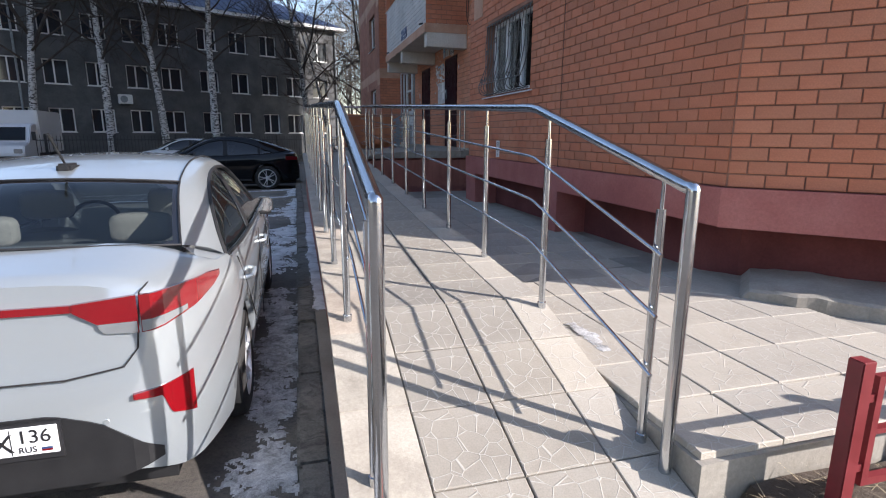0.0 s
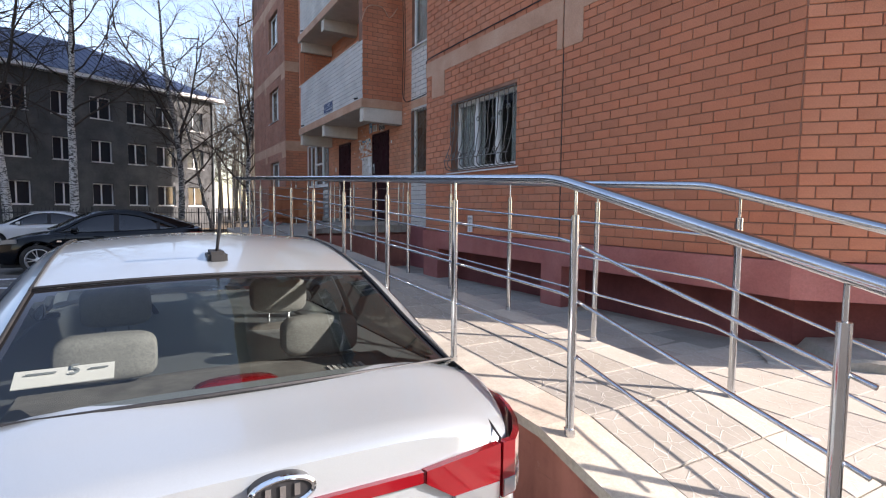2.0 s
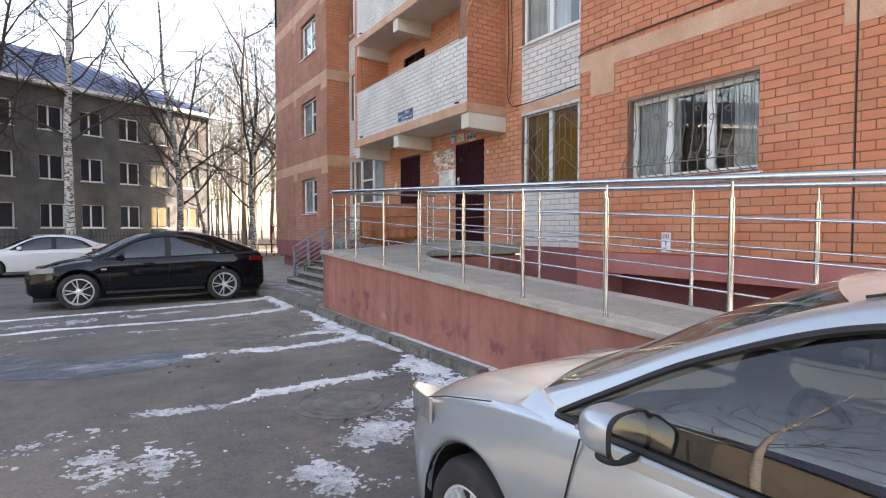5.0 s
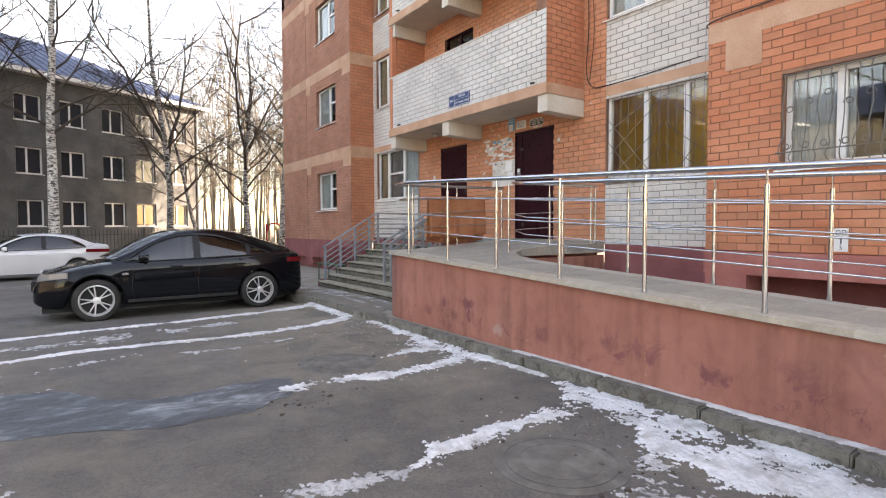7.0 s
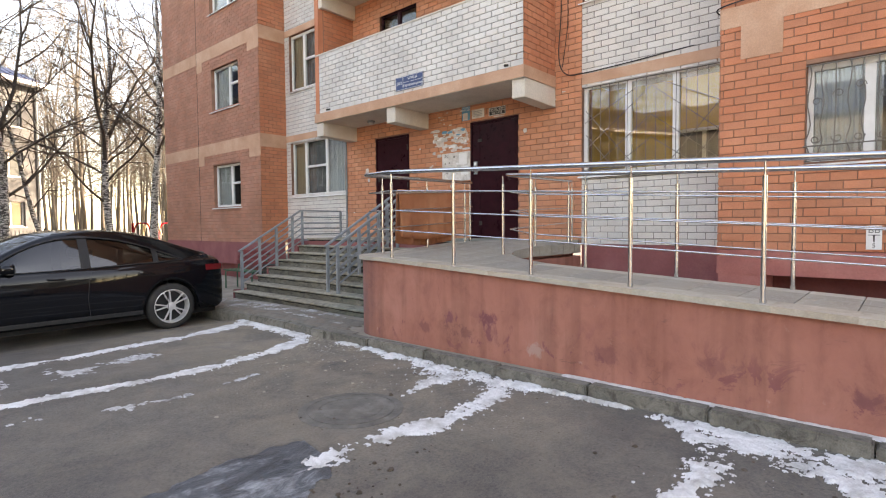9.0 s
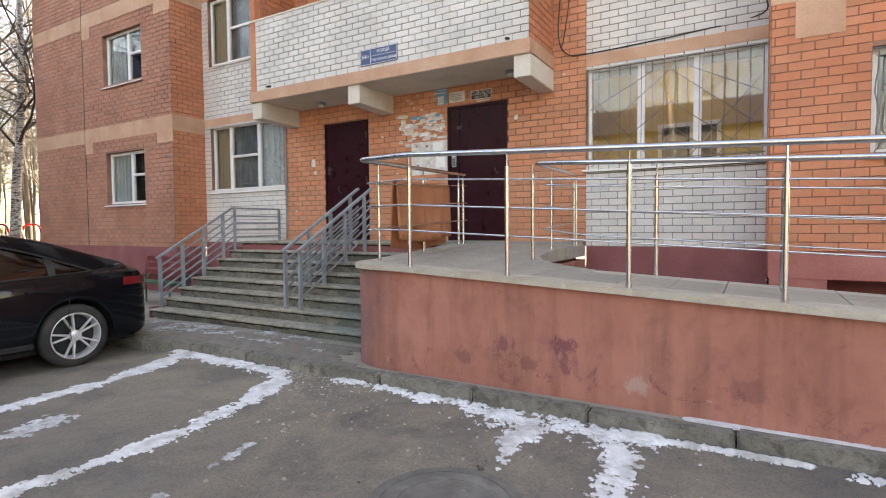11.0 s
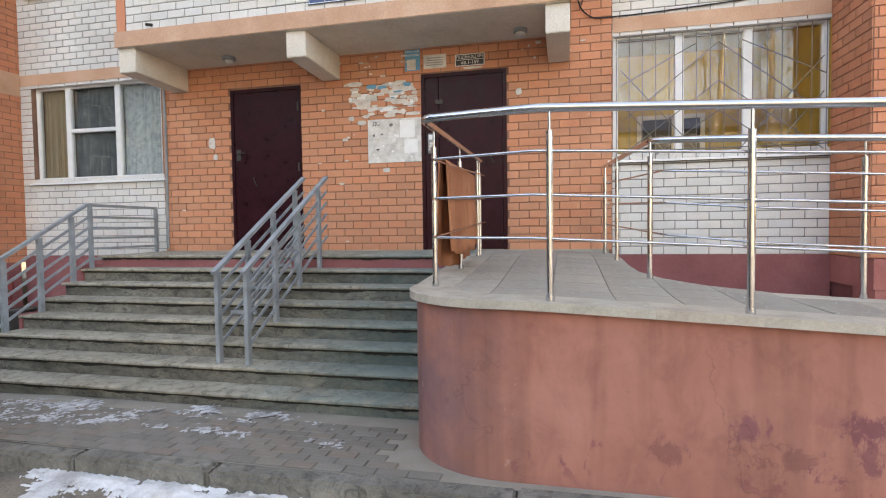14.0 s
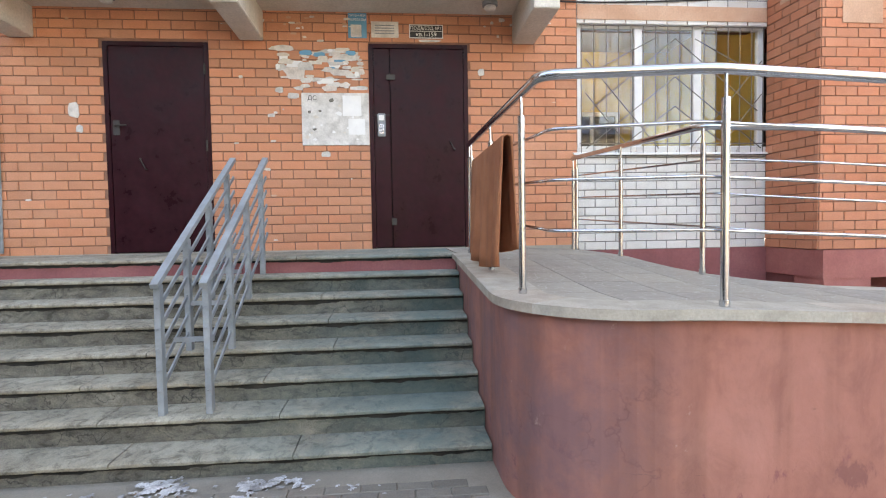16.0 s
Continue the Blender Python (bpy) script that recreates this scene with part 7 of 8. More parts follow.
def contour_patch(width, y_floor, x0, x1, zlo, zhi, sd=1, off=0.012, n=26, tail=True, L=0, squash=0.985, m=5):
    """A lamp that wraps round a car's corner: over half-widths x0 to x1, between two height curves."""
    bm = bmesh.new()
    rows = []
    tab = [(p[1] * squash, p[0]) for p in width if p[0] < 1.2] if tail else [(p[1] * squash, p[0]) for p in reversed(width) if p[0] > L - 1.2]
    tab = [t for i, t in enumerate(tab) if i == 0 or t[0] > tab[i - 1][0]]
    for x in np.linspace(x0, x1, n):
        y = lerp_table(tab, abs(x))
        y = max(y, y_floor) if tail else min(y, y_floor)
        f = (x - x0) / (x1 - x0)
        a, b = lerp_table(zlo, f), lerp_table(zhi, f)
        ox = off * min(1, max(0, (x - 0.55) / 0.2))
        rows.append([(sd * (x + ox), y + (-off if tail else off), a + (b - a) * k / m) for k in range(m + 1)])
    back = [[(q[0] - sd * 0.004, q[1] + (0.02 if tail else -0.02), q[2]) for q in r] for r in rows]
    f, b = sheet(bm, rows), sheet(bm, back, flip=True)
    rim = [r[0] for r in f] + f[-1][1:] + [r[-1] for r in f[::-1]][1:] + f[0][::-1][1:-1]
    rim_b = [r[0] for r in b] + b[-1][1:] + [r[-1] for r in b[::-1]][1:] + b[0][::-1][1:-1]
    for i in range(len(rim)):
        j = (i + 1) % len(rim)
        bm.faces.new((rim[i], rim[j], rim_b[j], rim_b[i]))
    bmesh.ops.recalc_face_normals(bm, faces=bm.faces[:])
    return bm


SEDAN = dict(
    length=4.40, wheel_r=0.31, rim_r=0.205, wheels=(0.98, 3.58), sill=0.20, spokes=7,
    width=[(0, .54), (.03, .60), (.08, .65), (.15, .695), (.25, .74), (.45, .80), (.8, .855), (1.4, .868), (2.2, .870), (3.2, .868), (3.7, .862), (3.95, .835), (4.15, .775), (4.28, .69), (4.36, .58), (4.40, .46)],
    shoulder=[(0, .62), (.025, .70), (.05, .94), (.10, .985), (.4, 1.02), (.6, 1.02), (1.0, .965), (2.0, .94), (3.0, .915), (3.4, .88), (3.8, .80), (4.1, .70), (4.3, .60), (4.4, .52)],
    deck=[(0, .66), (.025, .74), (.05, 1.045), (.085, 1.085), (.14, 1.097), (.28, 1.118), (.38, 1.143), (.44, 1.148), (.48, 1.115), (.54, 1.04), (.60, 1.03), (1.0, 1.02), (2.8, .98), (3.2, .99), (3.45, .965), (3.8, .90), (4.1, .80), (4.28, .69), (4.36, .61), (4.4, .56)],
    belt=[(.73, 1.0, .80), (1.3, .975, .815), (2.0, .96, .82), (2.7, .95, .815), (3.13, .95, .795)],
    glass_top=[(.74, 1.005, .795), (.86, 1.12, .748), (1.10, 1.255, .690), (1.48, 1.355, .640), (1.93, 1.385, .622), (2.33, 1.345, .640), (2.68, 1.21, .692), (2.93, 1.07, .745), (3.12, .955, .79)],
    roof_rail=[(.46, 1.115, .655), (.70, 1.215, .610), (1.00, 1.345, .566), (1.43, 1.435, .545), (1.93, 1.455, .540), (2.33, 1.41, .552), (2.68, 1.275, .600), (3.0, 1.11, .660), (3.28, .98, .715)],
    pillars=((1.81, 1.94),), headers=(0.262, 0.645), rear_bulge=-0.10, front_bulge=0.17, handles=(1.13, 2.23), handle_z=0.80, mirror=(2.82, 1.0))

SILVER, sec, rc = car("silver_sedan", "dusty silver sedan car parked beside the ramp", SEDAN, (-1.185, 2.14, 0.08), 0.0, M_SILVER)
W = SEDAN["width"]
for sd in (-1, 1):
    lamp = part("tail_lamp", contour_patch(W, .045, .345, .562, [(0, .955), (.35, .905), (.6, .868), (1, .862)], [(0, .988), (1, 1.012)], sd, .016), M_REDLENS, SILVER, "red tail lamp on the boot lid")
    part("reversing_lamp", contour_patch(W, .045, .425, .558, [(0, .890), (.15, .868), (1, .864)], [(0, .905), (1, .910)], sd, .019), M_CLEARLENS, lamp, "clear reversing lamp")
    lamp = part("tail_lamp", contour_patch(W, .045, .570, .790, [(0, .862), (.3, .872), (.7, .905), (.92, .945), (1, .975)], [(0, 1.012), (.5, 1.018), (.85, 1.012), (1, .995)], sd, .016), M_REDLENS, SILVER, "red wraparound tail lamp")
    part("indicator_lens", contour_patch(W, .045, .573, .70, [(0, .866), (.5, .880), (1, .905)], [(0, .912), (1, .925)], sd, .019), M_CLEARLENS, lamp, "clear indicator lens")
    part("rear_reflector", contour_patch(W, 0, .525, .70, [(0, .605), (.5, .590), (.62, .50), (1, .45)], [(0, .625), (1, .635)], sd, .014), M_REDLENS, SILVER, "red bumper reflector")
    part("headlamp", contour_patch(W, 4.3, .45, .83, [(0, .62), (1, .69)], [(0, .67), (.6, .755), (1, .80)], sd, .012, tail=False, L=4.4), M_CLEARLENS, SILVER, "clear swept headlamp")
    bm = bmesh.new()
    prev = [(sd * (lerp_table(W, y) + .0035), y, z) for y, z in ((2.00, .26), (1.995, .6), (2.0, .93))]
    tube(bm, prev, .0035, 6)
    part("door_gap", bm, M_BLACK, SILVER)
    bm = bmesh.new()
    tube(bm, [(sd * (lerp_table(W, y) * f + .003), y, z) for y, z, f in ((3.02, .26, .985), (3.05, .6, 1.0), (3.0, .80, .995), (2.98, .92, .97))], .0035, 6)
    part("door_gap", bm, M_BLACK, SILVER)
    bm = bmesh.new()
    tube(bm, [(sd * (lerp_table(W, y) * f + .003), y, z) for y, z, f in ((1.38, .45, 1.0), (1.2, .62, 1.0), (1.02, .80, .995), (.93, .95, .97))], .0035, 6)
    part("door_gap", bm, M_BLACK, SILVER)
    bm = bmesh.new()
    tube(bm, [(sd * (lerp_table(W, y) * .955), y, z) for y, z in ((3.45, .905), (3.8, .83), (4.1, .735), (4.22, .69))], .003, 6)
    part("bonnet_gap", bm, M_BLACK, SILVER)
for sd in (1,):
    part("lid_strip", contour_patch(W, .05, -.345, .345, [(0, .957), (1, .957)], [(0, .985), (1, .985)], 1, .016), M_REDLENS, SILVER, "red strip across the boot lid")
bm = bmesh.new()
tube(bm, [(-.63, .46, 1.06), (-.60, .2, 1.055), (-.572, .045, 1.02), (-.55, .030, .80), (-.50, .012, .735), (-.3, .002, .705), (.3, .002, .705), (.50, .012, .735), (.55, .030, .80), (.572, .045, 1.02), (.60, .2, 1.055), (.63, .46, 1.06)], .0035, 6)
part("boot_gap", bm, M_BLACK, SILVER)
part("rear_valance", contour_patch(W, 0, -.60, .60, [(0, .33), (.15, .27), (.85, .27), (1, .33)], [(0, .37), (.17, .52), (.3, .57), (.7, .57), (.83, .52), (1, .37)], 1, .008), M_PLASTIC, SILVER, "black plastic lower bumper")
bd = part("badge", boxes((-.062, .062, .022, .036, .99, 1.04)), M_BLACKPAINT, SILVER, "dark oval badge with chrome rim")
bm = bmesh.new()
for ring in (1,):
    pts = [(.066 * math.cos(a), .022, 1.03 + .030 * math.sin(a)) for a in np.linspace(0, 2 * math.pi, 33)]
    tube(bm, pts, .006, 6)
bd.data.clear_geometry()
bb = bmesh.new()
rg = [bb.verts.new((.066 * math.cos(a), .024, 1.03 + .030 * math.sin(a))) for a in np.linspace(0, 2 * math.pi, 32, endpoint=False)]
bb.faces.new(rg)
rg2 = [bb.verts.new((.066 * math.cos(a), .062, 1.03 + .030 * math.sin(a))) for a in np.linspace(0, 2 * math.pi, 32, endpoint=False)]
for i in range(32):
    bb.faces.new((rg[i], rg2[i], rg2[(i + 1) % 32], rg[(i + 1) % 32]))
bb.to_mesh(bd.data)
bb.free()
part("chrome_ring", bm, M_CHROME, bd, "chrome ring", smooth=True)
for q in (-.03, 0, .03):
    part("emblem_bar", boxes((q - .006, q + .006, .019, .024, 1.018, 1.044)), M_CHROME, bd)
pl = part("number_plate", boxes((-.26, .26, -.026, -.016, .435, .547), bevel=.002), M_WHITE, SILVER, "white number plate")
part("plate_frame", boxes((-.272, .272, -.017, -.006, .410, .558)), M_BLACKPAINT, pl)
TAIL_TEXT = Matrix(((1, 0, 0, 0), (0, 0, -1, 0), (0, 1, 0, 0), (0, 0, 0, 1)))
for txt, size, x, z in (("3AX", .105, .02, .485), ("136", .075, .185, .508), ("RUS", .034, .16, .457)):
    lettering(txt, size, Matrix.Translation((x, -.0272, z)) @ TAIL_TEXT, M_BLACKPAINT, pl)
part("divider", boxes((.108, .111, -.0275, -.0262, .44, .542)), M_BLACKPAINT, pl)
for k, mm in enumerate((M_WHITE, M_BLUE, M_REDLENS)):
    part("flag_bar", boxes((.205, .24, -.0275, -.0262, .463 - k * .008, .471 - k * .008)), mm, pl)
for x in (-.42, .42):
    bm = bmesh.new()
    y = .012
    tube(bm, [(x, -.004 + (0 if abs(x) < .6 else .025), .52), (x, .01 + (0 if abs(x) < .6 else .025), .52)], .011, 12)
    part("parking_sensor", bm, M_SILVER, SILVER)
an = part("antenna_base", boxes((-.035, .035, 1.07, 1.21, 1.395, 1.445), bevel=.012), M_PLASTIC, SILVER, "black aerial on the roof")
an.location.z = .012
part("aerial_rod", tubes((((0, 1.11, 1.44), (0, .97, 1.58)), .006), (((0, .985, 1.565), (0, .955, 1.595)), .008)), M_PLASTIC, an)
# cabin fittings
def seat(x, y, mat, parent, headrest=True, h=1.22):
    s = part("car_seat", blob(x - .24, x + .24, y - .05, y + .48, .38, .56), mat, parent, "grey fabric car seat", smooth=True)
    bm = blob(x - .23, x + .23, y - .16, y - .02, .52, 1.06)
    bmesh.ops.rotate(bm, cent=(x, y, .5), matrix=Matrix.Rotation(radians(14), 3, "X"), verts=bm.verts[:])
    part("seat_back", bm, mat, s, smooth=True)
    bm = blob(x - .14, x + .14, y - .27, y - .15, h - .14, h + .04, 4.5)
    part("headrest", bm, M_HEADREST, s, "pale mesh headrest", smooth=True)
    part("headrest_rod", tubes((((x - .05, y - .2, h - .25), (x - .05, y - .22, h - .1)), .007), (((x + .05, y - .2, h - .25), (x + .05, y - .22, h - .1)), .007)), M_CHROME, s)
    return s
seat(-.36, 1.95, M_SEAT, SILVER)
seat(.36, 1.95, M_SEAT, SILVER)
part("rear_bench", blob(-.62, .62, 1.12, 1.55, .40, .58), M_SEAT, SILVER, smooth=True)
bm = blob(-.62, .62, .90, 1.06, .52, 1.04)
part("bench_back", bm, M_SEAT, SILVER, smooth=True)
for x in (-.36, .36):
    part("headrest", blob(x - .15, x + .15, .93, 1.05, 1.045, 1.20, 4.5), M_HEADREST, SILVER, "pale mesh headrest", smooth=True)
part("shelf_vent", boxes(*[(.33 + .02 * k, .34 + .02 * k, .60, .80, 1.04, 1.046) for k in range(7)]), M_PAPER, SILVER, "pale slatted speaker vent")
part("parcel_shelf", boxes((-.60, .60, .52, .95, 1.01, 1.04), bevel=.01), M_SEAT, SILVER)
part("dashboard", blob(-.70, .70, 2.6, 3.12, .62, .95, p=5), M_DASH, SILVER, smooth=True)
bm = bmesh.new()
ctr = Vector((-.36, 2.50, .92))
tube(bm, [ctr + Vector((.18 * math.cos(a), .06 * math.sin(a), .17 * math.sin(a))) for a in np.linspace(0, 2 * math.pi, 33)], .015, 8)
sw = part("steering_wheel", bm, M_DASH, SILVER, smooth=True)
part("steering_hub", boxes((-.44, -.28, 2.50, 2.58, .87, .97), bevel=.02), M_DASH, sw)
part("inner_floor", boxes((-.70, .70, .5, 3.3, .34, .38)), M_DASH, SILVER)
part("third_brake_lamp", blob(-.13, .13, .60, .70, 1.03, 1.10, 2.6), M_REDLENS, SILVER, "red high brake lamp")
bm = boxes((-.54, -.32, .575, .578, 1.165, 1.235))
bmesh.ops.rotate(bm, cent=(-.4, .575, 1.165), matrix=Matrix.Rotation(radians(-67), 3, "X"), verts=bm.verts[:])
stk = part("window_sticker", bm, M_WHITE, SILVER, "white printed card behind the rear glass")
lettering("5", .06, Matrix.Translation((-.41, .617, 1.1885)) @ Matrix.Rotation(radians(23), 4, "X"), M_GREYPAINT, stk)
part("print_bar", boxes((-.515, -.45, .612, .62, 1.1860, 1.1885), (-.375, -.335, .612, .62, 1.1860, 1.1885)), M_GREYPAINT, stk)
part("inner_mirror", boxes((-.10, .10, 2.38, 2.41, 1.28, 1.33), bevel=.01), M_PLASTIC, SILVER)
for x in (-.62, .62):
    part("inner_door_panel", boxes((x - .09 if x < 0 else x + .05, x - .05 if x < 0 else x + .09, .9, 3.2, .36, .90)), M_DASH, SILVER)

COUPE = dict(
    length=4.67, wheel_r=0.37, rim_r=0.275, wheels=(0.96, 3.77), sill=0.27, spokes=5, arch=.05,
    width=[(0, .62), (.03, .72), (.09, .80), (.2, .865), (.4, .905), (.8, .93), (1.4, .935), (2.4, .93), (3.4, .94), (3.9, .935), (4.2, .89), (4.42, .80), (4.55, .70), (4.64, .58), (4.67, .48)],
    shoulder=[(0, .66), (.03, .78), (.07, .98), (.15, 1.06), (.5, 1.07), (1.0, 1.06), (2.0, 1.02), (3.2, .99), (3.6, .96), (4.0, .90), (4.4, .80), (4.6, .68), (4.67, .58)],
    deck=[(0, .72), (.03, .86), (.07, 1.08), (.15, 1.16), (.35, 1.17), (.7, 1.14), (2.8, 1.06), (3.3, 1.07), (3.6, 1.045), (4.0, .99), (4.35, .90), (4.55, .80), (4.64, .70), (4.67, .64)],
    belt=[(.72, 1.12, .80), (1.2, 1.09, .845), (2.1, 1.055, .855), (2.9, 1.035, .845), (3.35, 1.035, .815)],
    glass_top=[(.73, 1.125, .795), (.95, 1.21, .755), (1.3, 1.35, .70), (1.7, 1.46, .655), (2.1, 1.50, .645), (2.5, 1.465, .660), (2.85, 1.34, .705), (3.12, 1.18, .76), (3.34, 1.04, .81)],
    roof_rail=[(.30, 1.185, .68), (.70, 1.325, .63), (1.15, 1.475, .585), (1.65, 1.575, .565), (2.1, 1.59, .565), (2.5, 1.54, .575), (2.85, 1.405, .62), (3.2, 1.22, .68), (3.50, 1.08, .735)],
    pillars=((1.12, 1.20), (2.06, 2.18)), headers=(0.30, 0.64), rear_bulge=-0.12, front_bulge=0.18, handles=(1.35, 2.5), handle_z=0.92, mirror=(3.0, 1.10), glass=M_TINT, rear_glass=M_TINT)
# its nose points to -x
BLACK, sec2, rc2 = car("black_coupe", "glossy black coupe crossover with alloy wheels, parked", COUPE, (0.04, 18.02, 0.0), 90.0, M_CARBLACK)
W = COUPE["width"]
for sd in (-1, 1):
    part("tail_lamp", contour_patch(W, .06, .45, .89, [(0, .90), (1, .92)], [(0, .98), (1, 1.02)], sd, .014), M_REDLENS, BLACK, "red tail lamp")
    part("headlamp", contour_patch(W, 4.58, .50, .88, [(0, .70), (1, .78)], [(0, .80), (1, .88)], sd, .012, tail=False, L=4.67), M_CLEARLENS, BLACK, "clear headlamp")
    for y in (1.02, 2.1, 3.2):
        bm = bmesh.new()
        tube(bm, [(sd * (lerp_table(W, yy) * f + .003), yy, z) for yy, z, f in ((y, .34, .985), (y + .03, .6, 1.0), (y, .88, .99), (y - .03, 1.0, .965))], .004, 6)
        part("door_gap", bm, M_BLACK, BLACK)
    part("sill_trim", boxes((min(sd * .90, sd * .94), max(sd * .90, sd * .94), 1.4, 3.3, .30, .36), bevel=.01), M_PLASTIC, BLACK)
    part("side_vent", boxes((min(sd * .93, sd * .945), max(sd * .93, sd * .945), 3.28, 3.38, .80, .84), bevel=.004), M_CHROME, BLACK, "small chrome side badge")
part("number_plate", boxes((-.26, .26, -.016, -.004, .62, .732)), M_WHITE, BLACK, "white number plate")
part("front_grille", boxes((-.32, .32, 4.62, 4.70, .52, .72), bevel=.02), M_PLASTIC, BLACK)
seat(-.38, 2.2, M_DASH, BLACK, h=1.3)
seat(.38, 2.2, M_DASH, BLACK, h=1.3)
part("inner_floor", boxes((-.74, .74, .5, 3.4, .40, .46)), M_DASH, BLACK)
part("dashboard", blob(-.74, .74, 2.9, 3.35, .7, 1.05), M_DASH, BLACK)
part("parcel_shelf", boxes((-.66, .66, .4, 1.1, 1.08, 1.11)), M_DASH, BLACK)

WAGON = dict(SEDAN, length=4.40)
WHITE, s3, r3 = car("white_car", "white passenger car parked before the fence", WAGON, (-3.0, 28.3, 0.0), 96.0, M_CARWHITE)
part("inner_floor", boxes((-.70, .70, .5, 3.3, .34, .42)), M_DASH, WHITE)
for sd in (-1, 1):
    part("tail_lamp", contour_patch(SEDAN["width"], .055, .45, .835, [(0, .80), (1, .84)], [(0, .92), (1, .95)], sd, .014), M_REDLENS, WHITE, "red tail lamp")
    part("headlamp", contour_patch(SEDAN["width"], 4.3, .45, .83, [(0, .62), (1, .69)], [(0, .67), (1, .80)], sd, .012, tail=False, L=4.4), M_CLEARLENS, WHITE, "clear headlamp")

# ---- houses ----
def house(name, label, at, turn, length, depth, storeys, storey, wall_mat, roof_mat, cols, win_w=1.3, roof_h=3.6, base=1.2):
    """A house whose front lies along local +x and faces local -y; cols: window places along the front."""
    hs = thing(name, label, "house", at, turn)
    H = base + storeys * storey + 0.4
    holes = []
    for k in range(storeys):
        z = base + k * storey + 0.55
        holes += [(c - win_w / 2, c + win_w / 2, z, z + 1.45) for c in cols]
    part("wall", wall_mesh((0, 0), (1, 0), (0, -1), length, 0, H, holes, 0.35), wall_mat, hs, smooth=False)
    part("wall", boxes((0, 0.3, 0.36, depth, 0, H), (length - 0.3, length, 0.36, depth, 0, H), (0.3, length - 0.3, depth - 0.3, depth, 0, H)), wall_mat, hs)
    part("inner_wall", boxes((0.4, length - 0.4, 2.6, 2.7, 0, H)), M_ROOM, hs)
    pane = boxes((-win_w / 2, win_w / 2, 0.20, 0.22, 0, 1.45))
    me_p = bpy.data.meshes.new("pane")
    pane.to_mesh(me_p)
    pane.free()
    me_p.materials.append(M_DARKGLASS)
    fr = boxes((-win_w / 2, win_w / 2, 0.14, 0.21, 0, 0.07), (-win_w / 2, win_w / 2, 0.14, 0.21, 1.38, 1.45), (-win_w / 2, -win_w / 2 + 0.07, 0.14, 0.21, 0.07, 1.38), (win_w / 2 - 0.07, win_w / 2, 0.14, 0.21, 0.07, 1.38), (-0.12, -0.04, 0.13, 0.21, 0.07, 1.38),
               (-win_w / 2 - 0.05, win_w / 2 + 0.05, -0.05, 0.14, -0.04, 0.0))
    me_f = bpy.data.meshes.new("window_frame")
    fr.to_mesh(me_f)
    fr.free()
    me_f.materials.append(M_PVC)
    for h in holes:
        w = new("window")
        w.parent = hs
        w.location = ((h[0] + h[1]) / 2, 0, h[2])
        for nm, me in (("pane", me_p), ("window_frame", me_f)):
            o = new(nm, me)
            o.parent = w
    ov = 0.6
    bm = bmesh.new()
    e = [(-ov, -ov, H), (length + ov, -ov, H), (length + ov, depth + ov, H), (-ov, depth + ov, H)]
    rd = [(depth / 2, depth / 2, H + roof_h), (length - depth / 2, depth / 2, H + roof_h)]
    v = [bm.verts.new(p) for p in e + rd]
    for f in ((0, 1, 5, 4), (1, 2, 5), (2, 3, 4, 5), (3, 0, 4)):
        bm.faces.new([v[i] for i in f])
    bm.faces.new([v[i] for i in (3, 2, 1, 0)])
    rf = part("roof", bm, roof_mat, hs, "blue metal hipped roof")
    bm = bmesh.new()
    n = int(length / 0.5)
    for i in range(n):
        x = -ov + (length + 2 * ov) * i / n
        t0 = min(1, max(0, min((x + ov) / (depth / 2 + ov), (length + ov - x) / (depth / 2 + ov))))
        y1, z1 = -ov + (depth / 2 + ov) * t0, H + roof_h * t0
        if t0 > 0.1:
            tube(bm, [(x, -ov, H + 0.02), (x, y1, z1 + 0.02)], 0.03, 4)
    part("roof_seams", bm, roof_mat, rf)
    for x in np.arange(6, length - 6, 9.0):
        part("dormer", boxes((x - 0.7, x + 0.7, 1.2, 3.0, H + 0.9, H + 2.1), bevel=0.03), M_DARKMETAL, rf, "dark dormer vent")
    part("cornice", boxes((-ov, length + ov, -ov + 0.02, -ov + 0.1, H - 0.22, H), (-ov, length + ov, -ov, 0.0, H - 0.24, H - 0.22)), M_PVC if wall_mat is M_GREYBRICK else wall_mat, hs, "white eaves board")
    for x in (0.15, length - 0.15, length * 0.62):
        part("down_pipe", tubes((((x, -0.12, 0.3), (x, -0.12, H - 0.2)), 0.06)), M_GREYPAINT, hs)
    return hs


ang = math.degrees(math.atan2(0.447, 0.894))
HL = 56.0
cols = [HL + u for u in (-1.6, -3.9, -5.9, -8.2, -10.4, -12.9, -15.0, -17.2, -19.4, -21.6, -24, -26.5, -29, -31.5, -34, -36.5, -39)]
house("apartment_house", "three storey grey brick house with blue roof", (3.5 - 0.894 * HL, 47.2 - 0.447 * HL, 0), ang, HL, 13.0, 3, 2.85, M_GREYBRICK, M_ROOFTILE, cols)
ac = thing("air_conditioner", "white air conditioner box on the house wall", "air conditioner", (3.5 - 0.894 * 15.9, 47.2 - 0.447 * 15.9, 3.55), ang)
part("case", boxes((-0.4, 0.4, -0.4, -0.06, 0.0, 0.6), bevel=0.03), M_PVC, ac)
part("fan_grille", tubes((((-0.1, -0.42, 0.3), (-0.1, -0.40, 0.3)), 0.22)), M_GREYPAINT, ac)
part("bracket", boxes((-0.3, -0.26, -0.35, 0.0, -0.05, 0.0), (0.26, 0.3, -0.35, 0.0, -0.05, 0.0)), M_DARKMETAL, ac)
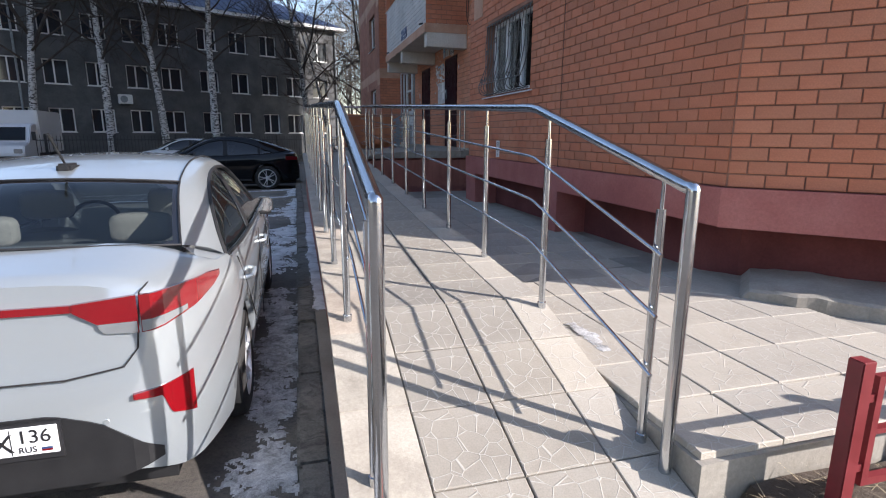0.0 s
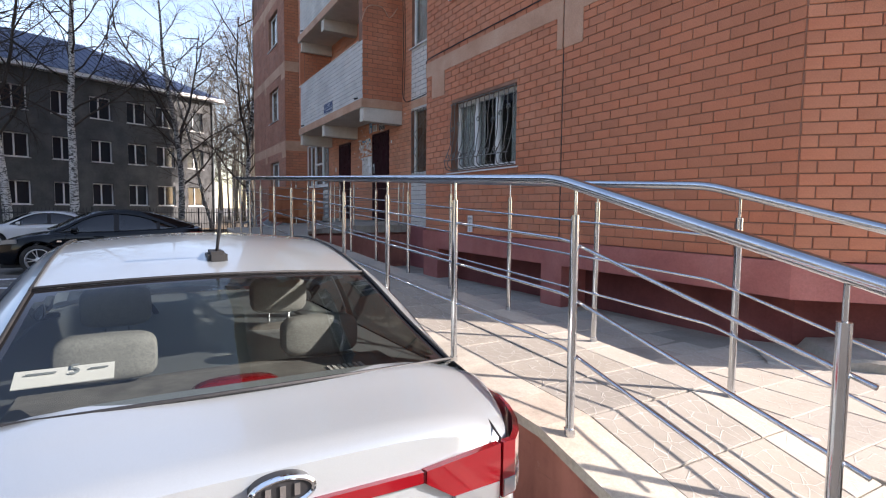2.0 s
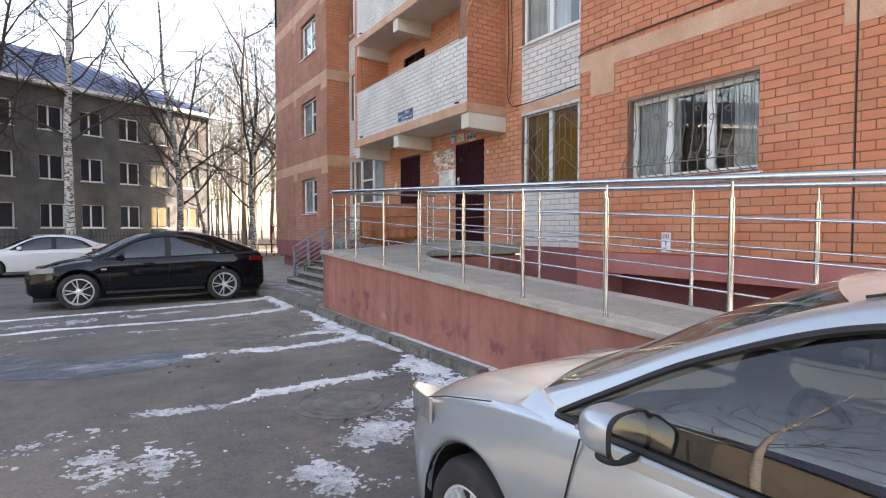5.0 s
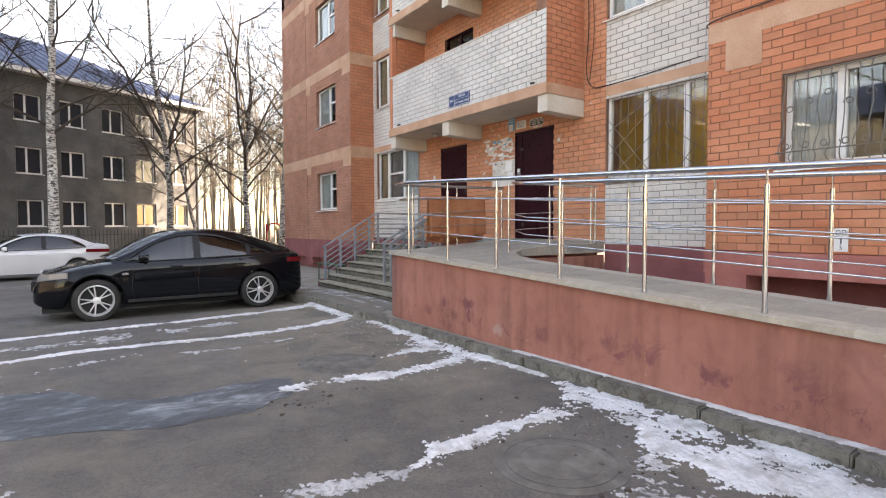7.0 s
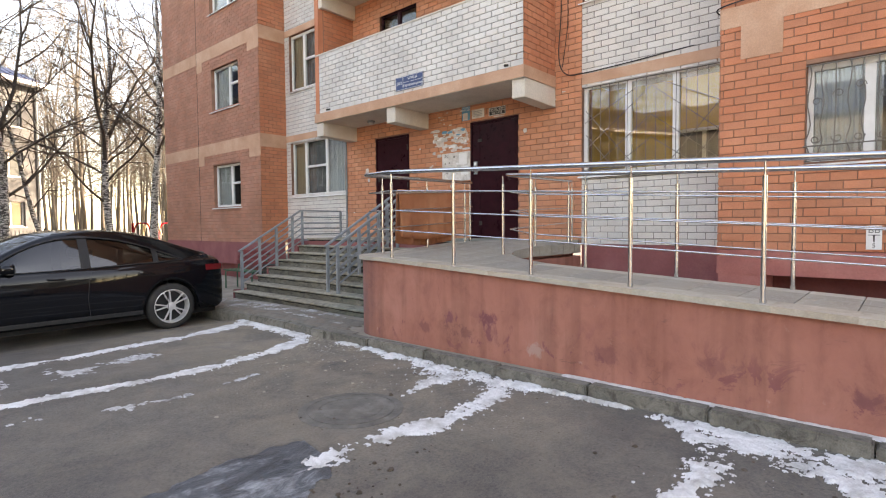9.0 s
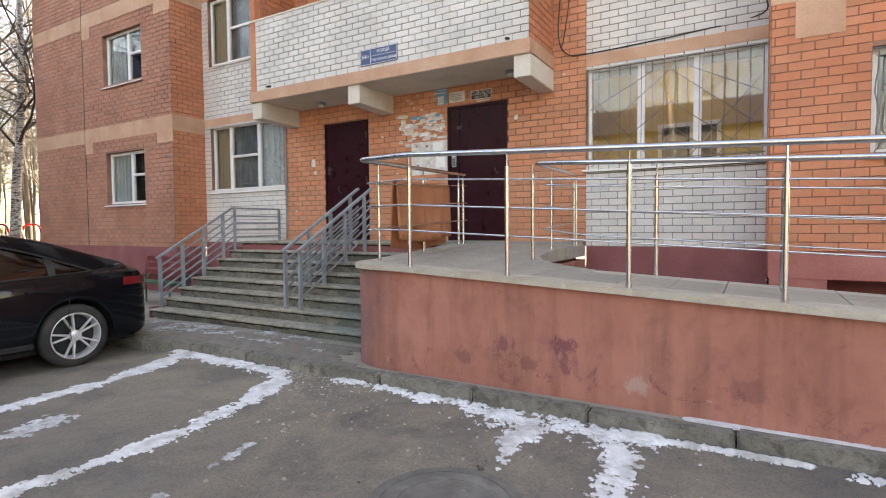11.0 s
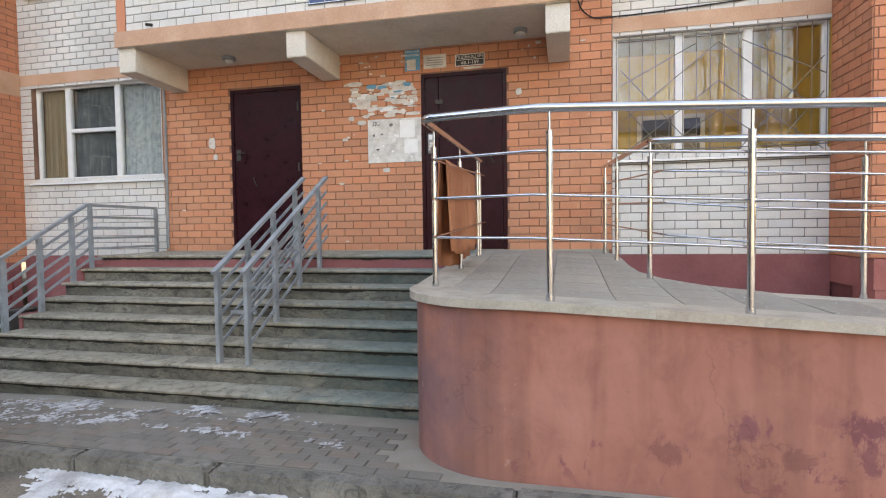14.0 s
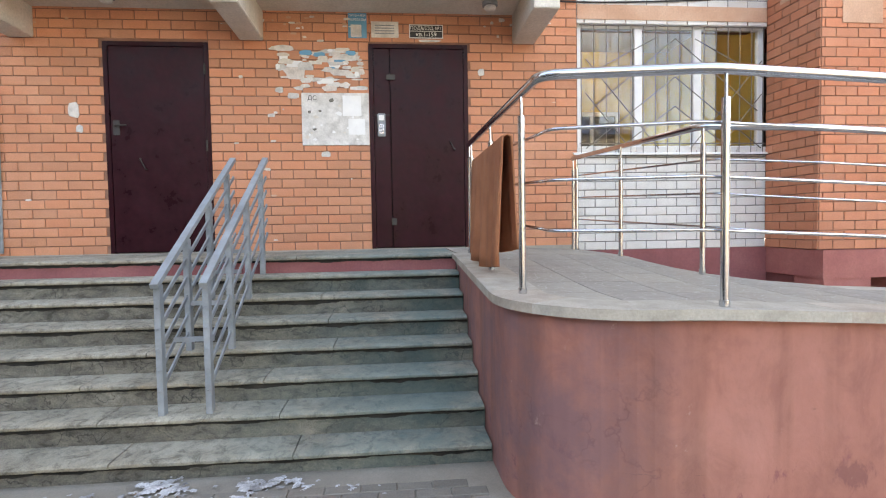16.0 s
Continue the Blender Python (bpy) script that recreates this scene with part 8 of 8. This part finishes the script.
# across the yard, mirrored in the car windows
house("apartment_house", "three storey yellow brick house across the yard", (-52, 66, 0), -90, 75.0, 12.0, 3, 2.85, M_YELLOWBRICK, M_ROOFTILE, [3 + 2.9 * i for i in range(23)])
# Added out of view to fill the southern horizon for reflections and sky light.
house("apartment_house", "unseen three storey house added behind to close the yard", (-52, -46, 0), 0, 60.0, 12.0, 3, 2.85, M_GREYBRICK, M_ROOFTILE, [3 + 2.9 * i for i in range(19)]).rotation_euler.z = radians(180)
bpy.data.objects["apartment_house.002"].location = (14, -46, 0)

bm = bmesh.new()
gx = np.linspace(-60, 90, 70)
rows = []
for j in range(50):
    f = j / 49
    row = []
    for x in gx:
        y = 31.5 + 0.46 * (x + 6) * (1 if x < 8 else 0.6) + f * 70
        row.append((x, max(y, 30.4) + f * 3, 0.012 + 0.10 * max(0, noise.noise((x * .3, y * .3, 1))) * min(1, f * 10)))
    rows.append(row)
sheet(bm, rows)
tagged(part("verge", bm, M_VERGE, smooth=True), "bare lawn with leaf litter among the birches", "ground", kind="structure")

# ---- iron fence before the house ----
fe = thing("iron_fence", "black iron picket fence before the grey house", "fence")
pk = boxes((-0.012, 0.012, -0.012, 0.012, 0.05, 1.5))
tube(pk, [(0, 0, 1.5), (0, 0, 1.62)], 0.02, 6, 0.002)
me_k = bpy.data.meshes.new("picket")
pk.to_mesh(me_k)
pk.free()
me_k.materials.append(M_IRON)
f0, f1 = Vector((-22, 24.9, 0)), Vector((4.0, 37.6, 0))
fl = (f1 - f0).length
for i in range(int(fl / 0.16)):
    o = new("picket", me_k)
    o.parent = fe
    o.location = f0.lerp(f1, i * 0.16 / fl)
for z in (0.25, 1.35):
    part("rail", tubes(((f0 + Vector((0, 0, z)), f1 + Vector((0, 0, z))), 0.02)), M_IRON, fe)
for i in range(11):
    p = f0.lerp(f1, i / 10)
    part("post", boxes((p.x - .04, p.x + .04, p.y - .04, p.y + .04, 0, 1.65)), M_IRON, fe)
# play ground glimpsed between the trunks
pg = thing("play_frame", "yellow and red playground frame among the trees", "play frame")
for k, (x, y, m) in enumerate(((6.4, 41, M_REDLENS), (7.0, 41.2, M_STRAW), (7.9, 41.4, M_REDLENS), (9.2, 42, M_STRAW))):
    part("post", tubes((((x, y, 0), (x, y, 1.9)), 0.07)), m, pg)
    part("arch", tubes((rounded([(x, y, 1.2), (x + .2, y, 1.9), (x + .8, y, 1.9), (x + 1.0, y, 1.2)], .2), 0.05)), m, pg)
low = thing("low_fence", "low dark fence beyond the walkway", "fence")
for i in range(22):
    part("post", boxes((1.0 + i * 0.5, 1.04 + i * 0.5, 36.0 + i * 0.12, 36.04 + i * .12, 0, 0.75)), M_IRON, low)
part("rail", tubes((((1, 36.02, .72), (11.6, 38.56, .72)), .025), (((1, 36.02, .3), (11.6, 38.56, .3)), .02)), M_IRON, low)

# ---- box van ----
vn = thing("box_van", "white light box van parked before the fence", "van", (-12.9, 29.6, 0), 180 + 6)
part("cargo_box", boxes((-1.05, 1.05, -4.2, -0.6, 0.75, 2.75), bevel=0.04), M_CARWHITE, vn)
bm = bmesh.new()
prof = [(-.5, .45), (1.5, .45), (1.55, .75), (1.45, 1.12), (.75, 1.28), (.25, 2.0), (-.1, 2.12), (-.5, 2.12)]
lo = [bm.verts.new((-.96, y, z)) for y, z in prof]
hi = [bm.verts.new((.96, y, z)) for y, z in prof]
bm.faces.new(lo[::-1])
bm.faces.new(hi)
for i in range(len(prof)):
    bm.faces.new((lo[i], lo[(i + 1) % 8], hi[(i + 1) % 8], hi[i]))
bmesh.ops.recalc_face_normals(bm, faces=bm.faces[:])
bmesh.ops.bevel(bm, geom=bm.edges[:], offset=.04, segments=2, affect="EDGES")
part("cab", bm, M_CARWHITE, vn)
bm = bmesh.new()
q = [bm.verts.new(p) for p in ((-.82, .74, 1.36), (.82, .74, 1.36), (.78, .33, 1.95), (-.78, .33, 1.95))]
bm.faces.new(q)
bmesh.ops.solidify(bm, geom=bm.faces[:], thickness=-.03)
part("windscreen", bm, M_DARKGLASS, vn)
for sd in (-1, 1):
    part("headlamp", boxes((sd * .72 - .16, sd * .72 + .16, 1.47, 1.56, .78, .98), bevel=.02), M_CLEARLENS, vn)
    part("wing_mirror", boxes((sd * 1.12 - .08, sd * 1.12 + .08, .55, .62, 1.35, 1.75), bevel=.02), M_PLASTIC, vn)
    for y in (.95, -3.2):
        wheel(vn, sd * .82, y, .35, sd, 5, .22)
part("bumper", boxes((-.98, .98, 1.5, 1.62, .42, .66), bevel=.03), M_PLASTIC, vn)
part("chassis", boxes((-.6, .6, -4.0, 1.3, .35, .72)), M_PLASTIC, vn)


# ---- bare trees ----
def grow(seed, height, r0, lean, limbs, first=0.28, droop=0.0, fork=False, levels=3, thin=0.004):
    """Trunk, limbs and twigs of a bare tree as two meshes."""
    g = random.Random(seed)
    tb, cb = bmesh.new(), bmesh.new()
    pts = []
    p = Vector((0, 0, -0.1))
    d = Vector((lean[0], lean[1], 1)).normalized()
    n = 16
    for i in range(n + 1):
        pts.append(p.copy())
        d = (d + Vector((g.uniform(-.06, .06), g.uniform(-.06, .06), 0.03))).normalized()
        p = p + d * height / n
    tube(tb, pts, r0, 12, r0 * 0.10)
    def branch(bm, start, way, length, r, depth):
        q, w = start.copy(), way.normalized()
        k = (6 if depth < 2 else 4) if levels > 2 else 4
        line = [q.copy()]
        for i in range(k):
            w = (w + Vector((g.uniform(-.22, .22), g.uniform(-.22, .22), g.uniform(-.08, .16) - droop * depth * .35))).normalized()
            q = q + w * length / k
            line.append(q.copy())
        tube(bm, line, r, 5 if depth < 2 and levels > 2 else 3, r * 0.25, caps=False)
        if depth < levels:
            m = (7, 5, 4)[depth]
            for i in range(m):
                f = 0.25 + 0.72 * (i + g.random() * .7) / m
                j = min(int(f * k), k - 1)
                s = line[j].lerp(line[j + 1], f * k - j)
                t = (line[j + 1] - line[j]).normalized()
                side = t.cross(Vector((g.uniform(-1, 1), g.uniform(-1, 1), g.uniform(-1, 1)))).normalized()
                branch(bm, s, t * 0.75 + side * g.uniform(.5, .9), length * g.uniform(.28, .5), max(r * .45, thin), depth + 1)
    for i in range(limbs):
        f = first + (0.97 - first) * (i + g.random()) / limbs
        j = min(int(f * n), n - 1)
        s = pts[j].lerp(pts[j + 1], f * n - j)
        a = i * 2.4 + g.uniform(-.5, .5)
        up = g.uniform(.35, .9)
        branch(cb, s, Vector((math.cos(a), math.sin(a), up)), height * (0.34 * (1 - f) + 0.08) * g.uniform(.8, 1.25), max(r0 * 0.38 * (1.05 - f), .012), 0)
    if fork:
        branch(cb, pts[5], Vector((.45, .1, 1)), height * .55, r0 * .5, 0)
        branch(cb, pts[6], Vector((-.5, -.1, 1)), height * .5, r0 * .45, 0)
    out = []
    for nm, bm in (("trunk", tb), ("crown", cb)):
        me = bpy.data.meshes.new(nm)
        bm.to_mesh(me)
        bm.free()
        me.polygons.foreach_set("use_smooth", [True] * len(me.polygons))
        out.append(me)
    return out


def tree(name, label, meshes, bark, twig, x, y, turn=0, s=1.0, group="birches"):
    t = thing(name, label, "tree", (x, y, 0), turn, group)
    t.scale = (s, s, s)
    for nm, me, mat in (("trunk", meshes[0], bark), ("crown", meshes[1], twig)):
        if not me.materials:
            me.materials.append(mat)
        o = new(nm, me)
        o.parent = t
    return t


A1 = grow(1, 19, .24, (.02, .02), 26, .30, .25)
A2 = grow(2, 17, .22, (.035, .0), 24, .25, .2, True)
A3 = grow(3, 20, .25, (-.04, .03), 28, .28, .2)
D1T = grow(7, 16, .20, (.0, .0), 24, .18, .1, True)
D2T = grow(8, 13, .13, (-.16, .05), 18, .2, .1)
for x, y, m, tr, s in ((-4.6, 35.0, A1, 20, 1.0), (-7.5, 36.0, A2, 160, 1.05), (-10.4, 35.4, A3, 300, 1.0), (-14.3, 35.6, A2, 40, 1.1), (-24, 30, A1, 80, 1.0)):
    tree("birch_tree", "bare white birch with black marked bark", m, M_BIRCH, M_TWIG, x, y, tr, s)
for x, y, m, tr, s in ((0.75, 41.0, D1T, 10, 1.1), (2.9, 43.0, D2T, 30, 1.05), (5.0, 40.0, D1T, 200, 1.05), (6.6, 38.6, A3, 120, .9)):
    tree("bare_tree", "dark bare deciduous tree behind the yard", m, M_OLDBIRCH if m is not A3 else M_BIRCH, M_TWIG, x, y, tr, s, "dark bare trees")
# trees across the yard
B1 = grow(4, 18, .23, (.03, .02), 20, .28, .2, levels=2, thin=.008)
B2 = grow(5, 20, .24, (-.03, .0), 20, .3, .2, levels=2, thin=.008)
for i, (x, y) in enumerate(((-18, 6), (-22, 14), (-19, 22), (-25, 1), (-17, -8), (-24, -16), (-12, -22), (2, -26), (-27, 28))):
    tree("birch_tree", "bare white birch across the yard", (B1, B2)[i % 2], M_BIRCH, M_TWIG, x, y, i * 50, 1.0)
# the wood behind
F1 = grow(21, 18, .13, (.02, 0), 13, .16, .05, levels=2, thin=.014)
F2 = grow(22, 20, .12, (-.03, .02), 13, .2, .05, levels=2, thin=.014)
g = random.Random(77)
k = 0
for i in range(205):
    x, y = g.uniform(4, 46), g.uniform(47, 92)
    if x < 8 and y < 62 and x < (y - 47) * 0.2 + 4.5:
        continue
    tree("woodland_tree", "slender bare woodland tree in a pale hazy tone", (F1, F2)[i % 2], M_HAZYTWIG, M_HAZYTWIG, x, y, g.uniform(0, 360), g.uniform(.8, 1.25), "trees of the wood")

# ---- tiles, copings and pavers ----
def clip(poly, x0, x1, y0, y1):
    for ax, v, keep in ((0, x0, 1), (0, x1, -1), (1, y0, 1), (1, y1, -1)):
        out = []
        for i, p in enumerate(poly):
            q = poly[(i + 1) % len(poly)]
            a, b = (p[ax] - v) * keep, (q[ax] - v) * keep
            if a >= 0:
                out.append(p)
            if (a > 0 > b) or (a < 0 < b):
                t = a / (a - b)
                out.append((p[0] + (q[0] - p[0]) * t, p[1] + (q[1] - p[1]) * t))
        poly = out
        if len(poly) < 3:
            return []
    return poly


def slab_mesh(w, l, h, bevel=0.004):
    bm = bmesh.new()
    c = bevel
    solid(bm, [(0, 0, 0), (w, 0, 0), (w, l, 0), (0, l, 0), (0, 0, h - c), (w, 0, h - c), (w, l, h - c), (0, l, h - c)])
    bm.faces.remove([f for f in bm.faces if all(v.co.z > h - c - 1e-6 for v in f.verts)][0])
    t = [bm.verts.new(p) for p in ((c, c, h), (w - c, c, h), (w - c, l - c, h), (c, l - c, h))]
    bm.verts.ensure_lookup_table()
    e = [bm.verts[i] for i in (4, 5, 6, 7)]
    bm.faces.new(t)
    for i in range(4):
        bm.faces.new((e[i], e[(i + 1) % 4], t[(i + 1) % 4], t[i]))
    me = bpy.data.meshes.new("tile")
    bm.to_mesh(me)
    bm.free()
    return me


rng = random.Random(12)
COLS = ((0.425, 0.80), (0.80, 1.18), (1.18, 1.42))
shapes = {}
for y0, y1, n in ((0.5, 2.9, 6), (2.9, 11.6, 22)):
    step = (y1 - y0) / n
    tilt = math.degrees(math.atan2(surf(y1 - .01) - surf(y0 + .01), y1 - y0 - .02))
    run = step / math.cos(radians(tilt))
    for i in range(n):
        for a, b in COLS:
            key = (a, round(b - a, 3), round(run, 4))
            if key not in shapes:
                shapes[key] = slab_mesh(b - a - 0.007, run - 0.007, 0.03)
                shapes[key].materials.append(M_WEBPALE if a > 1.1 else M_WEB)
            o = new("tile", shapes[key])
            y = y0 + i * step + 0.003
            o.matrix_basis = pose(a + 0.0035, y, surf(y + 1e-4) - 0.028 + rng.uniform(-.0015, .0015), tilt)
            o.parent = RAMP_BED
LAND = [(0.425, 11.6)] + INNER[1:] + [(RX - 0.04, 14.04), (2.95, 14.04), (2.9, 13.79)] + offset(ARC, 0.25)[::-1]
bed = bpy.data.objects["landing_bed"]
for i in range(10):
    for j in range(7):
        x0, y0 = 0.425 + i * 0.38, 11.6 + j * 0.38
        poly = clip(LAND, x0 + .003, x0 + .377, y0 + .003, y0 + .377)
        if len(poly) < 3:
            continue
        cx, cy = sum(p[0] for p in poly) / len(poly), sum(p[1] for p in poly) / len(poly)
        bm = bmesh.new()
        prism(bm, [(p[0] - cx, p[1] - cy) for p in poly], lambda x, y: 1.15 - 1.2, lambda x, y: top(x + cx, y + cy) - 1.2)
        bmesh.ops.recalc_face_normals(bm, faces=bm.faces[:])
        o = part("tile", bm, M_WEB, bed)
        o.location = (cx, cy, 1.2)

# coping along the outer edge
line = [Vector(p) for p in EDGE if p[1] > 0.5]
dense = [line[0]]
for a, b in zip(line, line[1:]):
    k = max(1, int((b - a).length / 0.1))
    dense += [a.lerp(b, (i + 1) / k) for i in range(k)]
pts = [(p.x, p.y) for p in dense]
outer, inner = offset(pts, -0.05), offset(pts, 0.252)
i = 0
while i < len(pts) - 1:
    e = i
    ln = 0.0
    while e < len(pts) - 1 and ln < 0.44:
        ln += (dense[e + 1] - dense[e]).length
        e += 1
    ring = [inner[k] for k in range(i, e + 1)] + [outer[k] for k in range(e, i - 1, -1)]
    ring = ring[::-1]
    cx, cy = pts[i]
    bm = bmesh.new()
    def zt(x, y):
        return top(min(x + cx, 9), y + cy) + 0.004
    lift = rng.uniform(-.002, .002)
    bot = lambda x, y: zt(x, y) - 0.05
    upp = lambda x, y: zt(x, y) + lift
    prism(bm, [(p[0] - cx, p[1] - cy) for p in ring], bot, upp)
    bmesh.ops.recalc_face_normals(bm, faces=bm.faces[:])
    o = part("coping_tile", bm, M_COPING, RAMP)
    o.location = (cx, cy, 0)
    i = e

# pavement beside the ramp
me = slab_mesh(0.393, 0.393, 0.03)
me.materials.append(M_WEBPALE)
for i in range(5):
    for j in range(22):
        x, y = 1.44 + i * 0.40, 1.50 + j * 0.40
        if x + y > 6.35 and y < 3.4 or x > 3.3:
            continue
        o = new("tile", me)
        zz = (0.475 if y < 3.9 else 0.425) + rng.uniform(-.004, .004)
        o.matrix_basis = pose(x, y, zz, rng.uniform(-.4, .4), rng.uniform(-.4, .4), 0)
        o.parent = PAVE

# small pavers before the steps
me = slab_mesh(0.094, 0.194, 0.03, 0.005)
me.materials.append(M_PAVER)
rest = bmesh.new()
count = 0
for i in range(8):
    for j in range(80):
        x, y = 0.075 + i * 0.10, 13.75 + j * 0.20 - (0.1 if i % 2 else 0)
        if (x < 0.95 and y < 14.08 and math.hypot(x - 0.82, y - 13.4) < 0.80) or y < 13.6:
            continue
        if 14.0 < y < 18.4 and count < 300:
            o = new("paver", me)
            o.matrix_basis = pose(x + .003, y + .003, walk_z(x, y) - 0.018 + rng.uniform(-.0015, .0015), rng.uniform(-.4, .4), 2.3 + rng.uniform(-.4, .4), rng.uniform(-.5, .5))
            o.parent = WALKWAY
            count += 1
        else:
            box(rest, x + .003, x + .097, y + .003, y + .197, 0.06, walk_z(x + .05, y + .1) + 0.012 + rng.uniform(-.002, .002))
tagged(part("pavers", rest, M_PAVER, WALKWAY), kind="stuff")

# ---- brickwork, laid last ----
lay_bricks()
